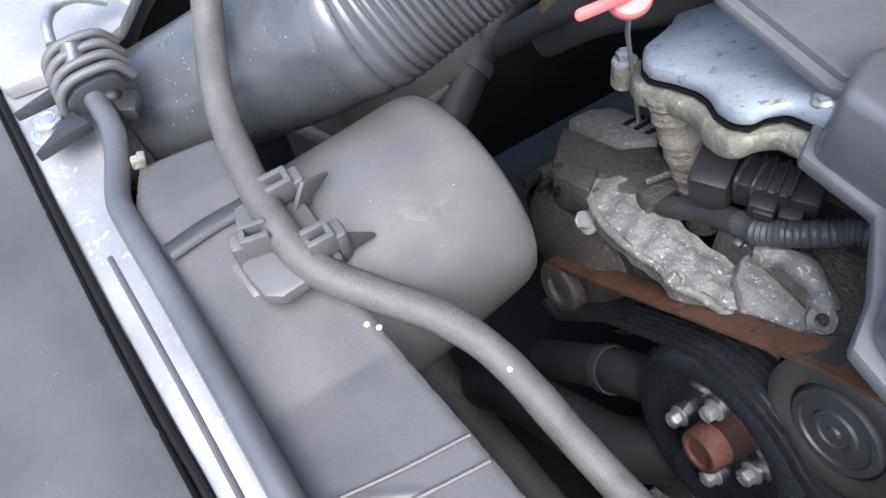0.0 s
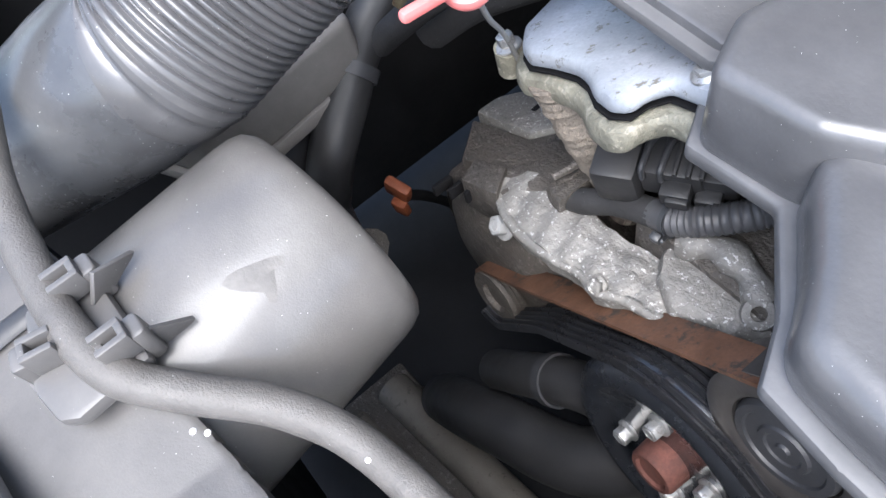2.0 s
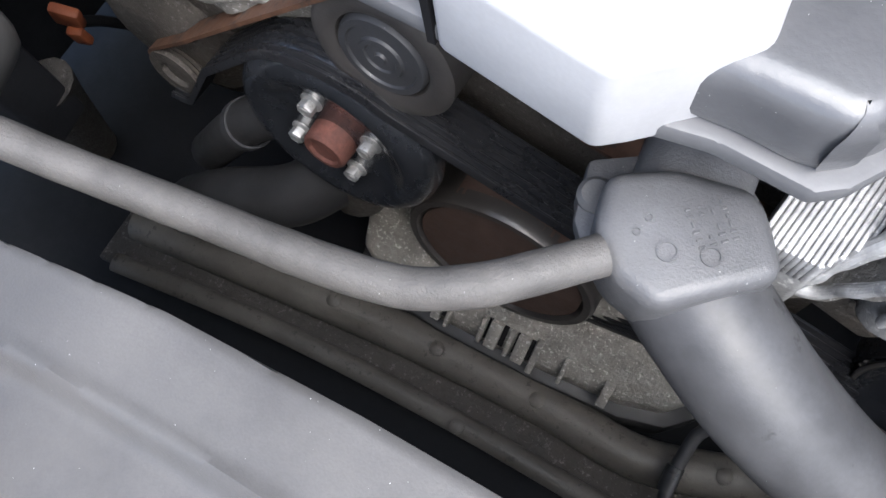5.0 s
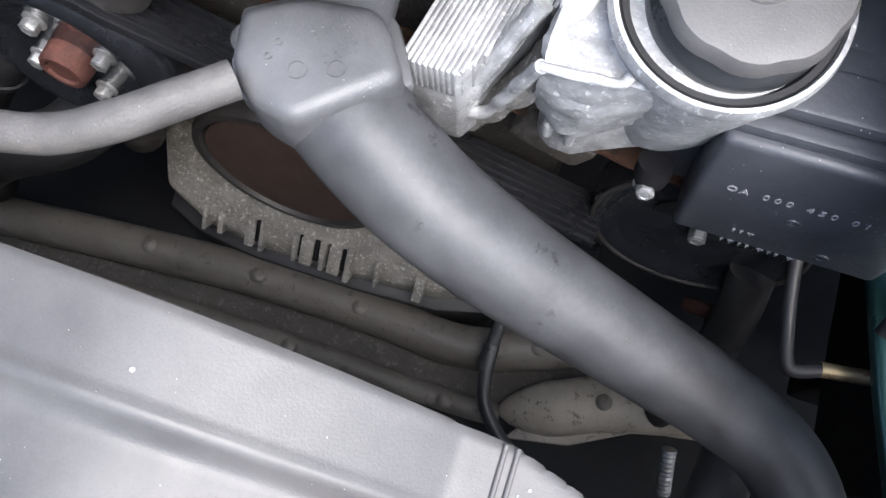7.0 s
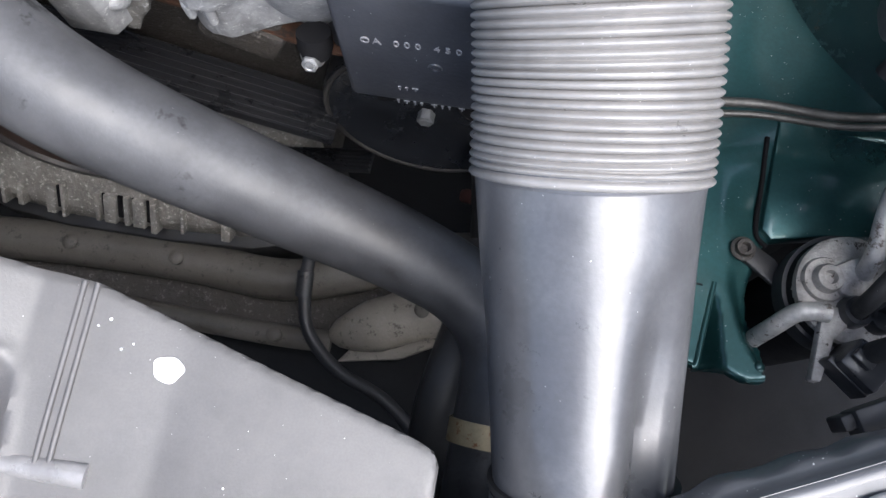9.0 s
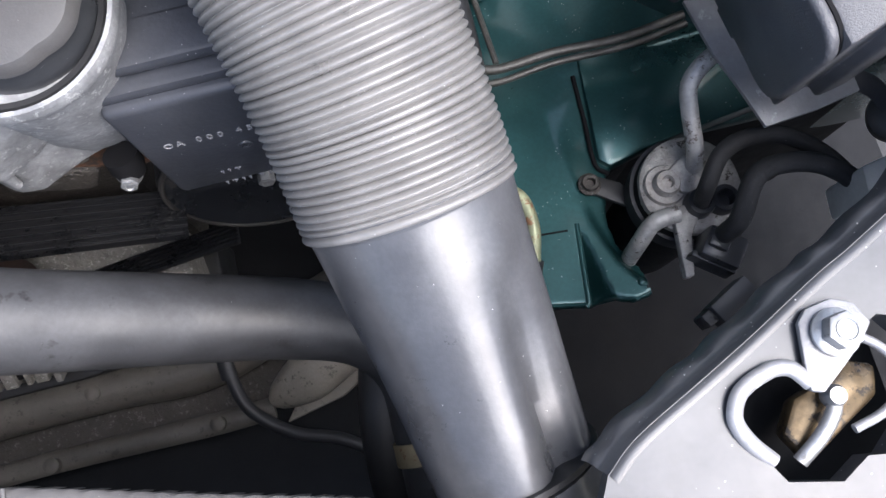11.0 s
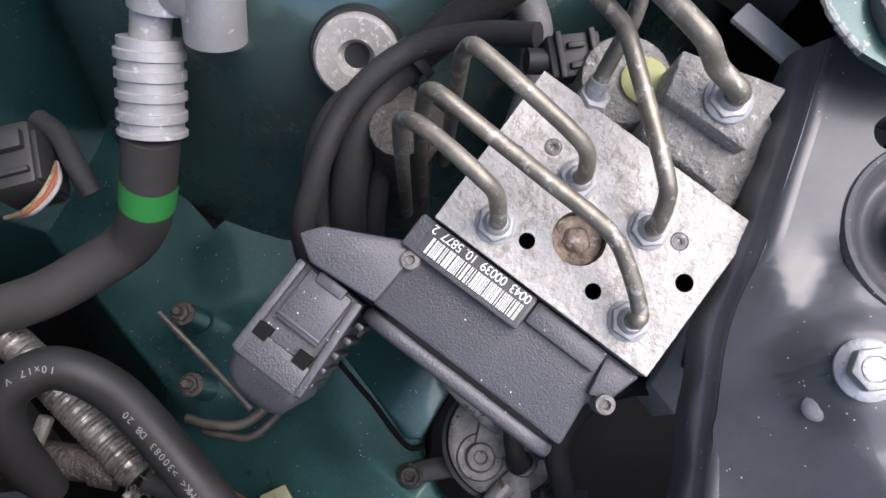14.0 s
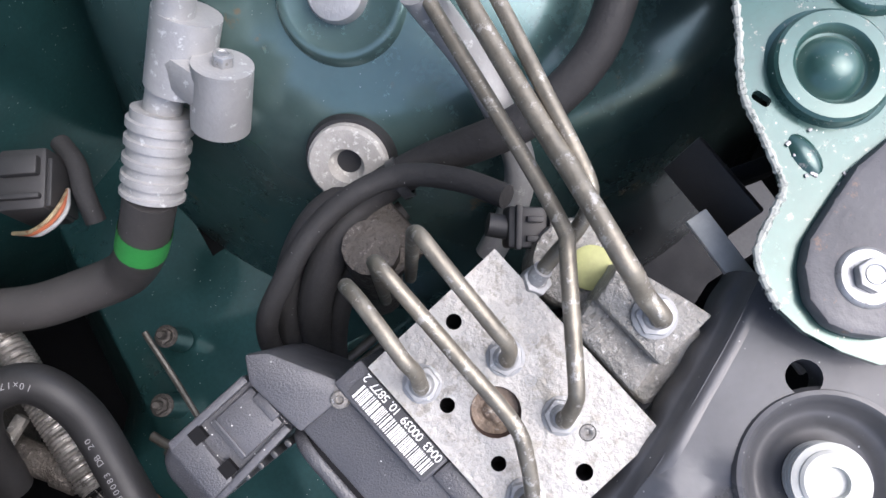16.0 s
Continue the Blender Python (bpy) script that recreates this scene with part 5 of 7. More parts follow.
strip = thing("front_strip", "dirty galvanised front strip with rounded rail", "rail")
part("strip", prism([(-0.50, -0.285), (-0.33, -0.2745), (-0.245, -0.2695), (-0.1634, -0.2638), (-0.06, -0.2545), (0.05, -0.251), (0.05, -0.226), (-0.05, -0.234), (-0.16, -0.240), (-0.27, -0.236), (-0.34, -0.225), (-0.50, -0.20)], 0.830, 0.8375, 0.002), M_STRIP, strip)
part("groove", tube([(-0.20, -0.2565, 0.8372), (-0.10, -0.249, 0.8372), (0.0, -0.243, 0.8372)], 0.0016, 8), M_SHELF, strip)
part("rail", tube([(-0.312, -0.226, 0.872), (-0.300, -0.230, 0.860), (-0.270, -0.228, 0.852), (-0.248, -0.232, 0.849), (-0.222, -0.2405, 0.847), (-0.203, -0.2405, 0.846), (-0.163, -0.2375, 0.844), (-0.106, -0.234, 0.842), (-0.05, -0.231, 0.840), (0.06, -0.225, 0.837)], 0.0062, 16), M_COVER, strip, "grey rounded rail")
grille = thing("grille_cover", "light grey plastic grille cover beside a dark seam", "grille cover")
part("panel", prism([(-0.60, -0.50), (0.45, -0.50), (0.45, -0.264), (0.05, -0.2565), (-0.06, -0.2600), (-0.1041, -0.2640), (-0.1634, -0.2690), (-0.245, -0.2745), (-0.33, -0.2795), (-0.60, -0.305)], 0.822, 0.841, 0.004), M_SHELF, grille)
part("seam", tube([(-0.56, -0.292, 0.838), (-0.33, -0.2765, 0.838), (-0.245, -0.2715, 0.838), (-0.1634, -0.2658, 0.838), (-0.1041, -0.2608, 0.838), (-0.06, -0.2565, 0.838), (0.05, -0.253, 0.838)], 0.0022, 8), M_HOLE, grille, "dark rubber seam")

# ---- hinge bracket and bolt at the headlamp ----
hb = thing("lamp_bracket", "black ribbed plastic lamp bracket with a zinc bolt", "bracket")
part("strut", prism([(-0.3005, -0.2690), (-0.309, -0.240), (-0.301, -0.240)], 0.850, 0.857, 0.0008), M_BLACK, hb)
part("strut", prism([(-0.2650, -0.2660), (-0.283, -0.242), (-0.270, -0.236)], 0.850, 0.857, 0.0008), M_BLACK, hb)
for k in range(4):
    x = -0.317 + 0.0100 * k
    part("rib", tube([(x, -0.246, 0.852), (x, -0.243, 0.863), (x, -0.235, 0.8695), (x, -0.222, 0.8705), (x, -0.212, 0.868), (x, -0.206, 0.858)], 0.0026, 10), M_CLIP, hb)
part("shell", prism([(-0.245, 0.850), (-0.242, 0.860), (-0.235, 0.8655), (-0.222, 0.8668), (-0.213, 0.8640), (-0.208, 0.850)], -0.320, -0.284, 0.001, m=Matrix(((0, 0, 1, 0), (1, 0, 0, 0), (0, 1, 0, 0), (0, 0, 0, 1)))), M_BLACK, hb)
part("arm", rbox(0.042, 0.020, 0.010, 0.004, pose(-0.300, -0.226, 0.853), 3), M_RUBBER, hb)
part("foot", prism([(-0.288, -0.214), (-0.281, -0.208), (-0.266, -0.214), (-0.272, -0.222), (-0.286, -0.224)], 0.846, 0.854, 0.002), M_RUBBER, hb)
part("bolt", hexbolt((-0.2865, -0.2545, 0.848), (0, 0, 1), 0.0140, 0.008, 0.0125), M_ZINC, hb, "zinc flange bolt")
thing("lamp_carrier", "pale galvanised headlamp carrier sheet", "panel", bm=prism([(-0.62, -0.31), (-0.40, -0.285), (-0.335, -0.272), (-0.330, -0.225), (-0.345, -0.20), (-0.40, -0.16), (-0.62, -0.12)], 0.838, 0.848, 0.003), mat=M_STRIP)
thing("yellow_clip", "small yellowed metal clip at the cover edge", "clip", bm=merge(rbox(0.007, 0.005, 0.006, 0.001, pose(-0.238, -0.2245, 0.848, 0, 10, 80)), rbox(0.004, 0.006, 0.003, 0.0008, pose(-0.236, -0.222, 0.852, 0, 10, 80))), mat=M_VALVE_OLD)

# ---- intake resonator with clips ----
res = thing("intake_resonator", "dusty grained grey plastic resonator can with clip brackets", "resonator")
RA, RB = Vector((-0.168, -0.186, 0.768)), Vector((-0.180, -0.080, 0.774))
rp = [(0.0, 0.117), (0.050, 0.1165), (0.0585, 0.1150), (0.0625, 0.1115), (0.0645, 0.106), (0.0655, 0.098), (0.0700, 0.0), (0.0700, -0.02), (0.0, -0.02)]
can = part("can", lathe(rp, 72, along(RA, RB - RA)), M_RES, res)
AX = (RB - RA).normalized()
SIDE = AX.cross(Vector((0, 0, 1))).normalized()
TOP = SIDE.cross(AX)


def smudge(outline):
    """Thin film on the can; outline in metres along it and degrees round it."""
    bm = bmesh.new()
    c = (sum(p[0] for p in outline) / len(outline), sum(p[1] for p in outline) / len(outline))
    rings = []
    for f in (0.0, 0.35, 0.7, 1.0):
        rings.append([])
        for s0, a0 in outline:
            q, a = c[0] + (s0 - c[0]) * f, radians(c[1] + (a0 - c[1]) * f)
            r = 0.0700 - 0.0045 * q / 0.098 + (0.00035 if f < 1 else 0.0)
            rings[-1].append(bm.verts.new(RA + AX * q + (SIDE * math.cos(a) + TOP * math.sin(a)) * r))
    n = len(outline)
    for a, b in zip(rings[1:], rings[2:]):
        for k in range(n):
            bm.faces.new((a[k], a[(k + 1) % n], b[(k + 1) % n], b[k]))
    bm.faces.new(rings[1])
    bmesh.ops.recalc_face_normals(bm, faces=bm.faces)
    return bm


part("smudge", smudge([(0.0565, 66.5), (0.0610, 67.5), (0.0656, 66.6), (0.0700, 65.0), (0.0745, 63.2), (0.0785, 62.0), (0.0827, 59.0), (0.0800, 57.0), (0.0760, 57.8), (0.0735, 55.0), (0.0700, 51.0), (0.0668, 48.5), (0.0650, 50.5), (0.0665, 54.0), (0.0640, 57.0), (0.0605, 60.0), (0.0580, 63.0)]), M_STAIN, can, "dull dark smudge")
part("pad", prism([(-0.186, -0.196), (-0.150, -0.206), (-0.132, -0.203), (-0.127, -0.196), (-0.130, -0.164), (-0.184, -0.166)], 0.838, 0.8465, 0.003), M_CLIP, res)
for (x, y, z, a) in ((-0.1755, -0.1735, 0.8555, 0), (-0.1385, -0.1705, 0.8540, 0), (-0.1570, -0.1935, 0.8530, 168)):
    m = pose(x, y, z, 0, 0, a)
    walls = [rbox(0.0032, 0.0130, 0.013, 0.0008, m @ pose(0.0038, 0, 0)), rbox(0.0032, 0.0130, 0.013, 0.0008, m @ pose(-0.0038, 0, 0)), rbox(0.0062, 0.0030, 0.013, 0.0008, m @ pose(0, 0.0050, 0)), rbox(0.0062, 0.0030, 0.009, 0.0008, m @ pose(0, -0.0050, -0.002))]
    shoulder = prism([(-0.0054, 0.0060), (0.0054, 0.0060), (0.0054, 0.0105), (0.0040, 0.0120), (-0.0040, 0.0120), (-0.0054, 0.0105)], -0.016, 0.0030, 0.0012, m=m)
    part("clip", merge(*walls, shoulder, rbox(0.0060, 0.0075, 0.004, 0.0005, m @ pose(0, 0, -0.009))), M_CLIP, res)
for o, d, w in (((-0.1690, -0.1640, 0.8580), (-0.0100, 0.0150, -0.013), 0.022), ((-0.1375, -0.1615, 0.8530), (-0.0030, 0.0165, -0.017), 0.020)):
    run = Vector(d).length
    part("gusset", prism([(0, 0.0006), (run, 0.0), (run * 0.98, -0.0020), (0, -w)], -0.0011, 0.0011, 0.0004, m=axes(o, d, (0, 0.3, 1))), M_CLIP, res)

# ---- twin intake ducts ----
def duct(label, front, mid, rear, bellows_mat, pitch, skin, r, taper, bulge, rear_skin, fold=0.0):
    ob = thing("intake_duct", label, "air duct", "intake ducts")
    snout = tube(front, r, 48, 10, rfun=lambda d, w: taper + (1 - taper) * min(1, d / w * bulge) ** 1.3)
    snout.verts.ensure_lookup_table()
    rings = len(snout.verts) // 48
    for i, v in enumerate(snout.verts):
        # a shallow fold runs into the front half of the snout
        ring, k = divmod(i, 48)
        deep = fold * min(1.0, max(0.0, (0.66 - ring / (rings - 1)) / 0.4)) * math.exp(-((k * 7.5 - 58) / 15) ** 2)
        across = snout.verts[ring * 48 + (k + 24) % 48].co
        v.co += (across - v.co).normalized() * deep
    part("snout", snout, skin, ob)
    a, b = Vector(front[1]), Vector(front[0])
    part("collar", tube([a.lerp(b, 0.4), a.lerp(b, 0.1)], r * (taper + 0.10), 40, straight=True), skin, ob)
    part("bellows", tube(mid, r, 56, 10, step=0.00032, rfun=lambda d, w: 0.972 + 0.060 * abs(math.sin(d * math.pi / pitch)) ** 0.6), bellows_mat, ob)
    part("rear_pipe", tube(rear, r * 0.985, 40, 10), rear_skin, ob)

    return ob


duct("plastic intake duct, paled for its light, with light dusty bellows",
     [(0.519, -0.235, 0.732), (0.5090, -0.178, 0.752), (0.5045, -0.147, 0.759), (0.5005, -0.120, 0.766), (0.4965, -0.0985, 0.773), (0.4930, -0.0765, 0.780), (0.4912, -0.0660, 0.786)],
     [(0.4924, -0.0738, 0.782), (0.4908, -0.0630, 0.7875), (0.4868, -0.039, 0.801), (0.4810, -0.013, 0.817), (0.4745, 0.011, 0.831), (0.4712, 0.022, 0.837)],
     [(0.4810, -0.013, 0.817), (0.4745, 0.011, 0.831), (0.4712, 0.022, 0.837), (0.463, 0.040, 0.845), (0.445, 0.062, 0.852), (0.42, 0.080, 0.855), (0.36, 0.11, 0.855)], M_BELLOWS, 0.0034, M_DUCT_LIT, 0.0432, 0.70, 1.0, M_DUCT_LIT, 0.0085)
duct("dark plastic intake duct with black bellows",
     [(-0.345, -0.265, 0.782), (-0.322, -0.200, 0.800), (-0.292, -0.135, 0.826), (-0.262, -0.0775, 0.855)],
     [(-0.2668, -0.0865, 0.8505), (-0.2625, -0.0785, 0.8545), (-0.255, -0.043, 0.873), (-0.245, -0.008, 0.891), (-0.232, 0.028, 0.906)],
     [(-0.233, 0.025, 0.905), (-0.218, 0.060, 0.916), (-0.19, 0.10, 0.925), (-0.15, 0.15, 0.93)], M_BELLOWS_DARK, 0.0048, M_DUCT, 0.0462, 0.78, 1.3, M_DUCT)

bent = thing("bent_hose", "grey-brown bent hose behind the lamp bracket", "hose")
part("hose", tube([(-0.352, -0.255, 0.77), (-0.3746, -0.2224, 0.800), (-0.3862, -0.2043, 0.810), (-0.4023, -0.1827, 0.820), (-0.43, -0.14, 0.83)], 0.0090, 16), M_HOSE, bent)
part("rod", tube([(-0.326, -0.236, 0.866), (-0.340, -0.233, 0.870), (-0.351, -0.226, 0.870), (-0.354, -0.214, 0.868), (-0.352, -0.20, 0.86)], 0.0030, 12), M_ZINC, bent, "zinc support rod")
for d in bpy.data.objects["intake_duct"], :
    part("band", tube([(0.5095, -0.1795, 0.7515), (0.5099, -0.1817, 0.7507)], 0.0356, 40, straight=True), M_RUBBER, d, "black sealing band")

# ================= wing side =================
# ---- green inner wing: shelf, strut tower, side wall ----
wing = thing("inner_wing", "dark green painted inner wing with shelf and strut tower", "inner wing", kind="structure")
SH = [(0.500, 0.34), (0.495, 0.18), (0.492, 0.14), (0.495, 0.09), (0.503, 0.045), (0.520, -0.040), (0.533, -0.095), (0.5551, -0.1041), (0.5882, -0.1110), (0.5945, -0.1095), (0.6020, -0.1085), (0.6080, -0.1120), (0.6155, -0.1145), (0.6240, -0.1138), (0.6295, -0.1100), (0.6308, -0.1030), (0.6280, -0.0930), (0.6225, -0.0845), (0.6175, -0.0755), (0.6160, -0.0640), (0.6164, -0.0551), (0.6245, -0.030), (0.640, -0.018), (0.67, -0.01), (0.80, 0.0), (0.80, 0.34)]
CREASE = [(0.594, 0.045), (0.5955, 0.0), (0.598, -0.030), (0.603, -0.062), (0.612, -0.088), (0.624, -0.106)]


FLAP_EDGE = [(0.5953, -0.0605), (0.5882, -0.1110)]
LOBE_EDGE = [(0.5958, -0.0600), (0.6000, -0.0800), (0.6020, -0.0960), (0.6040, -0.1090)]
POCKET = [(0.5953, -0.0600), (0.5882, -0.1200), (0.6055, -0.1200)] + LOBE_EDGE[:0:-1]


def wing_z(x, y):
    """Height of the shelf's pressing away from its rim."""
    z = 0.610 - 0.085 * y + 0.07 * (x - 0.57)
    z -= 2.0 * max(0.0, 0.535 - x) * min(1.0, max(0.0, (y - 0.07) / 0.05))
    c, side, _ = near_line(x, y, CREASE)
    if side > 0 and y < 0.05:
        k = min(1.0, (0.05 - y) / 0.06)
        z -= k * 0.34 * max(0.0, math.hypot(c, 0.004) - 0.004)
        z -= 0.22 * max(0.0, -0.045 - y) * min(1.0, c / 0.006)
    if inside(x, y, POCKET):
        z -= min(0.020, 4.0 * near_line(x, y, FLAP_EDGE)[0], 2.2 * near_line(x, y, LOBE_EDGE)[0])
    return z


def pressed_shelf(step):
    """Shelf of the wing: level, falling away past its crease, with its rim rolled down."""
    bm = bmesh.new()
    xs, ys = int(0.345 / step), int(0.48 / step)
    grid = {}
    for a in range(xs + 1):
        for b in range(ys + 1):
            x, y = 0.460 + a * step, -0.125 + b * step
            if y > 0.16 and x > 0.62:
                continue
            d, _, rim = near_line(x, y, SH, True)
            d = d if inside(x, y, SH) else -d
            if d < -0.011:
                continue
            drop = min(0.006, max(0.0, -d) * 3.5)
            if d < 0:
                (x, y), d = rim, 0.0
            z = wing_z(x, y)
            e = max(0.0, 0.0028 - d)
            z -= 160.0 * e * e + drop
            z += 0.0006 * math.sin(x * 60 + 1.0) * math.sin(y * 45)
            grid[a, b] = bm.verts.new((x, y, z))
    for a in range(xs):
        for b in range(ys):
            q = [grid.get(k) for k in ((a, b), (a + 1, b), (a + 1, b + 1), (a, b + 1))]
            if all(q):
                bm.faces.new(q)
    return bm


part("shelf", pressed_shelf(0.0018), M_GREEN, wing, smooth=60)
# Near-black filler below the shelf puts the shade there into colour.
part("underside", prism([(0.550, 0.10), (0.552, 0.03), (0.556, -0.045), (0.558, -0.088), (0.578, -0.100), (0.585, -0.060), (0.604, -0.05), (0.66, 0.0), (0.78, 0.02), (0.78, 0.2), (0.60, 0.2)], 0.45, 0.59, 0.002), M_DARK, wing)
part("groove", tube([(x, y, wing_z(x, y) + 0.0012) for x, y in ((0.6217, 0.0408), (0.6212, 0.022), (0.6209, 0.0088), (0.6189, -0.0214), (0.626, -0.030))], 0.0016, 6), M_HOLE, wing)
part("seam", tube([(x, y, wing_z(x, y) + 0.0001) for x, y in ((0.5885, -0.0618), (0.570, -0.0603), (0.550, -0.0588), (0.5314, -0.0572))], 0.0007, 6), M_HOLE, wing)
part("edge_flange", tube([(x, y, wing_z(x, y) - 0.0002) for x, y in ((0.536, -0.096), (0.5551, -0.1030), (0.572, -0.1065), (0.5870, -0.1095))], 0.0012, 8), M_GREEN, wing)
part("flap_edge", tube([(x - 0.0003, y, wing_z(x - 0.002, y) - 0.0008) for x, y in ((0.5955, -0.059), (0.5942, -0.068), (0.5924, -0.081), (0.5903, -0.096), (0.5885, -0.1085), (0.586, -0.1105))], 0.0019, 10), M_GREEN, wing)
part("dimple", lathe([(0.0, 0.0012), (0.0018, 0.0010), (0.003, 0.0002), (0.0034, -0.001)], 18, pose(0.6225, -0.1045, wing_z(0.6225, -0.1045))), M_GREEN, wing)
part("dimple", lathe([(0.0, 0.0012), (0.0018, 0.0010), (0.003, 0.0002), (0.0034, -0.001)], 18, pose(0.5575, -0.088, wing_z(0.5575, -0.088))), M_GREEN, wing)
part("raised_side", prism([(0.628, 0.06), (0.6235, 0.0), (0.6215, -0.020), (0.628, -0.026), (0.66, -0.018), (0.78, 0.0), (0.78, 0.06)], 0.598, 0.6125, 0.002), M_GREEN, wing)
part("tower", lathe([(0.0, 0.842), (0.04, 0.841), (0.08, 0.836), (0.12, 0.825), (0.15, 0.811), (0.17, 0.798), (0.186, 0.785), (0.197, 0.771), (0.204, 0.756), (0.212, 0.735), (0.222, 0.70), (0.236, 0.64), (0.25, 0.60), (0.25, 0.50)], 96, pose(0.860, 0.250, 0)), M_TOWER, wing)
part("strut_dish", lathe([(0.0, 0.0032), (0.019, 0.0032), (0.0235, 0.0038), (0.0255, 0.0042), (0.0270, 0.0036), (0.0300, -0.001)], 56, axes((0.7510, 0.1550, 0.8105), (1, 0, 0.357), (0, 1, 0.301))), M_TOWER, wing)
part("strut_cap", lathe([(0.0, 0.0105), (0.0080, 0.0105), (0.0115, 0.0090), (0.0127, 0.0060), (0.0127, 0.001)], 40, axes((0.7500, 0.1550, 0.8105), (1, 0, 0.357), (0, 1, 0.301))), M_FIT, wing, "pale strut top cap")
part("inner_wall", prism([(0.44, 0.36), (0.47, 0.23), (0.53, 0.235), (0.60, 0.262), (0.66, 0.31), (0.66, 0.40), (0.44, 0.40)], 0.50, 0.95, 0.010, seg=3), M_GREEN, wing)
# Plain closing sheets behind the gaps, coloured as the shade in them.
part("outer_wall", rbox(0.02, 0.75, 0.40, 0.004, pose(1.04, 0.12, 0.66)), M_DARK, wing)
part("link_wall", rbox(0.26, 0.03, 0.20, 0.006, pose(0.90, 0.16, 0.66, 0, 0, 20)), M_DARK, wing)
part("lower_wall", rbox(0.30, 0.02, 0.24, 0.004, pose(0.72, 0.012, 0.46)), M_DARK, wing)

# ---- thin lines clipped on the shelf ----
M_LINE = material("tarnished_thin_line", (0.10, 0.095, 0.085), 0.4, metal=0.5, var=0.4, scale=90, bump=0.3)
ln = thing("thin_metal_lines", "pair of thin dark metal lines on the green shelf", "pipe")
part("line", tube([(0.540, 0.072, 0.630), (0.548, 0.060, 0.632), (0.566, 0.046, 0.634), (0.605, 0.047, 0.638), (0.650, 0.046, 0.640), (0.69, 0.05, 0.645)], 0.0030, 10), M_LINE, ln)
part("line", tube([(0.542, 0.060, 0.628), (0.550, 0.050, 0.630), (0.564, 0.038, 0.632), (0.605, 0.040, 0.638), (0.652, 0.040, 0.640), (0.69, 0.044, 0.645)], 0.0022, 10), M_LINE, ln)
part("line", tube([(0.566, 0.128, 0.635), (0.568, 0.09, 0.632), (0.570, 0.050, 0.634)], 0.0020, 8), M_LINE, ln)
stub = thing("stud_with_nut", "small dark stud and nut on the wing", "stud", "studs")
part("nut", hexbolt((0.575, 0.120, 0.630), (0, 0, 1), 0.009, 0.006, 0.007), M_CASTD, stub)
part("post", lathe([(0, 0.0), (0.0065, 0.0), (0.008, -0.026), (0, -0.026)], 18, pose(0.575, 0.120, 0.6305)), M_GREEN, stub)
part("stud", lathe([(0, 0.012), (0.002, 0.012), (0.0028, 0.010), (0.0028, 0), (0, 0)], 12, pose(0.575, 0.120, 0.630)), M_CASTD, stub)
copy_thing(stub, pose(-0.022, -0.035, -0.002))

# ---- bracket with gold pipe ----
gp = thing("pipe_bracket", "yellow passivated bracket with nut holding a gold pipe", "bracket")
part("plate", prism([(0.5345, -0.006), (0.5395, 0.014), (0.5545, 0.009), (0.5500, -0.013), (0.5440, -0.016)], 0.6120, 0.6145, 0.0008), M_GREENED, gp)
part("loop", tube([(0.5450, -0.012, 0.6145), (0.5480, -0.021, 0.620), (0.5505, -0.028, 0.629), (0.5545, -0.031, 0.632), (0.557, -0.031, 0.624)], 0.0065, 12, flat=0.28), M_GREENED, gp)
part("nut", hexbolt((0.5430, -0.003, 0.615), (0, 0, 1), 0.0095, 0.006, 0.0078), M_FIT, gp, "zinc nut")
part("pipe", tube([(0.548, -0.028, 0.626), (0.556, -0.031, 0.629), (0.564, -0.040, 0.630), (0.566, -0.058, 0.628), (0.562, -0.078, 0.622)], 0.0042, 12), M_GREENED, gp, "rust-spotted gold pipe")
part("sleeve", tube([(0.562, -0.076, 0.622), (0.556, -0.092, 0.615), (0.547, -0.108, 0.607), (0.543, -0.12, 0.60)], 0.0066, 12), M_RUBBER, gp, "black rubber sleeve")
part("sleeve_end", lathe([(0.0068, 0), (0.0078, 0), (0.0078, 0.010), (0.0068, 0.010)], 20, along((0.548, -0.106, 0.608), (-0.5, -0.8, -0.4))), M_NECK, gp)

# ---- heater hose with white writing ----
db = thing("printed_coolant_hose", "black rubber hose with printed white marking", "hose")
DB = [(0.470, 0.085, 0.655), (0.486, 0.110, 0.690), (0.5035, 0.1205, 0.704), (0.5265, 0.1138, 0.705), (0.5385, 0.0890, 0.700), (0.541, 0.052, 0.698), (0.540, 0.002, 0.695), (0.538, -0.045, 0.690), (0.534, -0.090, 0.680), (0.528, -0.14, 0.66)]
part("hose", tube(DB, 0.0105, 20, 10), M_RUBBER, db)
path = smooth_path(DB, 24)
ds = [0.0]
for a, b in zip(path, path[1:]):
    ds.append(ds[-1] + (b - a).length)


def on_path(d):
    i = max(k for k in range(len(ds) - 1) if ds[k] <= d)
    f = (d - ds[i]) / max(1e-9, ds[i + 1] - ds[i])
    return path[i].lerp(path[i + 1], f), (path[i + 1] - path[i]).normalized()


def print_along(text, start, size, gap, r, lean):
    """Characters one after another, read against the direction of the path."""
    d = start
    for ch in text:
        if ch != " ":
            p, t = on_path(d)
            t = -t
            side = t.cross(Vector((0, 0, 1))).normalized()
            nrm = (side.cross(t) * math.cos(lean) - side * math.sin(lean)).normalized()
            m = axes(p + nrm * (r + 0.00012), t, nrm.cross(t)) @ pose(0, -size * 0.35, 0)
            lettering(ch, size, m, M_INK, db, "letter", 0.0)
        d -= gap


print_along("V 02 / 07 / 00 >AEMK< >AEMK< >30083 DB 20", 0.270, 0.0047, 0.0032, 0.0106, 0.15)
print_along("10x17 V 02 / 07", 0.100, 0.0047, 0.0032, 0.0106, 0.15)

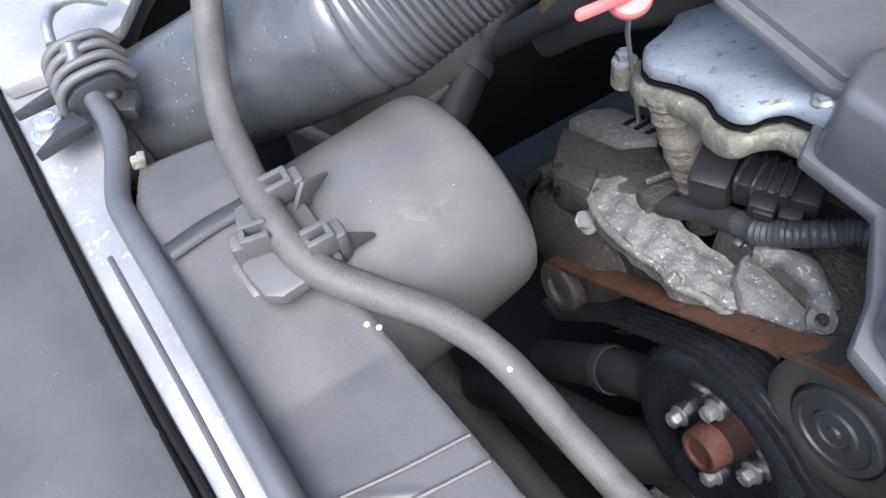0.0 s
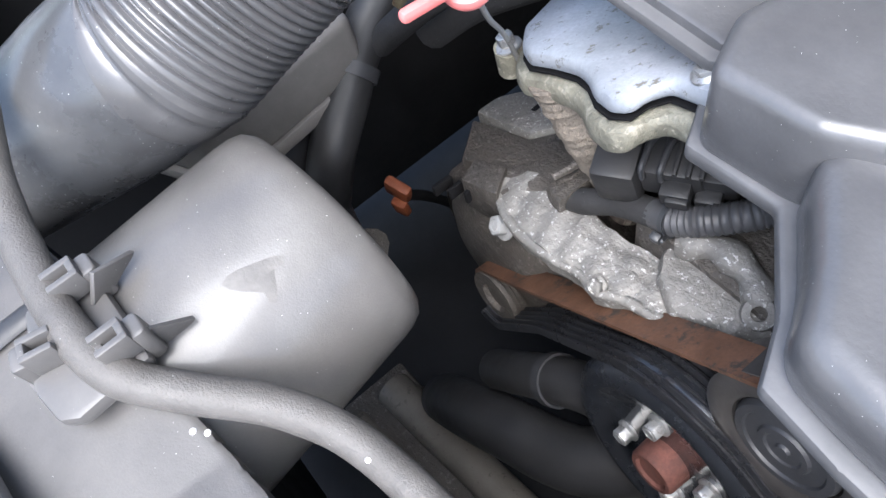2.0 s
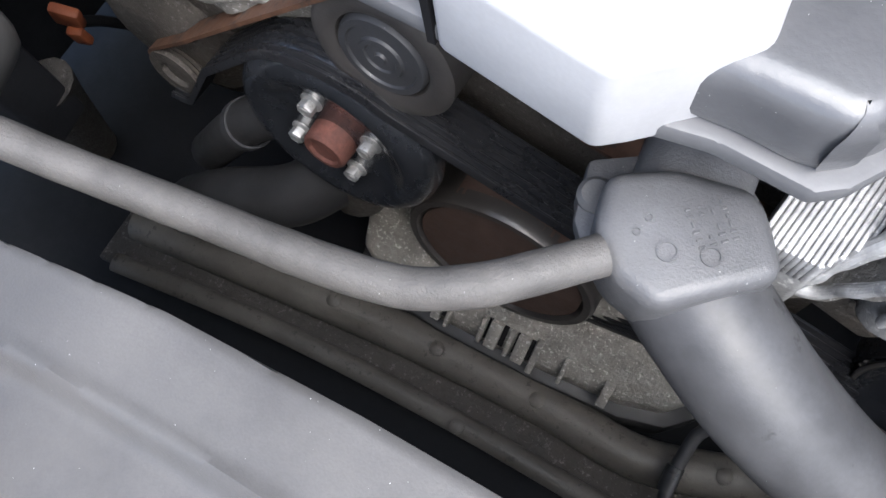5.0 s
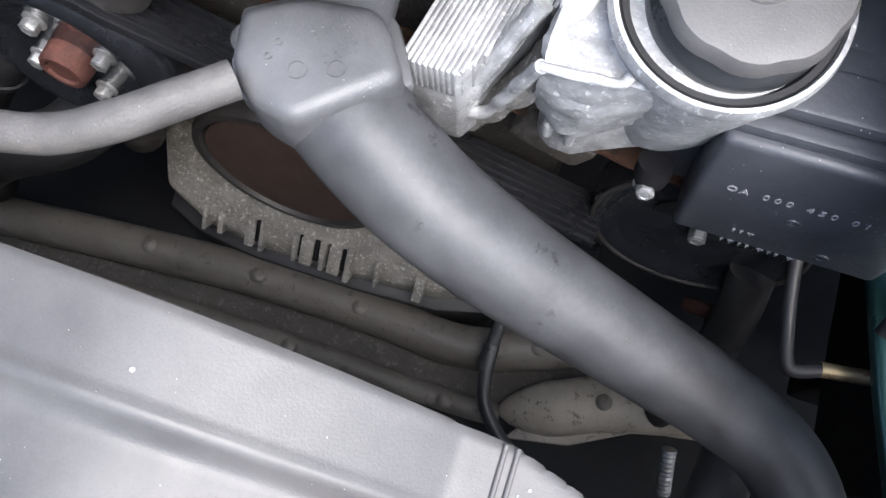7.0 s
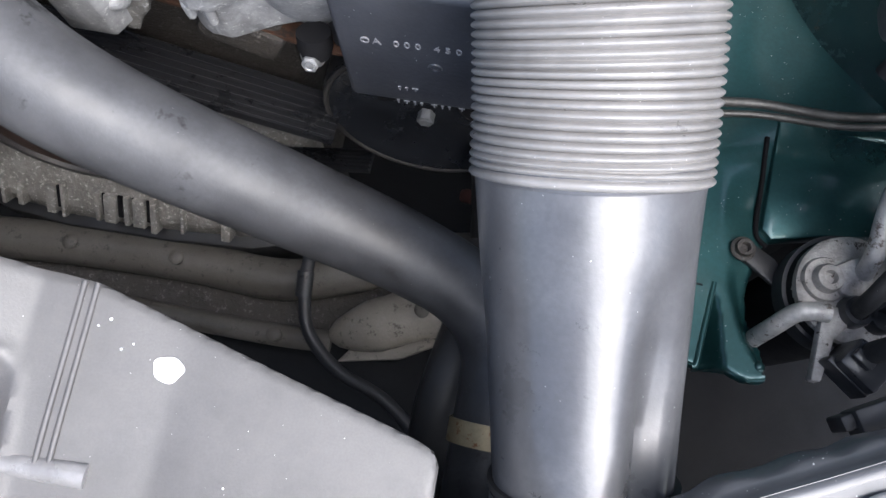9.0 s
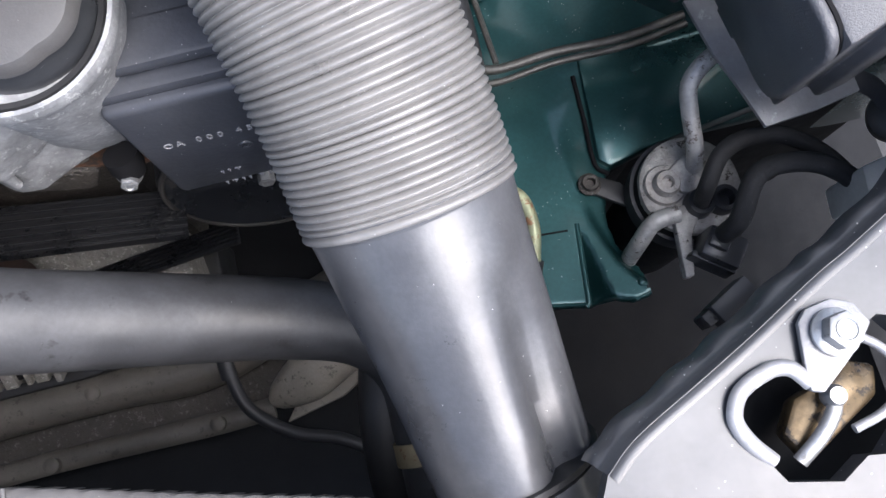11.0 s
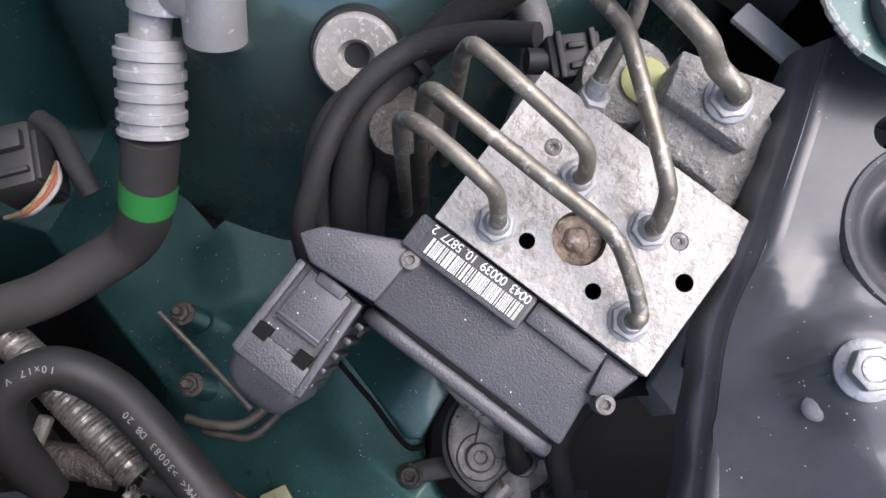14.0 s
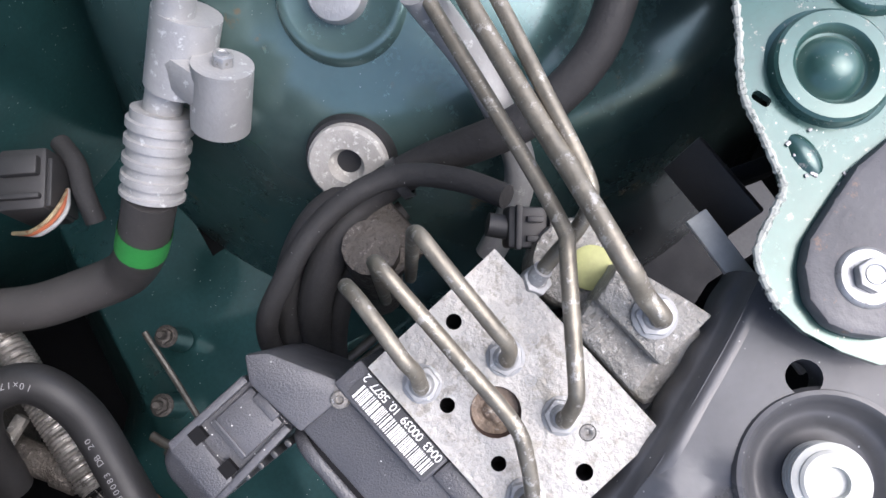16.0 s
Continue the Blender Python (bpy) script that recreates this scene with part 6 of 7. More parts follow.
# ---- foil conduit, coolant fitting, engine side bits ----
cd = thing("foil_conduit", "silver corrugated foil conduit with frayed end", "cable conduit")
part("sleeve", tube([(0.478, 0.24, 0.668), (0.5022, 0.1676, 0.662), (0.5077, 0.1114, 0.662), (0.5123, 0.0563, 0.662)], 0.0094, 20, step=0.0007, rfun=lambda d, w: 1.0 + 0.06 * math.sin(d * 2 * math.pi / 0.0026) + (0.12 * (d / w - 0.88) / 0.12 * math.sin(d * 700) if d > 0.88 * w else 0.0)), M_FOIL, cd)
for k in range(9):
    a = radians(-60 + 40 * k)
    part("fray", rbox(0.0040 + 0.0015 * (k % 3), 0.0004, 0.0052, 0.0002, axes((0.5123, 0.0563, 0.662), (0.083, -0.997, 0), (0, 0, 1)) @ pose(0.002 + 0.0015 * (k % 3), 0.0094 * math.cos(a), 0.0094 * math.sin(a), math.degrees(a) + 90, 12 * (k % 2), 0)), M_FOIL, cd)
part("mouth", lathe([(0, 0), (0.0088, 0), (0.0088, -0.002), (0, -0.002)], 20, along((0.5124, 0.0553, 0.662), (0.083, -0.997, 0))), M_HOLE, cd)
part("cable", tube([(0.5123, 0.0563, 0.662), (0.516, 0.045, 0.655), (0.520, 0.020, 0.640), (0.512, -0.01, 0.62)], 0.0062, 12), M_CLOTH, cd)
ft = thing("hose_fitting", "grey metal hose fitting with bolted clamp arm", "fitting")
part("body", tube([(0.462, 0.120, 0.640), (0.480, 0.098, 0.648), (0.497, 0.078, 0.650)], 0.0095, 18), M_CASTD, ft)
part("collar", tube([(0.495, 0.081, 0.650), (0.503, 0.070, 0.649)], 0.0115, 20, straight=True), M_CASTD, ft)
part("arm", rbox(0.026, 0.008, 0.006, 0.002, pose(0.484, 0.108, 0.662, 0, 0, 30)), M_CAST, ft)
part("bolt", hexbolt((0.480, 0.108, 0.667), (0, 0, 1), 0.009, 0.010, 0.0065), M_CASTD, ft)
part("plug", rbox(0.008, 0.007, 0.010, 0.001, pose(0.507, 0.072, 0.656, 0, 30, 20)), M_GOLD, ft, "small brass plug")
cp = thing("copper_pipe", "tarnished copper pipe under the printed hose", "pipe")
part("pipe", tube([(0.512, 0.058, 0.640), (0.522, 0.040, 0.636), (0.530, 0.018, 0.630), (0.534, 0.0, 0.62)], 0.0065, 14, step=0.002, rfun=lambda d, w: 1.0 + 0.05 * math.sin(d * 900)), M_COPPER, cp)
thing("rocker_side", "dark engine side below the bellows", "engine side", bm=rbox(0.08, 0.16, 0.06, 0.01, pose(0.43, 0.19, 0.62)), mat=M_CASTD)

# ---- receiver drier top: grey disc with fittings ----
rd = thing("receiver_drier", "grey receiver drier head with two silver pipes", "drier")
DC = (0.661, -0.057, 0.640)
part("can", lathe([(0, -0.12), (0.029, -0.12), (0.0315, -0.010), (0.0305, -0.002), (0, -0.002)], 40, pose(*DC)), M_DARK, rd)
part("head", rough(lathe([(0, 0.003), (0.027, 0.003), (0.0300, 0.001), (0.0305, -0.004), (0, -0.004)], 44, pose(DC[0], DC[1], DC[2] + 0.001)), 0.0002, 300, 1), M_DISC, rd, "pale corroded disc")
part("boss_ring", lathe([(0.0, 0.003), (0.0118, 0.003), (0.0128, 0.001), (0.0128, 0.0), (0, 0)], 28, pose(0.6455, -0.0545, 0.643)), M_DISC, rd)
part("boss", lathe([(0.0, 0.004), (0.0030, 0.004), (0.0038, 0.0075), (0.0068, 0.0075), (0.0080, 0.005), (0.0082, 0.0), (0, 0)], 28, pose(0.6455, -0.0545, 0.644)), M_DISC, rd)
part("flange", prism([(0.6475, -0.0475), (0.6600, -0.0400), (0.6690, -0.0440), (0.6690, -0.0560), (0.6600, -0.0640), (0.6520, -0.0620)], 0.643, 0.6495, 0.0015), M_DISC, rd)
for x, y in ((0.6605, -0.0705), (0.6745, -0.0715)):
    part("socket", lathe([(0, 0.003), (0.0048, 0.003), (0.0052, 0.011), (0.0078, 0.011), (0.0086, 0.008), (0.0088, 0.0), (0, 0)], 26, pose(x, y, 0.642)), M_BLACKG, rd, "black sensor socket")
part("arm", prism([(0.6440, -0.0690), (0.6530, -0.0690), (0.6580, -0.0790), (0.6510, -0.0870), (0.6450, -0.1110), (0.6395, -0.1110), (0.6425, -0.0850)], 0.640, 0.6475, 0.0015), M_DISC, rd)
part("plug", merge(rbox(0.0230, 0.0190, 0.026, 0.0025, pose(0.6600, -0.1010, 0.652, 0, 0, -38)), rbox(0.0110, 0.0060, 0.004, 0.001, pose(0.6560, -0.0990, 0.667, 0, 0, -38)), rbox(0.0260, 0.0040, 0.016, 0.001, pose(0.6540, -0.1070, 0.650, 0, 0, -38))), M_BLACKG, rd, "black cable plug")
part("upper_pipe", tube([(0.6640, -0.0490, 0.648), (0.6620, -0.0410, 0.663), (0.6605, -0.0250, 0.674), (0.6610, -0.0120, 0.683), (0.6690, -0.0040, 0.689), (0.685, 0.004, 0.690), (0.72, 0.02, 0.69)], 0.0050, 16), M_DISCP, rd, "silver pipe")
part("lower_pipe", tube([(0.6460, -0.0740, 0.649), (0.6370, -0.0745, 0.649), (0.6300, -0.0765, 0.645), (0.6240, -0.0830, 0.630), (0.622, -0.088, 0.60)], 0.0052, 16), M_DISCP, rd, "silver pipe")
part("clamp_arm", prism([(0.6040, -0.0330), (0.6120, -0.0295), (0.6290, -0.0390), (0.6350, -0.0470), (0.6340, -0.0570), (0.6270, -0.0540), (0.6130, -0.0440), (0.6060, -0.0410)], 0.613, 0.6175, 0.0012), M_RUBBER, rd, "black clamp strap")
part("clamp_ring", lathe([(0.0308, -0.022), (0.0335, -0.022), (0.0335, -0.008), (0.0308, -0.008)], 44, pose(*DC)), M_BLACK, rd)
part("clamp_bolt", lathe([(0, 0.001), (0.0026, 0.001), (0.0030, 0.005), (0.0050, 0.005), (0.0055, 0.002), (0.0072, 0.001), (0.0074, 0.0), (0, 0)], 24, pose(0.6097, -0.0362, 0.6175)), M_CASTD, rd, "grimy sleeve nut")
part("cable", tube([(0.6600, -0.0950, 0.668), (0.6625, -0.0920, 0.686), (0.6735, -0.0740, 0.695), (0.6920, -0.0690, 0.691), (0.7150, -0.0740, 0.688), (0.735, -0.090, 0.680), (0.75, -0.12, 0.66)], 0.0056, 12), M_CLOTH, rd)
part("cable", tube([(0.6605, -0.0705, 0.650), (0.6570, -0.0680, 0.672), (0.6665, -0.0540, 0.681), (0.6830, -0.0480, 0.681), (0.7040, -0.0510, 0.680), (0.725, -0.066, 0.676), (0.75, -0.09, 0.66)], 0.0050, 12), M_CLOTH, rd)

# ---- hydraulic unit ----
BM = axes((0.6828, 0.0159, 0.8373), (0.1729, -0.9803, -0.0958), (0.9815, 0.1634, 0.0996))      # x along the long side, y across, z up


def on_block(x, y, z=0.0):
    return BM @ Vector((x, y, z))


BUP = BM.to_3x3() @ Vector((0, 0, 1))
hyd = thing("brake_hydraulic_unit", "machined aluminium brake hydraulic block with black controller", "hydraulic unit")
blk = [(0, 0), (0.0805, 0), (0.0805, 0.0580), (-0.0008, 0.0580)]
holes = [(0.0270, 0.0113, 0.0026, 8), (0.0524, 0.0111, 0.0026, 8), (0.0732, 0.0302, 0.0029, 10), (0.0080, 0.0314, 0.0027, 8), (0.0159, 0.0399, 0.0028, 5), (0.0645, 0.0397, 0.0029, 5), (0.0394, 0.0217, 0.0086, 14)]
bmb = sheet(blk, lambda x, y: 0.0, 0.040, holes=[circle(x, y, r) for x, y, r, d in holes])
bmb.transform(BM)
block = part("block", bmb, M_BLOCK, hyd, smooth=25)
for x, y, r, d in holes:
    part("bore", lathe([(r, 0.0), (r * 0.96, -0.0006), (r * 0.96, -0.012), (0, -0.012)], 22, BM @ pose(x, y, -0.0005)), M_RUSTDISC if r > 0.006 else M_HOLE, hyd)
part("bore_plug", rough(lathe([(0, -0.0035), (0.0035, -0.004), (0.0045, -0.0052), (0.0080, -0.0052)], 26, BM @ pose(0.0394, 0.0217, 0.0)), 0.0004, 900, 1), M_RUST_PLUG, hyd, "rust-stained bore plug")
for x, y in ((0.0159, 0.0399), (0.0645, 0.0397)):
    part("screw", lathe([(0, -0.0010), (0.0008, -0.0010), (0.0010, -0.0002), (0.0018, 0.0002), (0.0026, 0.0), (0.0027, -0.001)], 18, BM @ pose(x, y, 0.0)), M_CAST, hyd)
NUTS = ((0.0162, 0.0098), (0.0282, 0.0362), (0.0547, 0.0370), (0.0662, 0.0104))
for k, (x, y) in enumerate(NUTS):
    part("nut", merge(hexbolt(on_block(x, y), BUP, 0.0108, 0.0030, 0.0, 12 + 23 * k), lathe([(0.0066, 0), (0.0066, 0.0005), (0.0055, 0.0012), (0.0, 0.0012)], 24, BM @ pose(x, y, 0.0)), lathe([(0.0043, 0.0028), (0.0040, 0.0044), (0.0032, 0.0052), (0.0, 0.0052)], 20, BM @ pose(x, y, 0.0))), M_FIT, hyd, "grey union nut")
# faint stamped circles and digits, too worn to read: plain bars
for x, y in ((0.0394, 0.0373), (0.0300, 0.0470)):
    part("stamp", merge(lathe([(0.0015, 0.0), (0.0015, 0.00025), (0.0020, 0.00025), (0.0020, 0.0)], 22, BM @ pose(x, y, 0.0)), rbox(0.0026, 0.0004, 0.0002, 0.0, BM @ pose(x, y, 0.0001)), rbox(0.0004, 0.0026, 0.0002, 0.0, BM @ pose(x, y, 0.0001))), M_STAMP, hyd)
random.seed(4)
for x0, y0, n in ((0.030, 0.0045, 5), (0.044, 0.0040, 3), (0.0545, 0.0035, 5), (0.012, 0.0440, 4), (0.020, 0.0500, 5), (0.040, 0.0455, 3), (0.058, 0.0200, 5), (0.047, 0.0490, 4), (0.005, 0.0210, 3)):
    for k in range(n):
        a = random.choice([0, 90])
        part("stamp", rbox(0.0016, 0.0004, 0.0002, 0.0, BM @ pose(x0 + 0.0025 * k, y0 + random.choice([-0.0008, 0, 0.0008]), 0.00008, 0, 0, a)), M_STAMP, hyd)
        part("stamp", rbox(0.0004, 0.0022, 0.0002, 0.0, BM @ pose(x0 + 0.0025 * k + random.choice([-0.0007, 0.0007]), y0, 0.00009)), M_STAMP, hyd)
ecu = part("controller", prism([(-0.0040, -0.0005), (0.0790, -0.0005), (0.0790, -0.0150), (0.0725, -0.0165), (0.0750, -0.0330), (-0.0010, -0.0330), (-0.0040, -0.0120)], -0.084, -0.0075, 0.0018, m=BM, zfun=lambda x, y: -0.0035 * max(0.0, min(1.0, (-0.016 - y) / 0.016)) - 0.14 * max(0.0, x - 0.060) * (y < -0.009)), M_ECU, hyd, "black grained plastic controller")
part("shoulder", rbox(0.0450, 0.0122, 0.009, 0.0012, BM @ pose(0.0185, -0.0066, -0.0070)), M_ECU, ecu)
part("shoulder", rbox(0.0270, 0.0082, 0.008, 0.0012, BM @ pose(0.0548, -0.0046, -0.0082)), M_ECU, ecu)
part("end_tab", prism([(0.0680, -0.0005), (0.0805, -0.0005), (0.0775, -0.0115), (0.0705, -0.0150)], -0.020, -0.0055, 0.0012, m=BM), M_ECU, ecu)
LD = BM @ axes((0, -0.0330, 0), (1, 0, 0), (0, 0, 1))
part("rubber_rim", prism(roundrect(0.0370, -0.047, 0.0745, 0.070, 0.012), -0.0006, 0.0012, 0.0, m=LD), M_HOLE, ecu, "dark seam")
part("lid", prism(roundrect(0.0370, -0.0465, 0.0775, 0.0700, 0.0135), 0.0008, 0.0066, 0.0026, seg=4, m=LD), M_ECU, ecu, "rounded black lid")
part("lid_lug", rbox(0.016, 0.005, 0.006, 0.001, BM @ pose(0.030, -0.036, -0.082)), M_ECU, ecu)
part("arm", prism([(-0.0319, -0.0294), (-0.0268, -0.0228), (-0.0024, -0.0103), (0.0020, -0.0130), (0.0010, -0.0325), (-0.0232, -0.0347)], -0.070, -0.0050, 0.0015, m=BM), M_ECU, ecu, "connector arm")
for x, y in ((0.0016, -0.0150), (0.0765, -0.0140)):
    part("screw_head", lathe([(0, 0.0015), (0.0012, 0.0015), (0.0016, 0.0028), (0.0030, 0.0024), (0.0034, 0.001), (0.0034, -0.006), (0, -0.006)], 22, BM @ pose(x, y, -0.0065)), M_CAST, ecu, "grey screw head")
part("base_bracket", prism([(0.6848, -0.0502), (0.7150, -0.0470), (0.7400, -0.0420), (0.7400, 0.030), (0.665, 0.030), (0.6711, -0.0039), (0.6784, -0.0264)], 0.6985, 0.7012, 0.0004), M_STRIP, hyd, "bright sheet metal base bracket")
# bar code label with its number
part("label", rbox(0.0385, 0.0098, 0.0003, 0.0, BM @ pose(0.0205, -0.0060, -0.0023)), M_BLACK, ecu)
random.seed(9)
x = 0.0035
while x < 0.0385:
    wd = random.choice([0.0003, 0.0003, 0.0006, 0.0009])
    part("code_bar", rbox(wd, 0.0056, 0.0003, 0.0, BM @ pose(x + wd / 2, -0.0079, -0.0021)), M_PAPER, ecu)
    x += wd + random.choice([0.0003, 0.0003, 0.0006])
for k, ch in enumerate("0043 00039 10.5877 2"):
    if ch != " ":
        lettering(ch, 0.0042, BM @ pose(0.0392 - 0.00188 * k, -0.0043, -0.0020, 0, 0, 180) @ pose(0, -0.0029, 0), M_PAPER, ecu, "digit", 0.0001)
# plug connector on the controller's arm
con = part("connector", prism([(-0.0272, -0.0352), (-0.0028, -0.0352), (0.0003, -0.0715), (-0.0272, -0.0715)], -0.062, -0.0125, 0.0012, m=BM), M_ECU, hyd, "black plug connector")
part("latch_frame", merge(rbox(0.0030, 0.0350, 0.0045, 0.0007, BM @ pose(-0.0258, -0.0530, -0.0116)), rbox(0.0030, 0.0350, 0.0045, 0.0007, BM @ pose(-0.0022, -0.0530, -0.0116, 0, 0, 4)), rbox(0.0250, 0.0100, 0.0042, 0.0008, BM @ pose(-0.0136, -0.0662, -0.0118))), M_ECU, con)
part("latch_slide", rbox(0.0170, 0.0190, 0.0038, 0.0008, BM @ pose(-0.0140, -0.0455, -0.0120)), M_ECU, con)
part("latch_step", rbox(0.0110, 0.0040, 0.0050, 0.0008, BM @ pose(-0.0138, -0.0365, -0.0116)), M_ECU, con)
part("latch_ridge", rbox(0.0170, 0.0012, 0.0048, 0.0004, BM @ pose(-0.0140, -0.0530, -0.0118)), M_ECU, con)
for x, y in ((-0.0222, -0.0608), (-0.0066, -0.0605)):
    part("window", rbox(0.0052, 0.0048, 0.0030, 0.0, BM @ pose(x, y, -0.0108)), M_HOLE, con, "dark square window")
part("boot", prism([(-0.0275, -0.0705), (0.0004, -0.0705), (-0.0010, -0.0790), (-0.0055, -0.0835), (-0.0200, -0.0835), (-0.0262, -0.0800)], -0.060, -0.0135, 0.0040, seg=4, m=BM, zfun=lambda x, y: -0.7 * max(0.0, -0.0715 - y)), M_ECU, con)
for k in range(5):
    part("tooth", rbox(0.0030, 0.0022, 0.030, 0.0006, BM @ pose(0.0006 - 0.0004 * k, -0.0420 - 0.0062 * k, -0.034)), M_BLACKG, con)

# ---- pressure block behind the unit ----
acc = thing("pressure_block", "rough square aluminium pressure block with a pipe union", "hydraulic block")
part("block", rough(prism([(0.0295, 0.0848), (0.0615, 0.0940), (0.0622, 0.0709), (0.0335, 0.0702)], -0.035, 0.0110, 0.0009, m=BM), 0.0002, 700, 3), M_PITTED, acc, smooth=30)
part("step", rough(prism([(0.0330, 0.0710), (0.0625, 0.0716), (0.0655, 0.0592), (0.0350, 0.0592)], -0.035, 0.0015, 0.0022, m=BM, zfun=lambda x, y: 0.22 * (y - 0.0592)), 0.0002, 700, 3), M_PITTED, acc, smooth=30)
part("lower_body", rough(prism([(0.0360, 0.0600), (0.0735, 0.0600), (0.0770, 0.0680), (0.0775, 0.0900), (0.0560, 0.0930)], -0.040, 0.0030, 0.003, m=BM, zfun=lambda x, y: -0.95 * max(0.0, x - 0.060)), 0.0003, 700, 3), M_PITTED, acc, smooth=30)
part("nut", merge(hexbolt(on_block(0.0492, 0.0800, 0.0110), BUP, 0.0118, 0.0034, 0.0074), lathe([(0.0045, 0.0032), (0.0042, 0.0050), (0.0036, 0.0056), (0, 0.0056)], 22, BM @ pose(0.0492, 0.0800, 0.0110))), M_FIT, acc, "grey union nut")
part("motor", lathe([(0, -0.05), (0.0150, -0.05), (0.0162, -0.03), (0.0162, -0.004), (0.0150, -0.0006), (0.0120, 0.0), (0, 0.0)], 36, BM @ pose(0.0215, 0.0770, -0.0120)), M_PITTED, acc, "round yellowed pump body")
part("motor_cap", lathe([(0, 0.0012), (0.0065, 0.0010), (0.0080, 0.0), (0.0080, -0.004), (0, -0.004)], 30, BM @ pose(0.0265, 0.0795, -0.0105)), M_OCHRE, acc, "yellow-green paint mark")

# ---- brake pipes ----
def riser(k, h, *rest):
    """Pipe out of the k-th nut, upright at first."""
    x, y = NUTS[k]
    return [tuple(on_block(x, y, 0.004)), tuple(on_block(x, y, h))] + list(rest)


pipes = [
    riser(0, 0.010, (0.6955, 0.0040, 0.8600), (0.6945, 0.0095, 0.8655), (0.6935, 0.0220, 0.8670), (0.6925, 0.0320, 0.8660), (0.6916, 0.0372, 0.8620), (0.6912, 0.0395, 0.8540), (0.691, 0.041, 0.83), (0.690, 0.043, 0.76)),
    riser(3, 0.010, (0.7060, -0.0470, 0.8430), (0.7105, -0.0360, 0.8500), (0.7128, -0.0245, 0.8545), (0.7095, -0.0020, 0.8580), (0.7060, 0.0200, 0.8615), (0.7037, 0.0340, 0.8640), (0.7030, 0.0395, 0.8610), (0.7027, 0.0415, 0.8520), (0.7025, 0.044, 0.83), (0.70, 0.045, 0.76)),
    riser(1, 0.012, (0.7240, -0.0040, 0.8580), (0.7228, 0.0025, 0.8635), (0.7208, 0.0160, 0.8680), (0.7190, 0.0300, 0.8710), (0.7183, 0.0372, 0.8705), (0.7180, 0.0405, 0.8640), (0.7175, 0.0420, 0.85), (0.714, 0.046, 0.77)),
    riser(2, 0.009, (0.7320, -0.0295, 0.8530), (0.7347, -0.0253, 0.8575), (0.7430, -0.0100, 0.8615), (0.7520, 0.0065, 0.8650), (0.7550, 0.0115, 0.8650), (0.7575, 0.0165, 0.8640), (0.7600, 0.0350, 0.8620), (0.7620, 0.0630, 0.8610), (0.765, 0.11, 0.86), (0.77, 0.16, 0.86)),
    [tuple(on_block(0.0492, 0.0800, 0.014)), tuple(on_block(0.0492, 0.0800, 0.020)), (0.7662, -0.0130, 0.8650), (0.7645, -0.0070, 0.8735), (0.7640, -0.0020, 0.8760), (0.7650, 0.0100, 0.8760), (0.7670, 0.0290, 0.8735), (0.7682, 0.0430, 0.8715), (0.772, 0.09, 0.87), (0.778, 0.15, 0.87)],
    [(0.7475, 0.0110, 0.8430), (0.7540, 0.0130, 0.8510), (0.7620, 0.0150, 0.8590), (0.7685, 0.0190, 0.8650), (0.7712, 0.0245, 0.8690), (0.7728, 0.0360, 0.8710), (0.7755, 0.0570, 0.8720), (0.7800, 0.0880, 0.8720), (0.786, 0.14, 0.872)],
]
radii = (0.0026, 0.0026, 0.0026, 0.0027, 0.0034, 0.0026)
for pts, r in zip(pipes, radii):
    thing("brake_pipe", "olive-brown brake pipe spotted with white corrosion", "pipe", "brake pipes", bm=tube(pts, r, 14, 8), mat=M_PIPE)
un = thing("pipe_union", "pale metal union at the side of the brake block", "union")
part("nut", hexbolt((0.7440, 0.0105, 0.8350), (0.35, -0.1, 0.9), 0.0095, 0.007, 0.0), M_FIT, un)
part("stem", tube([(0.7445, 0.0103, 0.839), (0.7490, 0.0115, 0.8455)], 0.0034, 12, straight=True), M_FIT, un)

# ---- air-conditioning line ----
ac = thing("air_conditioning_hose", "black hose with green band and grey metal end fitting", "hose")
part("hose", tube([(0.50, 0.178, 0.672), (0.535, 0.159, 0.680), (0.565, 0.1495, 0.687), (0.588, 0.1430, 0.6955), (0.602, 0.1405, 0.710), (0.6125, 0.1408, 0.7255), (0.634, 0.147, 0.756)], 0.0125, 22, 10), M_ACHOSE, ac)
part("crimp", tube([(0.440, 0.208, 0.658), (0.470, 0.195, 0.665), (0.503, 0.1765, 0.6725)], 0.0142, 24), M_FIT, ac, "silver crimped sleeve")
part("green_band", tube([(0.6098, 0.1406, 0.7210), (0.6192, 0.1424, 0.7350)], 0.0131, 24, straight=True, caps=False), M_TAPE, ac, "bright green tape band")
part("ferrule", tube([(0.634, 0.1465, 0.755), (0.660, 0.1680, 0.778)], 0.0138, 26, straight=True, step=0.0006, rfun=lambda d, w: 1.0 + 0.075 * (1.0 if math.cos(d * 2 * math.pi / 0.0086) > 0.1 else -0.4)), M_FIT, ac, "grey ribbed ferrule")
part("neck", tube([(0.659, 0.167, 0.777), (0.670, 0.173, 0.789)], 0.0085, 18, straight=True), M_FIT, ac)
part("joint", tube([(0.672, 0.170, 0.785), (0.693, 0.183, 0.809)], 0.0145, 28, straight=True), M_FIT, ac, "grey coupling block")
part("joint_boss", tube([(0.679, 0.1455, 0.782), (0.694, 0.1565, 0.806)], 0.0128, 28, straight=True), M_FIT, ac)
part("joint_bridge", rbox(0.018, 0.026, 0.020, 0.004, axes((0.682, 0.163, 0.797), (0.5, 0.30, 0.8), (-0.3, 0.9, 0))), M_FIT, ac)
